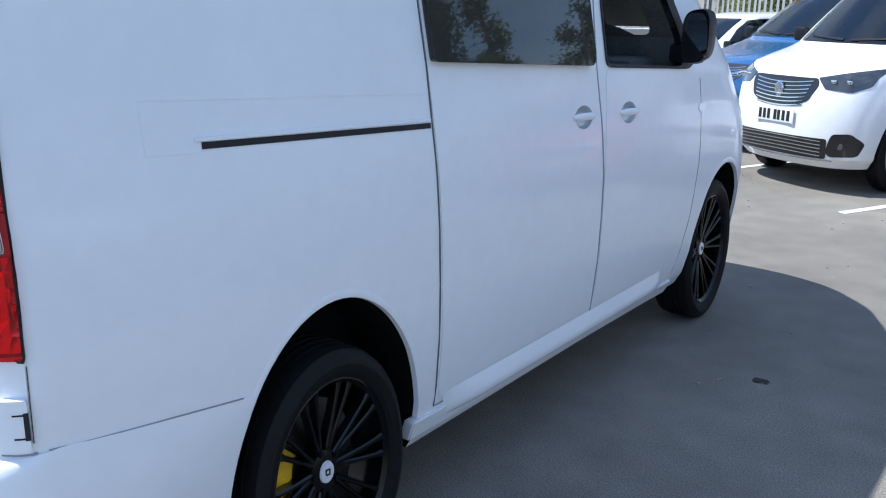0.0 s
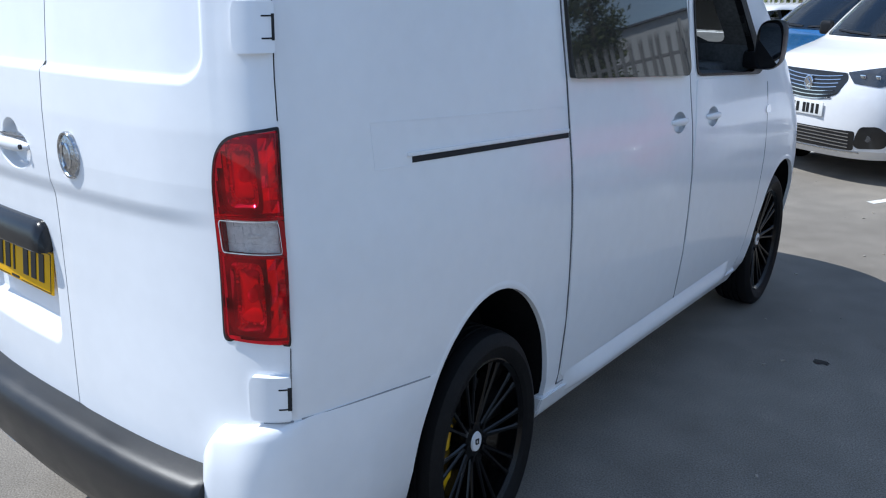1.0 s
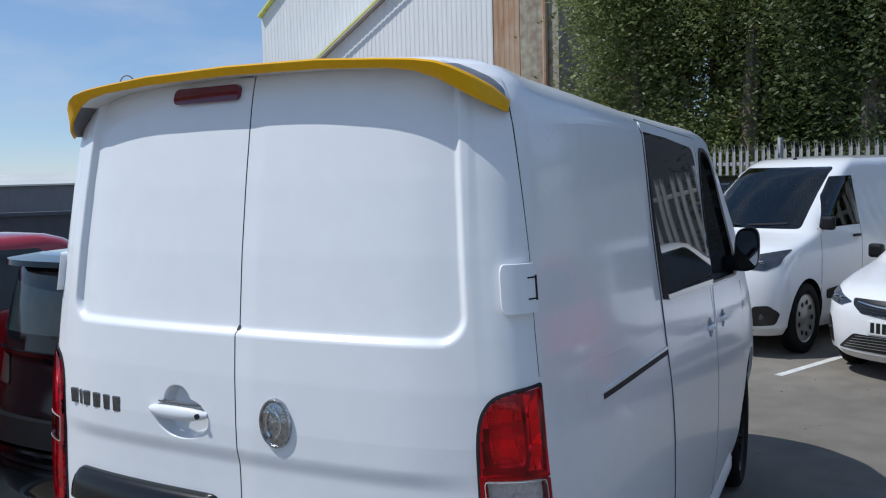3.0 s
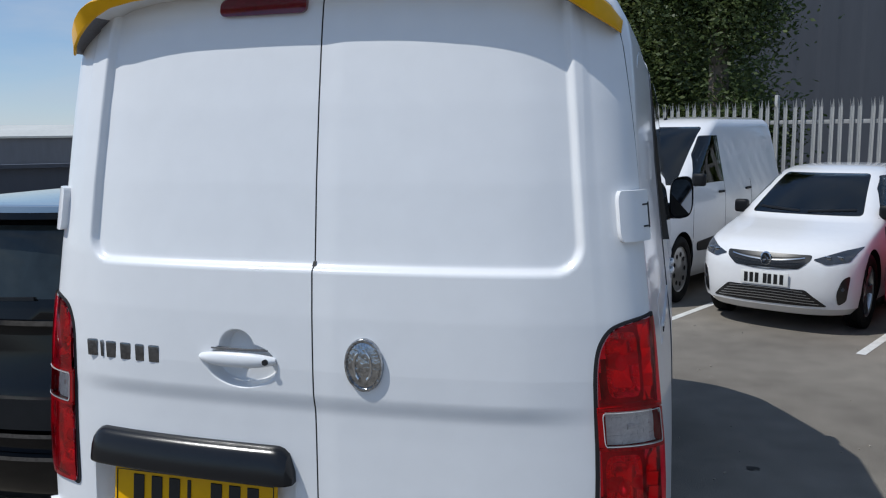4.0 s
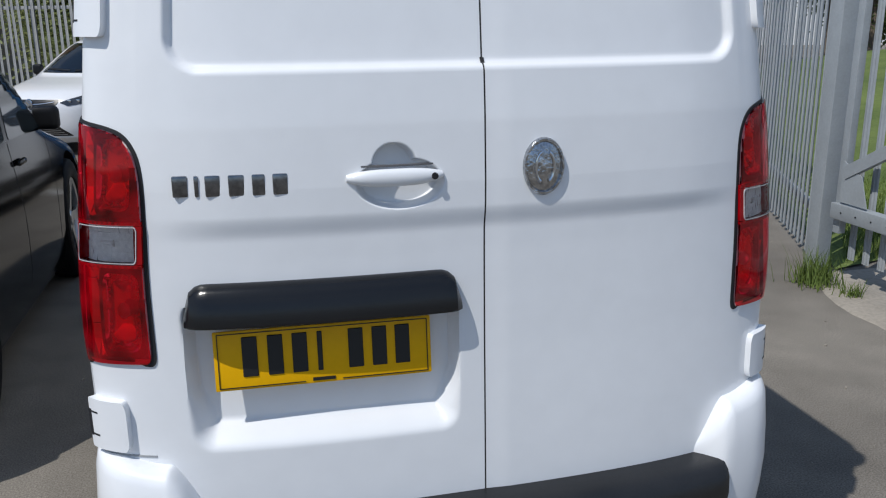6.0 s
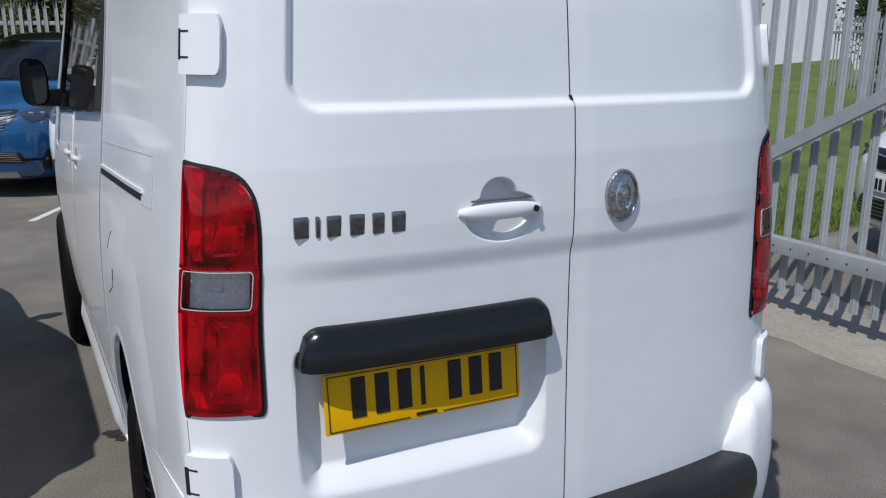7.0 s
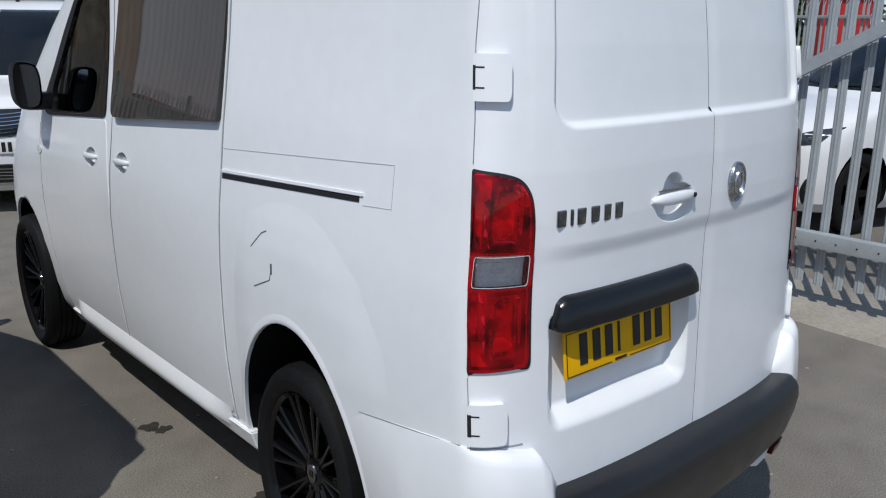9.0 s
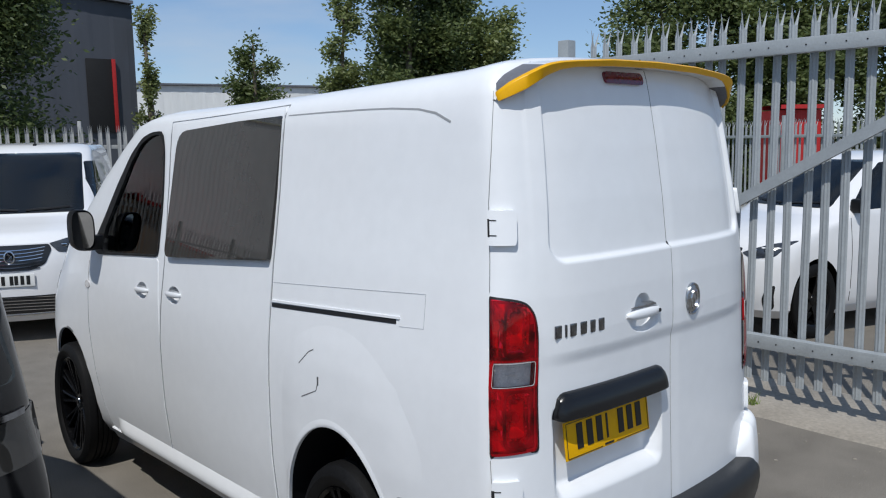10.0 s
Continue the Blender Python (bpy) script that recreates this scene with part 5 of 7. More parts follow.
def car(name, label, m, paint, S, L, W, wheels, win, screen, lamp, grille, low, plate_z, group, rim_mat=None, style="five", roof=None, plate=True, chrome=False, back_view=False, cladding=False):
    """S: levels in upright metres; wheels: (front y, rear y, radius); win: side window outlines; the rest are places on the nose."""
    sh = Shell([(z * ZS, w, r, f, cf, cr) for z, w, r, f, cf, cr in S], 2.5, 2.6)
    zz = [a * ZS for a in sorted({round(v, 3) for v in [l[0] for l in S] + [(p[0] + q[0]) / 2 for p, q in zip(S, S[1:])]})]
    c = thing(name, label, "car", group=group)
    bm = bmesh.new()
    sh.build(bm, zz, 14, 24)
    if roof:
        for f in bm.faces:
            if min(v.co.z for v in f.verts) > roof[0] * ZS - 1e-4:
                f.material_index = 2
    b = part("body", bm, [paint, M_INT] + ([roof[1]] if roof else []), c)
    cs = []
    wf, wr, R_ = wheels
    for y in (wf, wr):
        for s in (-1, 1):
            bm = bmesh.new()
            bmesh.ops.create_cone(bm, cap_ends=True, segments=32, radius1=R_ * 1.13, radius2=R_ * 1.13, depth=0.5, matrix=Matrix.Translation((s * (W - 0.02), y, R_ * ZS)) @ Matrix.Diagonal((1, 1, ZS, 1)) @ Matrix.Rotation(math.pi / 2, 4, "Y"))
            cs.append(link("cutter", bm, M_INT, 0))

    def fr(x, z, off):
        return sh.front(x, z, off)

    def rear_(x, z, off):
        return sh.rear(x, z, off)
    ZC_ = [a * ZS for a in arange(0.3, 1.9, 40)]
    z0, z1 = S[-4][0], win[0][0][1] + 0.06
    RWIN = [(-W * 0.66, z1), (W * 0.66, z1), (W * 0.52, z0 - 0.03), (-W * 0.52, z0 - 0.03)]
    if name == "suv":  # wide wrapped glass
        RWIN = [(-W * 0.86, z1), (W * 0.86, z1), (W * 0.77, z0 - 0.05), (-W * 0.77, z0 - 0.05)]
    hollow = paint is not M_CARBLACK and paint is not M_CARRED2
    if hollow:  # open the cabin behind the panes
        for s in (-1, 1):
            for wpoly in win:
                bm = bmesh.new()
                patch(bm, smooth_poly([(y, z * ZS) for y, z in wpoly], 0.03), lambda y, z, off: sh.side(y, z, off, s), 0.06, 0.30, arange(-L, 0, 20), ZC_[::2])
                cs.append(link("cutter", bm, M_CARTRIM, 0))
        bm = bmesh.new()
        patch(bm, smooth_poly([(x, z * ZS) for x, z in screen], 0.05), fr, 0.06, 0.45, arange(-0.7, 0.7, 8), ZC_[::2])
        cs.append(link("cutter", bm, M_CARTRIM, 0))
        if len(win) > 1:
            bm = bmesh.new()
            patch(bm, smooth_poly([(x, z * ZS) for x, z in RWIN], 0.06), rear_, 0.06, 0.80, arange(-0.6, 0.6, 8), ZC_[::2])
            cs.append(link("cutter", bm, M_CARTRIM, 0))
        ya, yb = win[0][0][0] - 0.10, win[-1][1][0] - (0.35 if len(win) > 1 else 0.25)
        zt_, zb_ = max(p[1] for w_ in win for p in w_) - 0.005, 0.55
        bm = bmesh.new()
        vs = [[bm.verts.new((x * w_, y, z * ZS)) for x, y in ((-1, a), (1, a), (1, b_), (-1, b_))] for w_, z, a, b_ in ((W - 0.14, zb_, yb, ya), (W - 0.13, win[0][0][1], yb, ya), (W - 0.36, zt_, yb + (0.25 if len(win) > 1 else 0.05), ya - 0.62))]
        for ra, rb in zip(vs, vs[1:]):
            for i in range(4):
                bm.faces.new((ra[i], ra[(i + 1) % 4], rb[(i + 1) % 4], rb[i]))
        bm.faces.new(vs[0]), bm.faces.new(vs[-1])
        cs.append(link("cutter", bm, M_CARTRIM, 0))
    cut(b, cs)
    if hollow:
        zs_ = win[0][0][1]
        for sx in (-1, 1):
            bm = bmesh.new()
            box(bm, (sx * 0.36, ya - 0.92, (zs_ - 0.12) * ZS), (0.48, 0.16, 0.62 * ZS), 0.05)
            box(bm, (sx * 0.36, ya - 0.95, (zs_ + 0.26) * ZS), (0.24, 0.10, 0.16 * ZS), 0.04)
            part("seat", bm, M_SEAT, c, "dark cloth seat")
        if len(win) > 1:
            bm = bmesh.new()
            box(bm, (0, ya - 1.78, (zs_ - 0.14) * ZS), (1.25, 0.16, 0.55 * ZS), 0.05)
            part("rear_seat", bm, M_SEAT, c, "dark cloth rear seat")
        bm = bmesh.new()
        box(bm, (0, ya - 0.10, (zs_ - 0.08) * ZS), (W * 1.5, 0.34, 0.16 * ZS), 0.04)
        part("dashboard", bm, M_CARTRIM, c)
        bm = bmesh.new()
        prev = None
        for i in range(20):
            a = 2 * math.pi * i / 20
            p = Vector((0.36 + 0.18 * math.cos(a), ya - 0.36 - 0.08 * math.sin(a), (zs_ + 0.02 + 0.16 * math.sin(a)) * ZS))
            if prev:
                cyl(bm, prev, p, 0.014, n=6)
            prev = p
        part("steering_wheel", bm, M_INT, c)
    pane = M_GLASS if hollow else M_CARGLASS
    for y in (wf, wr):
        for s in (-1, 1):
            car_wheel(c, Matrix.Translation((s * (W - 0.12), y, R_ * ZS)) @ (Matrix.Rotation(math.pi, 4, "Z") if s < 0 else Matrix()), R_, R_ * 0.68, 0.2, style, rim_mat or M_SILVER)
            if cladding:
                ab = bmesh.new()
                rows = []
                for i in range(25):
                    t = math.pi * i / 24
                    rows.append([sh.side(y + k * math.cos(t), (R_ + k * math.sin(t)) * ZS, o, s) for k, o in ((R_ * 1.10, -0.02), (R_ * 1.12, 0.012), (R_ * 1.28, 0.010), (R_ * 1.30, -0.004))])
                sheet(ab, rows)
                part("arch_cladding", ab, M_BLACKP, c, "black wheel arch cladding")

    for s in (-1, 1):
        sa = lambda y, z, off, s=s: sh.side(y, z, off, s)
        for k, wpoly in enumerate(win):
            bm = bmesh.new()
            patch(bm, smooth_poly([(y, z * ZS) for y, z in wpoly], 0.03), sa, 0.006 if hollow else 0.014, 0.012 if hollow else 0.02, arange(-L, 0, 60), ZC_)
            part("side_window", bm, pane, c, "side window").visible_shadow = False
            if chrome is True and k == 0 and paint is M_CARBLUE:
                bm = bmesh.new()
                top = sorted([p for w_ in win for p in w_ if p[1] > 1.02], key=lambda p: -p[0])
                strip(bm, line(*[(y, (z + 0.02) * ZS) for y, z in top]), sa, 0.02, 0.010, 0.01)
                part("window_strip", bm, M_CHROME, c, "bright window strip")
        if len(win) > 1:
            bm = bmesh.new()
            patch(bm, [(y, z * ZS) for y, z in (win[0][1], win[1][0], win[1][4], win[0][2])], sa, 0.004 if hollow else 0.010, 0.012, (), ZC_)
            part("window_pillar", bm, M_GRILLE, c, "black window pillar")
        yd = [win[0][0][0] + 0.02, win[0][1][0], (win[1][1][0] if len(win) > 1 else win[0][1][0] - 0.9)]
        for y in yd:
            bm = bmesh.new()
            strip(bm, line((y, 0.30 * ZS), (y, win[0][0][1] * ZS)), sa, 0.008, 0.0012, 0.008)
            part("door_gap", bm, M_SEAM, c)
        for y in yd[1:]:
            bm = bmesh.new()
            p = sa(y + 0.14, (win[0][0][1] - 0.10) * ZS, 0.018)
            box(bm, p, (0.03, 0.17, 0.035), 0.012)
            part("door_handle", bm, paint if paint is not M_CARWHITE or not back_view else M_SEAM, c)
        bm = bmesh.new()
        p = sa(win[0][0][0] - 0.06, (win[0][0][1] + 0.045) * ZS, 0.095)
        box(bm, p, (0.175, 0.10, 0.125 * ZS), 0.048, seg=4)
        box(bm, sa(win[0][0][0] - 0.06, (win[0][0][1] + 0.0) * ZS, 0.02), (0.08, 0.06, 0.04), 0.012)
        part("door_mirror", bm, paint if chrome == 2 else M_BLACKP, c, "door mirror")
        bm = bmesh.new()
        patch(bm, [(s * x, z * ZS) for x, z in smooth_poly(lamp, 0.02)], fr, 0.008, 0.03, [s * v for v in arange(0.3, W * 0.99, 14)], ZC_)
        hl = part("headlamp", bm, M_HEADL, c, "clear headlamp")
        xs = [p[0] for p in lamp]
        zc = sum(p[1] for p in lamp) / len(lamp)
        for q in (0.35, 0.62):
            bm = bmesh.new()
            p = fr(s * (min(xs) + (max(xs) - min(xs)) * q), (zc - 0.005) * ZS, 0.012)
            box(bm, p, (0.07, 0.012, 0.04), 0.008)
            part("lamp_unit", bm, M_CHROME, hl)
        bm = bmesh.new()
        patch(bm, [(s * x, z * ZS) for x, z in smooth_poly([(0.60, 0.33), (0.64, 0.30), (0.83, 0.31), (0.875, 0.42), (0.80, 0.49), (0.66, 0.48)] if name == "small_van" else [(W * 0.81, 0.25), (W * 0.89, 0.29), (W * 0.92, 0.50), (W * 0.85, 0.47), (W * 0.80, 0.36)], 0.03)], fr, 0.006, 0.03, [s * v for v in arange(0.62, W * 0.93, 10)], ZC_)
        fg = part("fog_lamp_bay", bm, M_GRILLE, c, "black fog lamp bay")
        bm = bmesh.new()
        p = fr(s * W * (0.80 if name == "small_van" else 0.86), 0.39 * ZS, 0.008)
        cyl(bm, p, p + Vector((0, 0.012, 0)), 0.035 if name == "small_van" else 0.02, n=14)
        part("fog_lamp", bm, M_HEADL, fg)
        bm = bmesh.new()
        rx = W * 0.62
        zr0 = S[6][0]
        patch(bm, [(s * x, z * ZS) for x, z in smooth_poly([(rx, zr0 - 0.02), (W * 0.97, zr0 - 0.02), (W * 0.95, zr0 + 0.14), (rx + 0.03, zr0 + 0.12)], 0.02)], rear_, 0.008, 0.03, [s * v for v in arange(rx, W * 0.98, 10)], ZC_)
        part("tail_lamp", bm, M_PRIV if paint is M_CARBLACK else M_RED, c, "dark tail lamp" if paint is M_CARBLACK else "red tail lamp")
    bm = bmesh.new()
    patch(bm, smooth_poly([(x, z * ZS) for x, z in screen], 0.05), fr, 0.008, 0.012, arange(-0.7, 0.7, 14), ZC_)
    part("windscreen", bm, pane, c, "windscreen").visible_shadow = False
    bm = bmesh.new()
    for sx in (-1, 1):
        strip(bm, line((sx * 0.05, (screen[0][1] + 0.03) * ZS), (sx * 0.55, (screen[0][1] + 0.05) * ZS)), fr, 0.02, 0.02, 0.01)
    part("wiper", bm, M_BLACKP, c)
    bm = bmesh.new()
    patch(bm, smooth_poly([(x, z * ZS) for x, z in RWIN], 0.06), rear_, 0.006, 0.012, arange(-0.6, 0.6, 12), ZC_)
    part("rear_window", bm, pane if len(win) > 1 else M_CARGLASS, c, "rear window").visible_shadow = False
    # grille with bars, badge, lower grille, plate
    bm = bmesh.new()
    patch(bm, smooth_poly([(x, z * ZS) for x, z in grille], 0.03), fr, 0.006, 0.03, arange(-0.5, 0.5, 10), ZC_)
    gr = part("grille", bm, M_GRILLE, c, "black grille with bars")
    bm = bmesh.new()
    ga, gb_ = min(p[1] for p in grille), max(p[1] for p in grille)
    gx = min(max(p[0] for p in grille), 0.6) * 0.86
    for q in arange(0.10, 0.90, 6 if chrome is True else 4):
        z = ga + (gb_ - ga) * q
        k_ = gx * (1 - 0.2 * (1 - q))
        strip(bm, [(x, (z - 0.022 * (1 - (x / k_) ** 2)) * ZS) for x in arange(-k_, k_, 14)], fr, 0.009 if chrome is True else 0.004, 0.012, 0.01)
    part("grille_bar", bm, M_CHROME if chrome is True else M_BLACKP, gr)
    if chrome is not True:
        bm = bmesh.new()
        strip(bm, [(x, (gb_ - 0.022 - 0.03 * (1 - (x / gx) ** 2)) * ZS) for x in arange(-gx, gx, 16)], fr, 0.012, 0.014, 0.012)
        part("grille_wing", bm, M_CHROME, gr, "chrome grille wing")
    bm = bmesh.new()
    zb = (ga + gb_) / 2 + 0.01
    lathe(bm, [(0.06, -0.01), (0.06, 0.008), (0.05, 0.014), (0.045, 0.006), (0.0, 0.006)], 24)
    for a_, b_ in (((-0.02, 0.03), (0.02, 0.0)), ((0.02, 0.0), (-0.02, -0.03))):
        cyl(bm, (0.01, *a_), (0.01, *b_), 0.008, n=6)
    bm.transform(Matrix.Translation(fr(0, zb * ZS, 0.014)) @ Matrix.Diagonal((1, 1, ZS, 1)) @ Matrix.Rotation(math.pi / 2, 4, "Z"))
    part("round_badge", bm, M_CHROME, gr, "round chrome badge")
    bm = bmesh.new()
    patch(bm, smooth_poly([(x, z * ZS) for x, z in low], 0.03), fr, 0.005, 0.03, arange(-0.55, 0.55, 10), ZC_)
    lg = part("lower_grille", bm, M_GRILLE, c, "black lower grille")
    bm = bmesh.new()
    la, lb = min(p[1] for p in low), max(p[1] for p in low)
    for q in (0.14, 0.32, 0.50, 0.68, 0.86):
        z = la + (lb - la) * q
        k_ = low[1][0] + (low[2][0] - low[1][0]) * q - 0.05
        strip(bm, [(x, (z + 0.012 * (1 - (x / k_) ** 2)) * ZS) for x in arange(-k_, k_, 14)], fr, 0.009 if chrome is True else 0.005, 0.011, 0.01)
    part("grille_bar", bm, M_CHROME if chrome is True else M_SILVER, lg)
    if plate:
        for at_, zz_, mt, sg in ((fr, plate_z, M_PLATEW, 1),) + (((rear_, 0.62, M_PLATEY, -1),) if back_view else ()):
            bm = bmesh.new()
            p = at_(0, zz_ * ZS, 0.012)
            box(bm, p, (0.52, 0.012, 0.111 * ZS), 0.004)
            pl = part("number_plate", bm, mt, c, "number plate with dark bars")
            for x in (-0.19, -0.125, -0.06, -0.01, 0.08, 0.14, 0.2):
                bm = bmesh.new()
                box(bm, p + Vector((x, sg * 0.007, 0)), (0.04, 0.003, 0.08 * ZS))
                part("plate_bar", bm, M_INK, pl)
    if name == "crossover":
        for z, hgt, o, k, mt, nm, lb_ in ((0.30, 0.20, 0.012, 0.86, M_BLACKP, "lower_cladding", "black lower cladding"), (0.235, 0.06, 0.020, 0.42, M_SILVER, "skid_plate", "silver skid plate"), (0.80, 0.016, 0.016, 0.45, M_CHROME, "grille_wing", "chrome grille wing")):
            bm = bmesh.new()
            strip(bm, [(x, (z - (0.05 * (1 - (x / 0.4) ** 2) if nm == "grille_wing" else 0)) * ZS) for x in arange(-k, k, 24)], fr, hgt * ZS, o, 0.03)
            part(nm, bm, mt, c, lb_)
    if name == "small_van":
        bm = bmesh.new()
        strip(bm, [(x, 0.262 * ZS) for x in arange(-0.64, 0.64, 20)], fr, 0.014, 0.014, 0.02)
        part("bumper_strip", bm, M_CHROME, c, "chrome bumper strip")
        bm = bmesh.new()
        cyl(bm, (0, -2.12, 1.77 * ZS), (0, -2.22, 1.93 * ZS), 0.010, 0.005, 8)
        cyl(bm, (0, -2.12, 1.755 * ZS), (0, -2.12, 1.785 * ZS), 0.035, 0.02, 10)
        part("aerial", bm, M_BLACKP, c, "black roof aerial")
        for s in (-1, 1):
            bm = bmesh.new()
            patch(bm, smooth_poly([(-1.32, 0.47 * ZS), (-2.05, 0.45 * ZS), (-2.08, 0.60 * ZS), (-1.30, 0.56 * ZS)], 0.04), lambda y, z, off: sh.side(y, z, off, s), 0.012, 0.02, arange(-2, -1.4, 6))
            part("rubbing_strip", bm, M_BLACKP, c, "black rubbing strip")
    c.matrix_world = m
    return c, sh


FULL = [(0.17, 0.78, -3.95, -0.14, 0.50, 0.35), (0.24, 0.85, -4.02, -0.04, 0.52, 0.35), (0.36, 0.875, -4.06, 0.0, 0.55, 0.36), (0.52, 0.882, -4.06, 0.0, 0.56, 0.36),
         (0.64, 0.882, -4.04, -0.02, 0.58, 0.36), (0.72, 0.875, -4.01, -0.08, 0.60, 0.36), (0.79, 0.865, -3.99, -0.22, 0.62, 0.36), (0.85, 0.855, -3.98, -0.45, 0.62, 0.36), (0.91, 0.845, -3.97, -0.80, 0.55, 0.36)] + [
         (0.95, 0.835, -3.96, -1.02, 0.45, 0.36), (1.05, 0.780, -3.92, -1.22, 0.38, 0.36), (1.18, 0.715, -3.85, -1.48, 0.34, 0.36), (1.30, 0.655, -3.74, -1.74, 0.32, 0.36), (1.37, 0.61, -3.60, -1.92, 0.32, 0.36),
         (1.405, 0.55, -3.45, -2.08, 0.32, 0.36), (1.425, 0.42, -3.20, -2.25, 0.32, 0.34), (1.433, 0.15, -2.8, -2.45, 0.15, 0.15)]
HATCH = [(z * 0.92, *r_) for z, *r_ in FULL]
HWIN = [[(-1.32, 0.97), (-2.18, 0.985), (-2.16, 1.345), (-1.98, 1.335), (-1.72, 1.22)], [(-2.26, 0.985), (-3.05, 1.02), (-3.40, 1.15), (-3.10, 1.33), (-2.24, 1.35)]]
HSCR = [(-0.64, 0.985), (0.64, 0.985), (0.50, 1.355), (-0.50, 1.355)]
HLAMP = [(0.47, 0.675), (0.60, 0.635), (0.79, 0.655), (0.85, 0.775), (0.72, 0.750)]
HGR = [(-0.34, 0.585), (0.34, 0.585), (0.45, 0.66), (0.46, 0.71), (-0.46, 0.71), (-0.45, 0.66)]
HLOW = [(-0.63, 0.262), (0.63, 0.262), (0.42, 0.408), (-0.42, 0.408)]
COMBO = [(0.20, 0.80, -4.30, -0.14, 0.50, 0.2), (0.28, 0.87, -4.38, -0.04, 0.52, 0.2), (0.42, 0.90, -4.40, 0.0, 0.55, 0.2), (0.60, 0.92, -4.40, 0.0, 0.56, 0.2),
         (0.76, 0.92, -4.40, -0.02, 0.58, 0.2), (0.90, 0.918, -4.39, -0.08, 0.60, 0.2), (0.97, 0.912, -4.38, -0.20, 0.60, 0.2), (1.02, 0.905, -4.38, -0.42, 0.58, 0.2), (1.07, 0.895, -4.37, -0.70, 0.50, 0.2)] + [
         (1.11, 0.885, -4.37, -0.88, 0.42, 0.2), (1.25, 0.845, -4.35, -1.10, 0.36, 0.2), (1.45, 0.79, -4.32, -1.42, 0.32, 0.2), (1.62, 0.745, -4.28, -1.72, 0.30, 0.2), (1.72, 0.71, -4.24, -1.95, 0.30, 0.2),
         (1.765, 0.66, -4.18, -2.10, 0.30, 0.2), (1.79, 0.52, -4.05, -2.35, 0.30, 0.2), (1.80, 0.2, -3.6, -2.7, 0.2, 0.2)]
CWIN = [[(-1.20, 1.13), (-2.16, 1.13), (-2.16, 1.60), (-1.80, 1.60), (-1.50, 1.42)]]
CSCR = [(-0.72, 1.125), (0.72, 1.125), (0.62, 1.69), (-0.62, 1.69)]
CLAMP = [(0.42, 0.895), (0.52, 0.815), (0.76, 0.795), (0.86, 0.84), (0.885, 0.975), (0.64, 0.935)]
CGR = [(-0.22, 0.665), (0.22, 0.665), (0.38, 0.72), (0.45, 0.84), (0.42, 0.89), (-0.42, 0.89), (-0.45, 0.84), (-0.38, 0.72)]
CLOW = [(-0.60, 0.28), (0.60, 0.28), (0.62, 0.44), (-0.62, 0.44)]
SUVL = [(z * 0.995, (w + max(0, 0.84 - w) * (0.75 if z < 1.40 else 0.58)) * 1.02, r * 1.10 if z < 0.92 else r * 0.25 - 3.40 + (z - 0.92) * 0.20, f * 1.10, cf, cr) for z, w, r, f, cf, cr in [(z if z < 1.38 else 1.37 + (z - 1.37) * 0.35, *q) for z, *q in FULL]]
XLAMP = [(0.47, 0.835), (0.62, 0.745), (0.82, 0.775), (0.875, 0.91), (0.74, 0.89)]
XGR = [(-0.26, 0.665), (0.26, 0.665), (0.42, 0.76), (0.46, 0.865), (-0.46, 0.865), (-0.42, 0.76)]
XLOW = [(-0.56, 0.36), (0.56, 0.36), (0.50, 0.46), (-0.50, 0.46)]
XOVER = [(z * 1.12, w * 1.01, r * 1.03, f * 1.03, cf, cr) for z, w, r, f, cf, cr in FULL]


def scaled(p, ky, kz):
    return [(a * ky, b * kz) for a, b in p]


LOWC = [[scaled(p, 1, 0.92) for p in HWIN]] + [scaled(p, 1, 0.92) for p in (HSCR, HLAMP, HGR, HLOW)]


U = (math.sin(radians(27)), math.cos(radians(27)))   # way into the parking bays
V = (U[1], -U[0])                                    # along the row
ROW = "parked cars along the fence"
car("small_van", "white small panel van with black grille, facing out", heading(-0.12, 8.62, -U[0], -U[1]), M_CARWHITE, COMBO, 4.4, 0.92, (-0.88, -3.66, 0.325), CWIN, CSCR, CLAMP, CGR, CLOW, 0.585, ROW, style="disc", chrome=True, back_view=True)
cor, cor_sh = car("hatchback", "white hatchback with dark side lettering bars", heading(1.95, 7.62, -U[0], -U[1]), M_CARWHITE, HATCH, 4.06, 0.88, (-0.80, -3.34, 0.315), *LOWC, 0.445, ROW)
bm = bmesh.new()
for i, (wd, zz_) in enumerate(((0.10, 0.16), (0.09, 0.12), (0.09, 0.12), (0.07, 0.15), (0.09, 0.12), (0.10, 0.16), (0.09, 0.12), (0.09, 0.12))):
    y0 = -1.30 - i * 0.125
    patch(bm, rounded(y0 - wd, 0.70 * ZS, y0, (0.70 + zz_ * 0.75) * ZS, 0.01), lambda y, z, off: cor_sh.side(y, z, off, -1), 0.003, 0.002)
part("lettering_bars", bm, M_INK, cor, "dark lettering bars on the doors")
car("hatchback", "crimson red hatchback with black mirrors and white plate", heading(3.74, 6.84, -U[0], -U[1]), M_CARRED, HATCH, 4.06, 0.88, (-0.80, -3.34, 0.315), *LOWC, 0.445, ROW, rim_mat=M_SILVER)
car("crossover", "bright blue crossover with black roof and silver skid plate", heading(-1.53, 10.42, -U[0], -U[1]), M_CARBLUE, XOVER, 4.2, 0.89, (-0.83, -3.44, 0.34), [scaled(p, 1.03, 1.12) for p in HWIN], scaled(HSCR, 1.0, 1.12), XLAMP, XGR, XLOW, 0.56, ROW, roof=(1.42, M_CARBLACK), chrome=True, cladding=True, style="ten")
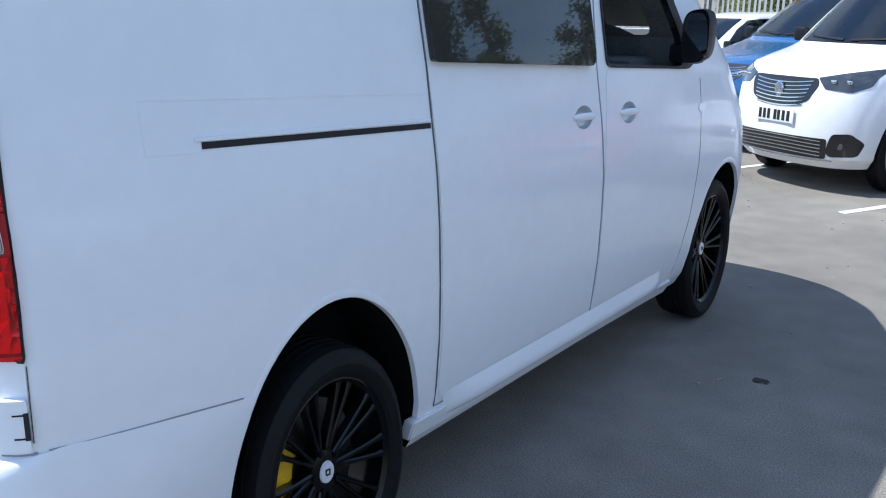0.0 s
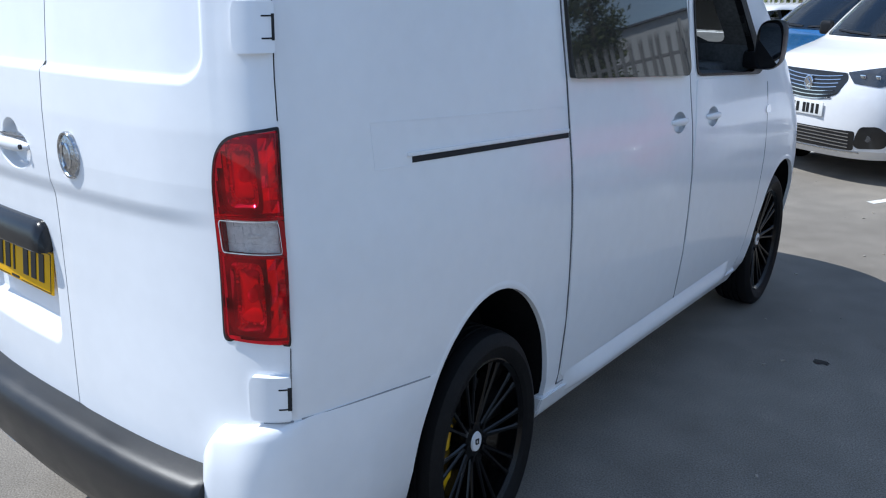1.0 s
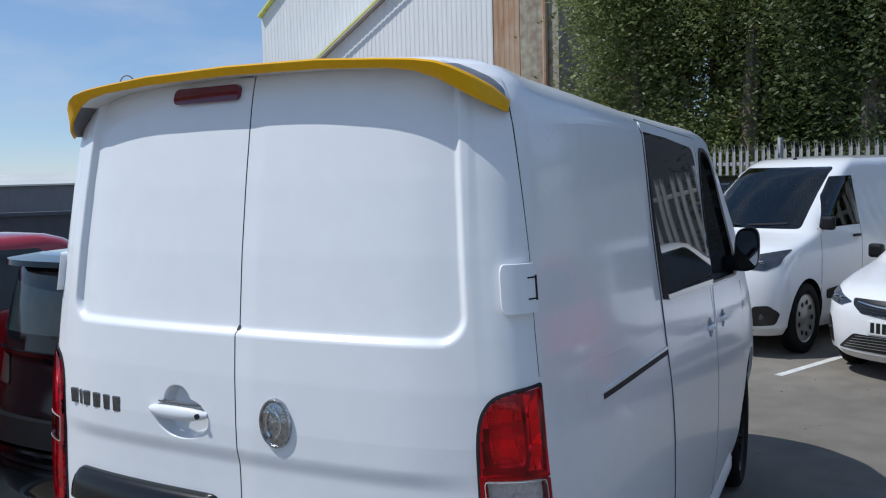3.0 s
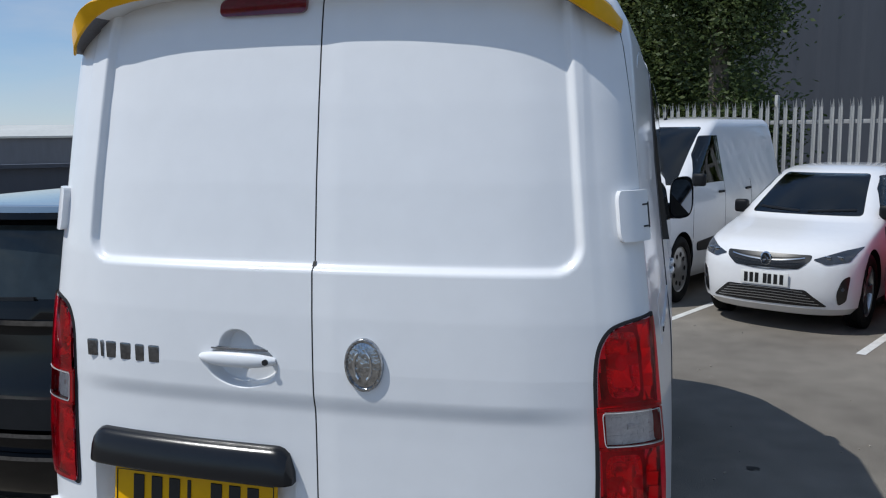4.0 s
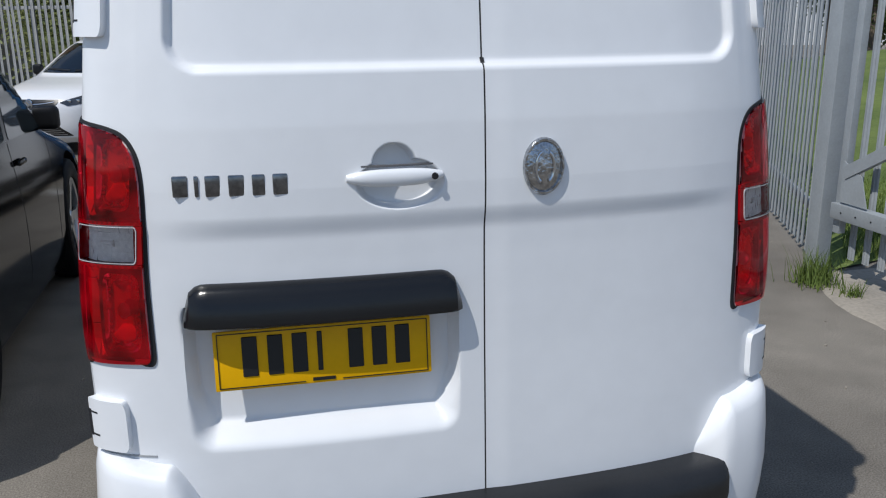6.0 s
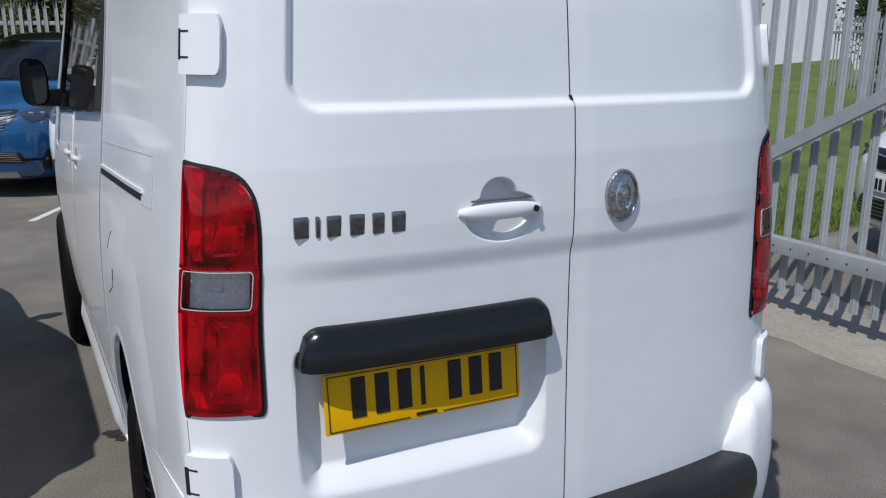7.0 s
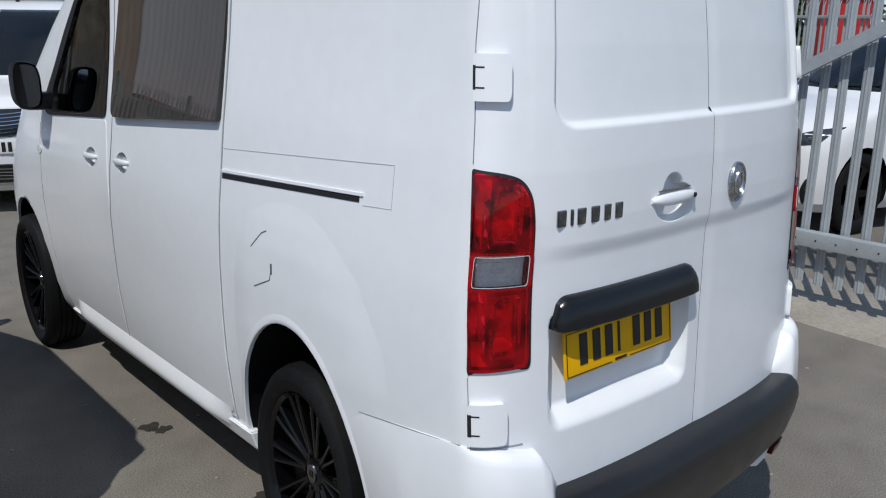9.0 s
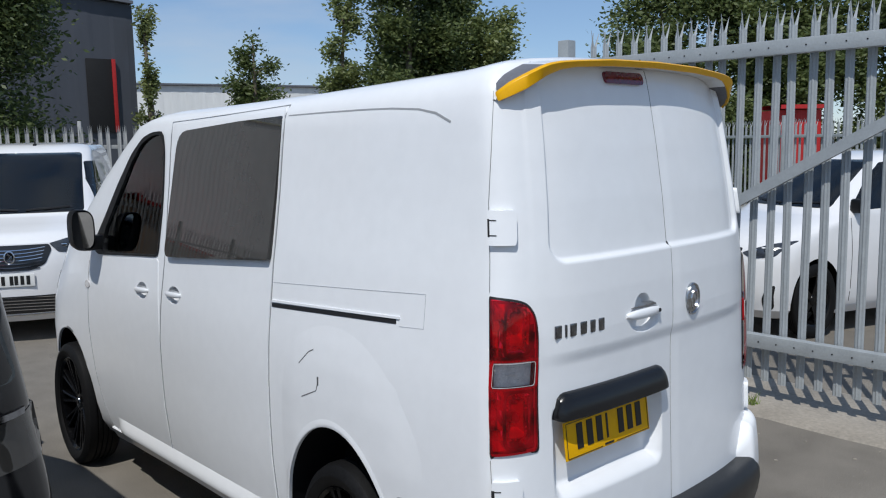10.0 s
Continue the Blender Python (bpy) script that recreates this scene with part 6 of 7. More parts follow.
car("hatchback", "white hatchback with silver wheels", heading(-3.64, 12.0, -U[0], -U[1]), M_CARWHITE, HATCH, 4.06, 0.88, (-0.80, -3.34, 0.315), *LOWC, 0.445, ROW, style="ten")
suv, suv_sh = car("suv", "glossy black four-wheel drive, parked beside the van", heading(-2.76, 6.0, 0.0, 1.0), M_CARBLACK, SUVL, 4.47, 0.925, (-0.88, -3.62, 0.36), [scaled(p, 1.10, 0.995) for p in HWIN], scaled(HSCR, 1.15, 0.995), scaled(HLAMP, 1.05, 0.995), scaled(HGR, 1.05, 0.995), scaled(HLOW, 1, 1.1), 0.56, "cars beside the van", rim_mat=M_SILVER, plate=False, chrome=True, back_view=True, roof=(1.36, M_CARROOF))
bm = bmesh.new()
rows = []
for x in arange(-0.74, 0.74, 18):
    p = suv_sh.rear(x, 1.345 * ZS, 0.0)
    rows.append([p + Vector((0, 0.16, 0.05)), p + Vector((0, -0.12, 0.035)), p + Vector((0, -0.13, 0.0)), p + Vector((0, 0.10, -0.02))])
vs = sheet(bm, rows, True)
bm.faces.new(vs[0]), bm.faces.new(vs[-1])
part("roof_spoiler", bm, M_CARBLACK, suv)
bm = bmesh.new()
strip(bm, [(x, (1.02 + 0.02 * abs(x)) * ZS) for x in arange(-0.1, 0.42, 8)], suv_sh.rear, 0.018, 0.022, 0.012)
part("rear_wiper", bm, M_BLACKP, suv)
for z, hgt, o, mt, nm in ((0.58, 0.16, 0.05, M_BLACKP, "rear_bumper"), (0.495, 0.022, 0.056, M_DCHROME, "bumper_strip"), (0.40, 0.022, 0.056, M_DCHROME, "bumper_strip"), (0.93, 0.03, 0.016, M_DCHROME, "tailgate_strip")):
    bm = bmesh.new()
    strip(bm, [(x, z * ZS) for x in arange(-0.80, 0.80, 30)], suv_sh.rear, hgt, o, 0.05)
    part(nm, bm, mt, suv)
car("hatchback", "deep red hatchback seen from its side", heading(-5.15, -0.22, 0.03, -1.0), M_CARRED2, FULL, 4.06, 0.88, (-0.80, -3.34, 0.33), HWIN, HSCR, HLAMP, HGR, HLOW, 0.47, "cars beside the van", style="ten", chrome=2)
car("estate_car", "dark saloon car further along the row", heading(-8.1, 4.6, 0.0, 1.0), M_CARBLACK, HATCH, 4.06, 0.88, (-0.80, -3.34, 0.315), *LOWC, 0.47, "cars beside the van", plate=False)
car("minicab", "white car with red roof bar behind the gate", heading(6.05, 3.15, -0.93, 0.35), M_CARWHITE, XOVER, 4.2, 0.89, (-0.83, -3.44, 0.33), [scaled(p, 1.03, 1.12) for p in HWIN], scaled(HSCR, 1.0, 1.12), scaled(HLAMP, 1.0, 1.12), scaled(HGR, 1.0, 1.12), scaled(HLOW, 1, 1.1), 0.55, "", rim_mat=M_RIM)

# ---------------------------------------------------------------- painted bay lines


def flat(name, pts, z, material, label, category, kind="structure"):
    bm = bmesh.new()
    f = bm.faces.new([bm.verts.new((x, y, z)) for x, y in pts])
    return tagged(link(name, bm, material, 0), label, category, kind=kind)


def bay(x, y, ux, uy, ln, w=0.09):
    nx, ny = -uy * w / 2, ux * w / 2
    return flat("bay_line", [(x + nx, y + ny), (x - nx, y - ny), (x - nx + ux * ln, y - ny + uy * ln), (x + nx + ux * ln, y + ny + uy * ln)], 0.004, M_LINE, "worn white painted bay line", "road marking")


for k in range(-3, 2):
    bay(0.86 + 2.15 * k * V[0], 7.75 + 2.15 * k * V[1], U[0], U[1], 4.8)
for x in (-3.75, -6.3):
    bay(x, 1.0, 0.0, 1.0, 4.6)

# ---------------------------------------------------------------- palisade fence and gate


def pale_mesh(h, w=0.066):
    """A pressed steel pale with a three-pointed, splayed head; stands on z = 0."""
    bm = bmesh.new()
    prof = [(-w / 2, -0.008), (-w * 0.36, 0.0), (-w * 0.16, 0.0), (0, 0.007), (w * 0.16, 0.0), (w * 0.36, 0.0), (w / 2, -0.008)]
    rows = [[(x, y, z) for x, y in prof] for z in (0, h * 0.5, h - 0.16)]
    vs = sheet(bm, rows)
    top = vs[-1]
    tips = [bm.verts.new((-w * 0.48, -0.05, h - 0.02)), bm.verts.new((0, 0.03, h)), bm.verts.new((w * 0.48, -0.05, h - 0.02))]
    for (i, j), tp in zip(((0, 2), (2, 4), (4, 6)), tips):
        for k in range(i, j):
            bm.faces.new((top[k], top[k + 1], tp))
    bm.normal_update()
    bmesh.ops.solidify(bm, geom=bm.faces[:], thickness=0.004)
    me = bpy.data.meshes.new("pale")
    bmesh.ops.recalc_face_normals(bm, faces=bm.faces)
    bm.to_mesh(me)
    bm.free()
    return me


def rail(bm, x0, x1, z, h=0.06, d=0.05):
    box(bm, ((x0 + x1) / 2, 0.045, z), (x1 - x0, d, h), 0.006)


def fence(name, p0, p1, h, material, label, rails=(0.42, 2.30), post=2.75, pitch=0.155, base=0.06, cap=0.0):
    """A palisade fence from p0 to p1 (plan); its face looks to the right-hand side of that way."""
    d = math.dist(p0, p1)
    m = Matrix.Translation((*p0, 0)) @ Matrix.Rotation(math.atan2(p1[1] - p0[1], p1[0] - p0[0]), 4, "Z")
    f = thing(name, label, "fence", m, kind="structure")
    bm = bmesh.new()
    for z in rails:
        box(bm, (d / 2, 0.045, z * h / 2.7), (d, 0.05, 0.07), 0.006)
    part("rail", bm, material, f)
    k = int(d / post)
    bm = bmesh.new()
    me = None
    for i in range(k + 1):
        pb = bmesh.new()
        box(pb, (i * post + 0.05, 0.10, (h + 0.08) / 2), (0.06, 0.10, h + 0.08), 0.006)
        part("post", pb, material, f)
    bm.free()
    me = pale_mesh(h - base)
    me.materials.append(material)
    rng = random.Random(int(d * 100))
    for i in range(int(d / pitch)):
        o = new("pale", me)
        o.parent = f
        o.matrix_local = Matrix.Translation((0.08 + i * pitch + rng.uniform(-0.006, 0.006), 0, base + rng.uniform(-0.012, 0.012))) @ Matrix.Rotation(radians(rng.uniform(-0.7, 0.7)), 4, "Y")
    return f


FA = (2.65, 14.0)
CORNER = (FA[0] + 5.5 * V[0], FA[1] + 5.5 * V[1])
fence("palisade_fence", (FA[0] - 22 * V[0], FA[1] - 22 * V[1]), CORNER, 2.72, M_GALVD, "weathered grey steel palisade fence with three-pointed pales")
fence("palisade_fence", CORNER, (3.98, 3.75), 2.72, M_GALV, "grey steel palisade fence running to the gate")
fence("palisade_fence", (11.5, -6.0), (19.0, 14.0), 2.72, M_GALV, "grey steel palisade fence beyond the gate")

# the gate leaf: stiles, rails, brace and pales
GX = 3.80
gate = thing("palisade_gate", "galvanised steel palisade gate leaf, closed, with diagonal brace", "gate")
bm = bmesh.new()
box(bm, (GX + 0.07, 3.56, 1.66), (0.13, 0.13, 3.32), 0.012)
tagged(link("gate_post", bm, M_GALV), "square galvanised gate post", "gate post")
for y in (3.33, -2.6):
    bm = bmesh.new()
    box(bm, (GX + 0.05, y, 1.72), (0.06, 0.07, 2.66), 0.006)
    part("stile", bm, M_GALV, gate)
for z in (0.565, 3.045):
    bm = bmesh.new()
    box(bm, (GX + 0.030, 0.37, z), (0.09, 6.0, 0.12), 0.008)
    rl = part("rail", bm, M_GALV, gate)
    bm = bmesh.new()
    cyl(bm, (-0.010, 0, 0), (-0.019, 0, 0), 0.007, n=6)
    first = part("bolt", bm, M_SEAM, rl)
    for i in range(38):
        o = first if i == 0 else new("bolt", first.data)
        o.parent = rl
        o.matrix_local = Matrix.Translation((GX, 3.25 - i * 0.155, z))
bm = bmesh.new()
a, b = Vector((GX + 0.02, 3.28, 0.86)), Vector((GX + 0.02, -0.60, 3.0))
d = (b - a).normalized()
n_ = Vector((0, d.z, -d.y)) * -0.045
sheet(bm, [[p - n_ - Vector((0.028, 0, 0)), p + n_ - Vector((0.028, 0, 0)), p + n_ + Vector((0.02, 0, 0)), p - n_ + Vector((0.02, 0, 0))] for p in (a, b)], True)
part("brace", bm, M_GALV, gate)
bm = bmesh.new()
bm.faces.new([bm.verts.new(p) for p in ((GX, 3.30, 0.64), (GX, 3.02, 0.64), (GX, 3.10, 0.86), (GX, 3.30, 0.95))])
bm.normal_update()
bmesh.ops.solidify(bm, geom=bm.faces[:], thickness=0.008)
part("gusset", bm, M_GALV, gate)
gp = pale_mesh(3.2, 0.068)
gp.materials.append(M_GALV)
rng = random.Random(5)
for i in range(38):
    o = new("pale", gp)
    o.parent = gate
    o.matrix_local = Matrix.Translation((GX + 0.115, 3.25 - i * 0.155, 0.19 + rng.uniform(-0.008, 0.008))) @ Matrix.Rotation(math.pi / 2, 4, "Z") @ Matrix.Rotation(radians(rng.uniform(-0.4, 0.4)), 4, "Y")

# concrete edging under the gate and rough grass behind it
bm = bmesh.new()
rng = random.Random(8)
ys = arange(-2.9, 3.5, 30)
rows = []
for y in ys:
    e = 3.50 + rng.uniform(-0.025, 0.025) + (0.25 * sstep(2.7, 3.5, y))
    rows.append([(e - 0.02, y, 0.0), (e, y, 0.014), (4.2, y, 0.016), (4.6, y, 0.016), (4.62, y, 0.0)])
sheet(bm, rows)
tagged(link("kerb", bm, M_CONC, 40), "cracked pale concrete strip under the gate", "edging", kind="structure")
bm = bmesh.new()
sheet(bm, [[(4.05, 3.55, 0.02), (8.2, 4.6, 0.02), (12, 5.5, 0.02)], [(5.0, 5.6, 0.05), (8.6, 7.5, 0.12), (14, 8.5, 0.2)], [(7.6, 11.3, 0.05), (11, 12, 0.45), (19, 13, 0.9)], [(12, 20, 0.3), (17, 20, 0.9), (28, 20, 1.5)]])
bmesh.ops.subdivide_edges(bm, edges=bm.edges[:], cuts=6, use_grid_fill=True)
tagged(link("grass_bank", bm, M_TURF, 60), "sunlit mown grass bank behind the fence", "grass", kind="structure")


def blades(bm, pts, hgt, rng, wd=0.006):
    for x, y, z in pts:
        a, h = rng.uniform(0, 6.28), hgt * rng.uniform(0.4, 1.2)
        lx, ly = rng.uniform(-0.5, 0.5) * h, rng.uniform(-0.5, 0.5) * h
        c, s = math.cos(a) * wd, math.sin(a) * wd
        v = [bm.verts.new(p) for p in ((x - c, y - s, z), (x + c, y + s, z), (x + lx * 0.5 + c * 0.6, y + ly * 0.5 + s * 0.6, z + h * 0.6), (x + lx * 0.5 - c * 0.6, y + ly * 0.5 - s * 0.6, z + h * 0.6), (x + lx, y + ly, z + h))]
        bm.faces.new((v[0], v[1], v[2], v[3])), bm.faces.new((v[3], v[2], v[4]))


rng = random.Random(3)
bm = bmesh.new()
for _ in range(14000):
    t, q = rng.random() ** 0.8, rng.random()
    x, y = 4.15 + t * 4.5 + q * 1.6, 3.6 + t * 0.9 + q * (2.0 + t * 3)
    blades(bm, [(x, y, 0.03)], 0.09, rng)
tagged(link("grass", bm, M_GRASS, 0), "sunlit green grass behind the gate", "grass", kind="stuff")
for k, (x, y, n, r) in enumerate(((3.66, 3.30, 260, 0.16), (3.72, 2.95, 70, 0.08), (3.74, 1.4, 30, 0.05))):
    bm = bmesh.new()
    blades(bm, [(x + rng.gauss(0, r * 0.5), y + rng.gauss(0, r * 0.5), 0.005) for _ in range(n)], 0.26 if k == 0 else 0.12, rng, 0.005)
    tagged(link("weed_tuft", bm, M_GRASS, 0), "green weed tuft at the foot of the gate post", "weed", group="weeds", kind="stuff")

# ---------------------------------------------------------------- buildings


def clad(bm, x0, x1, z0, z1, pitch=0.25, dep=0.05, zt=None):
    """A ribbed wall in the plane y = 0; zt(x) may give a sloping top."""
    pts, x = [], x0
    while x < x1:
        for f, d in ((0, 0), (0.45, 0), (0.55, dep), (0.9, dep)):
            pts.append((min(x1, x + f * pitch), -d))
        x += pitch
    pts.append((x1, 0))
    sheet(bm, [[(a, b, z0) for a, b in pts], [(a, b, zt(a) if zt else z1) for a, b in pts]])


def building(name, label, p0, p1, h, depth, wall_mat, roof_mat, h1=None, gable=None, pitch=0.3, z0=0.0):
    """A clad shed, its front from p0 to p1 (plan, seen with p0 on the left)."""
    d = math.dist(p0, p1)
    m = Matrix.Translation((*p0, 0)) @ Matrix.Rotation(math.atan2(p1[1] - p0[1], p1[0] - p0[0]), 4, "Z")
    b = thing(name, label, "building", m)
    zt = gable if gable else (lambda x: h + ((h1 or h) - h) * x / d)
    bm = bmesh.new()
    clad(bm, 0, d, z0, h, pitch, 0.010, zt)
    part("wall", bm, wall_mat, b, smooth=0)
    bm = bmesh.new()
    sheet(bm, [[(d, y, z0), (d, y, zt(d))] for y in (0, depth)])
    sheet(bm, [[(0, y, z0), (0, y, zt(0))] for y in (0, depth)])
    sheet(bm, [[(0, depth, z0), (0, depth, zt(0))], [(d, depth, z0), (d, depth, zt(d))]])
    part("wall", bm, wall_mat, b, smooth=0)
    bm = bmesh.new()
    xs = arange(0, d, 12)
    sheet(bm, [[(x, -0.25, zt(x) + 0.03), (x, depth, zt(x) + 0.03), (x, depth, zt(x) + 0.15), (x, -0.25, zt(x) + 0.15)] for x in xs], True)
    part("roof", bm, roof_mat, b)
    return b, zt, d


# tall white shed with rusty flank, ahead beyond the fence
b1, zt1, d1 = building("warehouse", "tall white ribbed warehouse with yellow gable trim and rusty corner", (-22.5, 30.6), (-11.15, 28.54), 7.2, 22, M_CLADW, M_ROOFC, gable=lambda x: 6.3 + 0.55 * x, pitch=0.24)
bm = bmesh.new()
sheet(bm, [[(x, -0.32, zt1(x) + o) for o in (0.04, 0.13)] for x in arange(0, d1, 12)])
bm.normal_update()
bmesh.ops.solidify(bm, geom=bm.faces[:], thickness=0.06)
part("gable_trim", bm, M_TRIMY, b1, "yellow gable trim")
b1b, zt1b, d1b = building("warehouse", "white ribbed gable of the warehouse behind", (-26.2, 33.45), (-18.0, 32.0), 8.3, 18, M_CLADW, M_TRIMY, gable=lambda x: 10.5 + 0.75 * x, pitch=0.24)
b2r, _, _ = building("warehouse_annex", "rusty brown ribbed steel wall beside the white warehouse", (-11.10, 28.53), (-9.95, 28.32), 12.5, 8, M_RUST, M_ROOFC, pitch=0.24)
b2p, _, d2p = building("warehouse_annex", "pale flaking wall with a rusty downpipe beside the warehouse", (-9.93, 28.31), (-8.3, 28.0), 12.2, 8, M_FLAKE, M_ROOFC, pitch=0.8)
bm = bmesh.new()
cyl(bm, (1.15, -0.10, 0), (1.15, -0.10, 12.0), 0.11, n=10)
part("downpipe", bm, M_RUST, b2p, "rusty brown downpipe")
# grey building behind the trees, with a dark doorway
b3, _, _ = building("office_building", "plain grey clad building behind trees with a red-edged doorway", (-3.5, 33.2), (11.55, 32.0), 9.2, 20, M_CLADG, M_CLADD, h1=8.0, pitch=1.5)
bm = bmesh.new()
box(bm, (13.65, -0.06, 4.35), (1.0, 0.10, 2.9), 0.01)
dw = part("doorway", bm, M_DARK, b3, "dark doorway")
bm = bmesh.new()
box(bm, (14.20, -0.10, 4.35), (0.14, 0.14, 2.9), 0.01)
part("door_frame", bm, M_REDP, dw, "red door frame")
building("factory", "long low white factory far behind the cars", (16, 58), (75, 40), 6.6, 20, M_CLADW, M_CLADD, pitch=1.0)
building("depot", "long low dark grey depot with pale roof", (-84, 12), (-34, 52), 2.12, 16, M_CLADD, M_ROOFC, pitch=3.0)
bm = bmesh.new()
sheet(bm, [[(x, y, z) for y, z in ((0, 2.07), (8, 3.0), (16, 2.07))] for x in (0, 64)])
o = tagged(link("depot_roof", bm, M_ROOFC), "pale shallow roof of the depot", "roof", kind="structure")
o.matrix_world = Matrix.Translation((-84.2, 12.2, 0.12)) @ Matrix.Rotation(math.atan2(40, 50), 4, "Z")
building("boundary_wall", "low dark boundary wall in front of the depot", (-46, 3.2), (-20, 24), 1.1, 0.3, M_CLADG, M_CLADG, pitch=2.0)
building("red_shed", "low brown shed with a red roof edge", (-17.6, 23.6), (-14.85, 22.95), 1.05, 5, M_RUST, M_REDP, h1=1.46, pitch=0.4)
building("lean_to", "rusty brown lean-to with a red roof edge beside the warehouse", (-15.0, 28.5), (-11.2, 27.8), 2.1, 0.6, M_RUST, M_REDP, h1=2.65, pitch=0.3)
building("container", "red freight container beyond the gate", (21.7, 9.68), (22.7, 8.78), 3.1, 1.2, M_REDP, M_REDP, pitch=0.25)

# dark storage rack in front of the depot
rack = thing("storage_rack", "dark steel storage rack standing in front of the depot", "rack", Matrix.Translation((-28.6, 9.95, 0)) @ Matrix.Rotation(math.atan2(2.6, 3.2), 4, "Z"))
for i in range(8):
    bm = bmesh.new()
    box(bm, (i * 0.75, 0, 0.95), (0.045, 0.4, 1.9), 0.01)
    part("upright", bm, M_CLADG, rack)
for z in (1.36, 1.84):
    for y in (-0.22, 0.22):
        bm = bmesh.new()
        box(bm, (2.62, y, z), (5.3, 0.05, 0.07), 0.01)
        part("beam", bm, M_CLADG, rack)
rng = random.Random(31)
for i in range(7):
    bm = bmesh.new()
    hgt = rng.uniform(0.12, 0.34)
    box(bm, (0.37 + i * 0.75, 0, 1.40 + hgt / 2), (0.6, 0.36, hgt), 0.02)
    part("stacked_load", bm, M_GREYP if i % 3 else M_CLADG, rack)

# lamp posts and mast
def lamp_post(x, y, h, hook, label):
    c = thing("street_lamp", label, "lamp post", Matrix.Translation((x, y, 0)), group="lamp posts")
    bm = bmesh.new()
    cyl(bm, (0, 0, 0), (0, 0, h), 0.06 if hook else 0.11, 0.03 if hook else 0.06, 10)
    part("pole", bm, M_GALVD, c)
    bm = bmesh.new()
    if hook:
        pts = [Vector((-0.2 + 0.2 * math.cos(a), -0.14 + 0.14 * math.cos(a), h + 0.35 * math.sin(a))) for a in arange(0, math.pi, 10)]
        for a, b in zip(pts, pts[1:]):
            cyl(bm, a, b, 0.025, n=8)
        cyl(bm, pts[-1], pts[-1] - Vector((0, 0, 0.3)), 0.03, 0.08, 10)
    else:
        cyl(bm, (0, 0, h), (-0.9, 0, h + 0.15), 0.05, n=8)
        box(bm, (-1.2, 0, h + 0.16), (0.6, 0.22, 0.12), 0.04)
    part("lamp_head", bm, M_GALVD, c)


lamp_post(-19.3, 18.1, 5.35, True, "tall hooked street lamp far off")
lamp_post(24.6, 32.0, 9.5, False, "grey lamp post among the trees")
bm = bmesh.new()
for sx, sy in ((-0.35, -0.35), (0.35, -0.35), (0.35, 0.35), (-0.35, 0.35)):
    cyl(bm, (sx, sy, 0), (sx * 0.4, sy * 0.4, 5.1), 0.06, n=5)
for z in arange(2.6, 5.0, 7):
    k = 0.35 * (1 - 0.12 * z)
    cyl(bm, (-k, -k, z), (k, -k, z + 0.3), 0.04, n=5)
mast = link("lattice_mast", bm, M_GALVD)
mast.matrix_world = Matrix.Translation((-52, 31.5, 0))
tagged(mast, "small lattice mast on the horizon", "mast")

# ---------------------------------------------------------------- trees


def tree(name, label, x, y, h, crown, n, leaf, material, seed, droop=0.35, low=0.3):
    rng = random.Random(seed)
    t = thing(name, label, "tree", Matrix.Translation((x, y, 0)), group="trees behind the fence")
    bm = bmesh.new()
    lean = Vector((rng.uniform(-0.4, 0.4), rng.uniform(-0.4, 0.4), 0))
    top = Vector((0, 0, h * 0.9)) + lean
    cyl(bm, (0, 0, 0), lean * 0.4 + Vector((0, 0, h * 0.45)), 0.024 * h, 0.016 * h, 8)
    cyl(bm, lean * 0.4 + Vector((0, 0, h * 0.45)), top, 0.016 * h, 0.004 * h, 7)
    ends = []
    for i in range(22):
        z = h * rng.uniform(low, 0.88)
        p0 = lean * (z / h) + Vector((0, 0, z))
        a = rng.uniform(0, 6.283)
        r = crown * (1 - 0.55 * abs(z / h - 0.5) * 1.6) * rng.uniform(0.55, 1.05)
        p1 = p0 + Vector((math.cos(a) * r, math.sin(a) * r, h * rng.uniform(0.02, 0.16)))
        cyl(bm, p0, p1, 0.0065 * h, 0.0015 * h, 5)
        ends += [p0.lerp(p1, q) for q in (0.35, 0.55, 0.75, 0.9, 1.0)]
    ends += [top, top + Vector((0, 0, 0.04 * h))]
    part("trunk", bm, M_BARK, t)
    v, f = [], []
    for i in range(n):
        c = rng.choice(ends)
        s = crown * 0.20
        p = c + Vector((rng.gauss(0, s), rng.gauss(0, s), rng.gauss(0, s * 0.8) - abs(rng.gauss(0, droop))))
        a, b = rng.uniform(0, 6.283), rng.uniform(-1.2, 1.2)
        e1 = Vector((math.cos(a), math.sin(a), math.sin(b) * 0.8)).normalized()
        e2 = e1.cross(Vector((rng.uniform(-1, 1), rng.uniform(-1, 1), rng.uniform(-0.3, 1)))).normalized()
        l = leaf * rng.uniform(0.6, 1.4)
        k = len(v)
        v += [p - e1 * l, p - e2 * l * 0.45, p + e1 * l, p + e2 * l * 0.45]
        f.append((k, k + 1, k + 2, k + 3))
    me = bpy.data.meshes.new("crown")
    me.from_pydata(v, [], f)
    me.materials.append(material)
    o = new("crown", me)
    o.parent = t
    return t


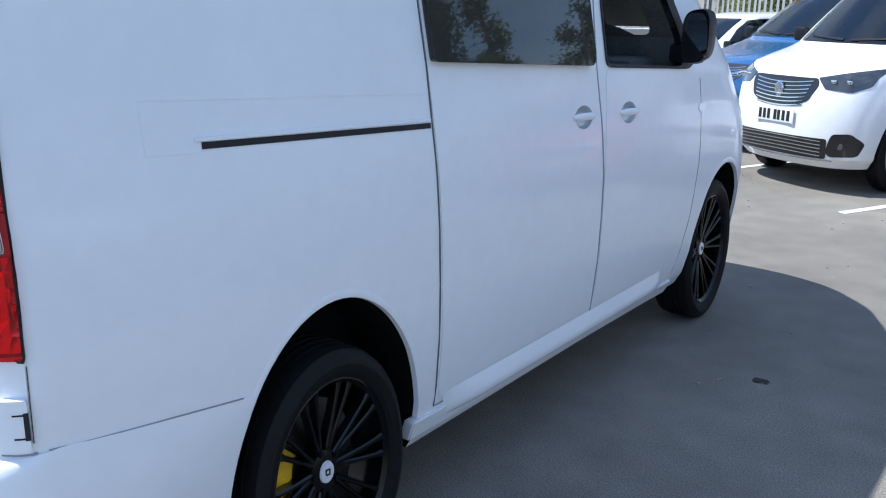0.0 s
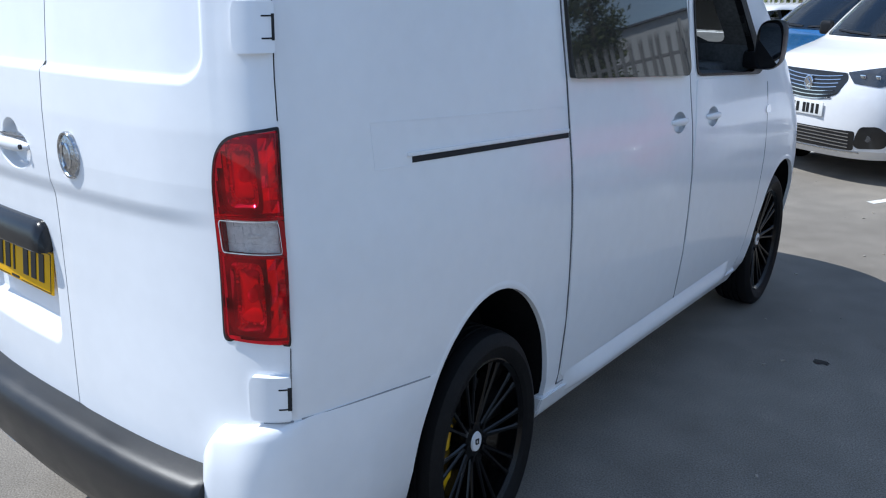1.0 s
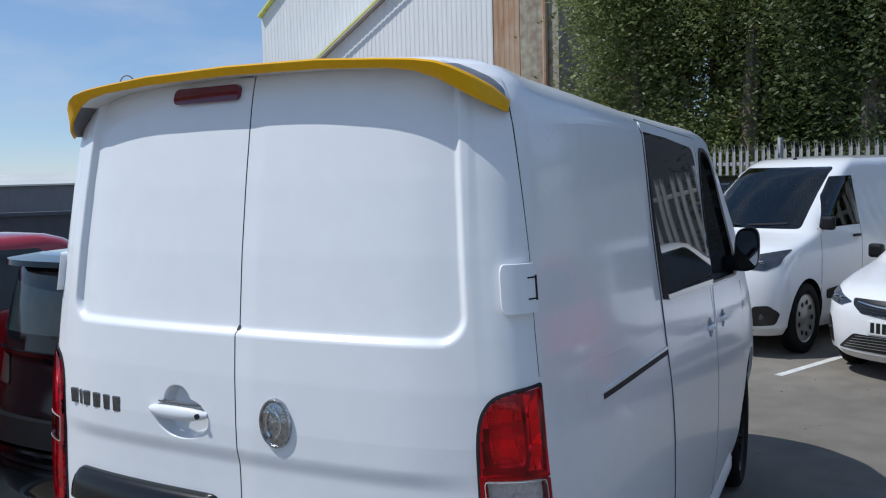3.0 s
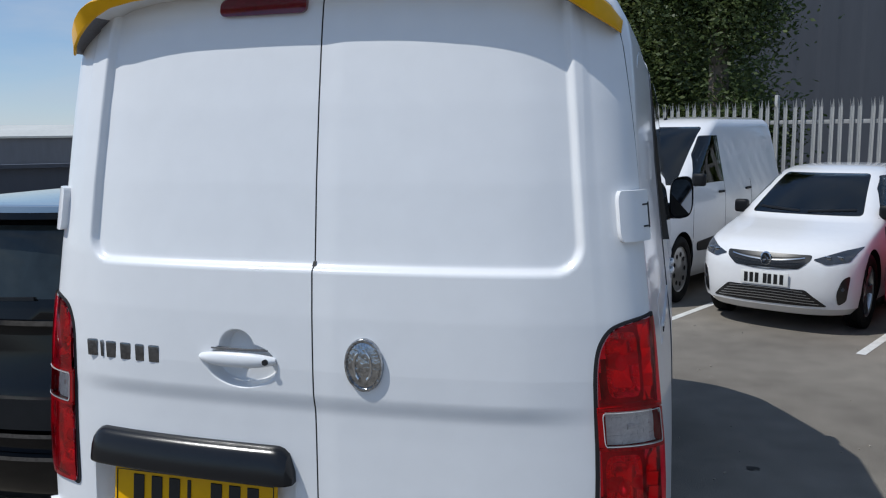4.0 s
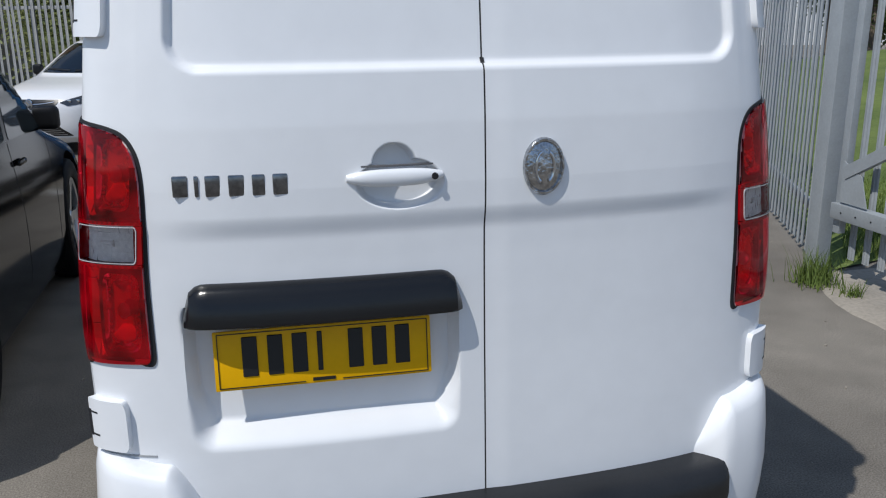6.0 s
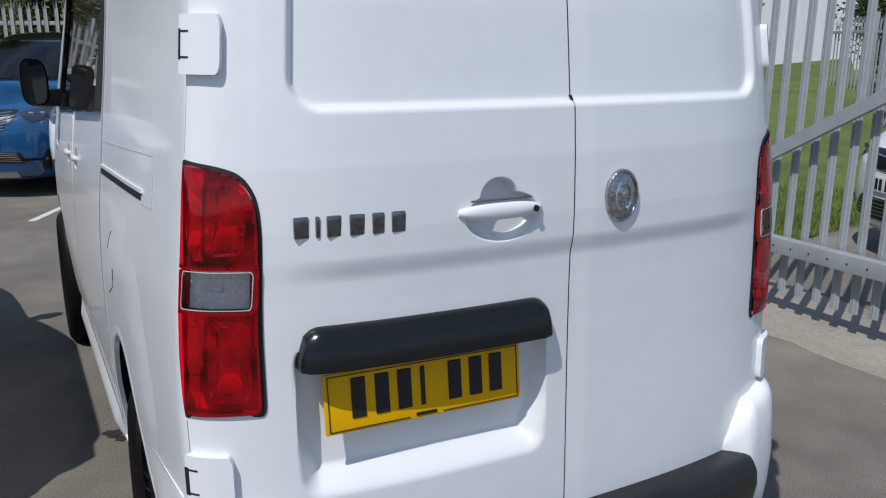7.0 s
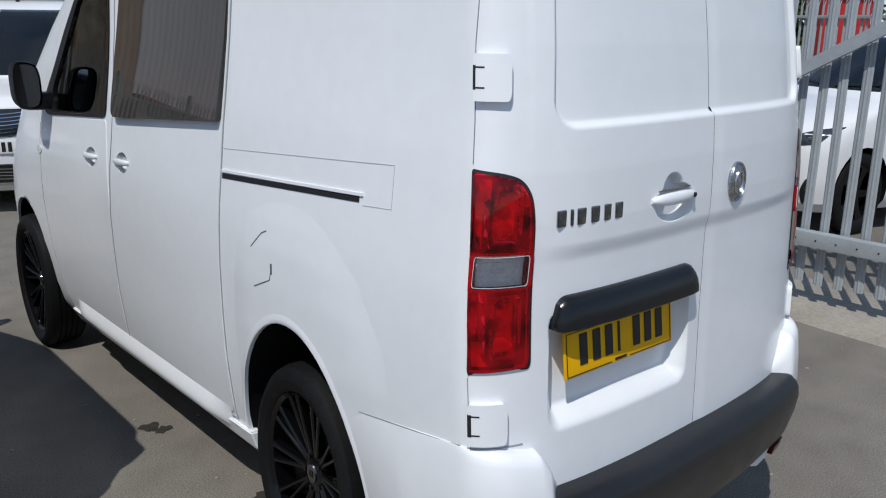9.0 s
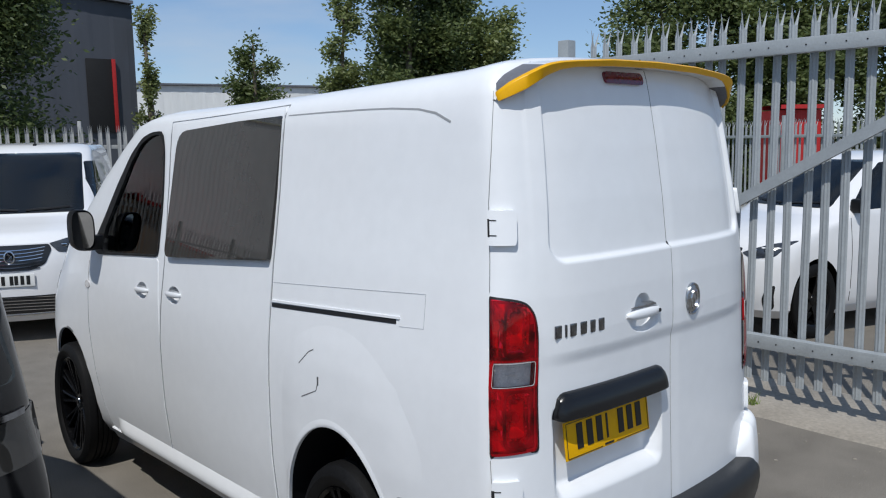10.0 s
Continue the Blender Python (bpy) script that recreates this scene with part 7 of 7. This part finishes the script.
LBL = "tall leafy tree with drooping branches behind the fence"
rng = random.Random(11)
spots = [(-5.0, 24.5, 11.5, 2.3), (-3.6, 20.6, 12.0, 2.3), (-2.0, 22.5, 12.5, 2.6), (-0.8, 19.6, 11.5, 2.3), (1.0, 20.4, 12.0, 2.3), (1.9, 16.8, 11.5, 1.75), (0.8, 24.0, 11.0, 2.0)]
for i, (x, y, h, c) in enumerate(spots):
    # first four trees take the sunlit greens, the rest the shaded ones
    tree("tree", LBL, x, y, h, c, 64000 if y < 18 else 46000, 0.062 if y < 18 else 0.070, (M_LEAFL, M_LEAF)[i % 2] if i < 4 else (M_LEAFDD if i == 5 else M_LEAFD), 20 + i, 0.9, 0.12)
for i, (x, y, h, c, n, l, low) in enumerate((
        (11.7, 30.9, 8.2, 0.55, 3500, 0.09, 0.1), (17.1, 32.0, 7.6, 1.15, 9000, 0.10, 0.2), (21.1, 31.2, 9.4, 1.1, 6500, 0.11, 0.15),
        (23.4, 28.6, 11.5, 2.2, 26000, 0.12, 0.15), (26.0, 29.2, 11.0, 2.4, 26000, 0.12, 0.15), (28.0, 27.5, 9.0, 1.6, 12000, 0.12, 0.2),
        (29.3, 18.4, 9.5, 2.2, 20000, 0.12, 0.1), (30.2, 15.0, 8.6, 2.2, 20000, 0.12, 0.05), (31.8, 13.0, 9.0, 2.2, 20000, 0.12, 0.05), (32.8, 10.6, 9.0, 2.4, 20000, 0.12, 0.05), (33.5, 6.5, 9.0, 2.6, 16000, 0.12, 0.05), (36, 23, 8.5, 3.0, 14000, 0.13, 0.1))):
    tree("tree", "leafy tree beyond the car park", x, y, h, c, n, l, M_LEAF if i in (0, 2, 5) else M_LEAFD, 60 + i, 0.3, low)

# ---------------------------------------------------------------- marks on the tarmac
rng = random.Random(17)


def blot(name, x, y, r, material, label, z=0.004, k=14):
    pts = []
    for i in range(k):
        a = 2 * math.pi * i / k
        q = r * rng.uniform(0.55, 1.2)
        pts.append((x + q * math.cos(a) * 1.3, y + q * math.sin(a)))
    return flat(name, pts, z, material, label, "stain", "")


for x, y, r in ((-0.875, 2.67, 0.05), (-0.83, 2.60, 0.04), (-0.80, 1.62, 0.035), (-0.74, 1.66, 0.045), (-0.87, 1.70, 0.02), (2.35, 2.3, 0.05), (1.5, 3.6, 0.04)):
    blot("oil_stain", x, y, r, M_STAIN, "small dark oil stain on tarmac")
bm = bmesh.new()
for _ in range(900):
    x, y = rng.uniform(-6, 9), rng.uniform(-4, 10)
    s = rng.choice((0.004, 0.005, 0.006, 0.011))
    bmesh.ops.create_cube(bm, size=1, matrix=Matrix.Translation((x, y, s * 0.3)) @ Matrix.Rotation(rng.uniform(0, 3), 4, "Z") @ Matrix.Diagonal((s * rng.uniform(0.8, 2.5), s, s * 0.7, 1)))
tagged(link("grit", bm, M_CONC, 0), "pale grit scattered on the tarmac", "grit", kind="stuff")
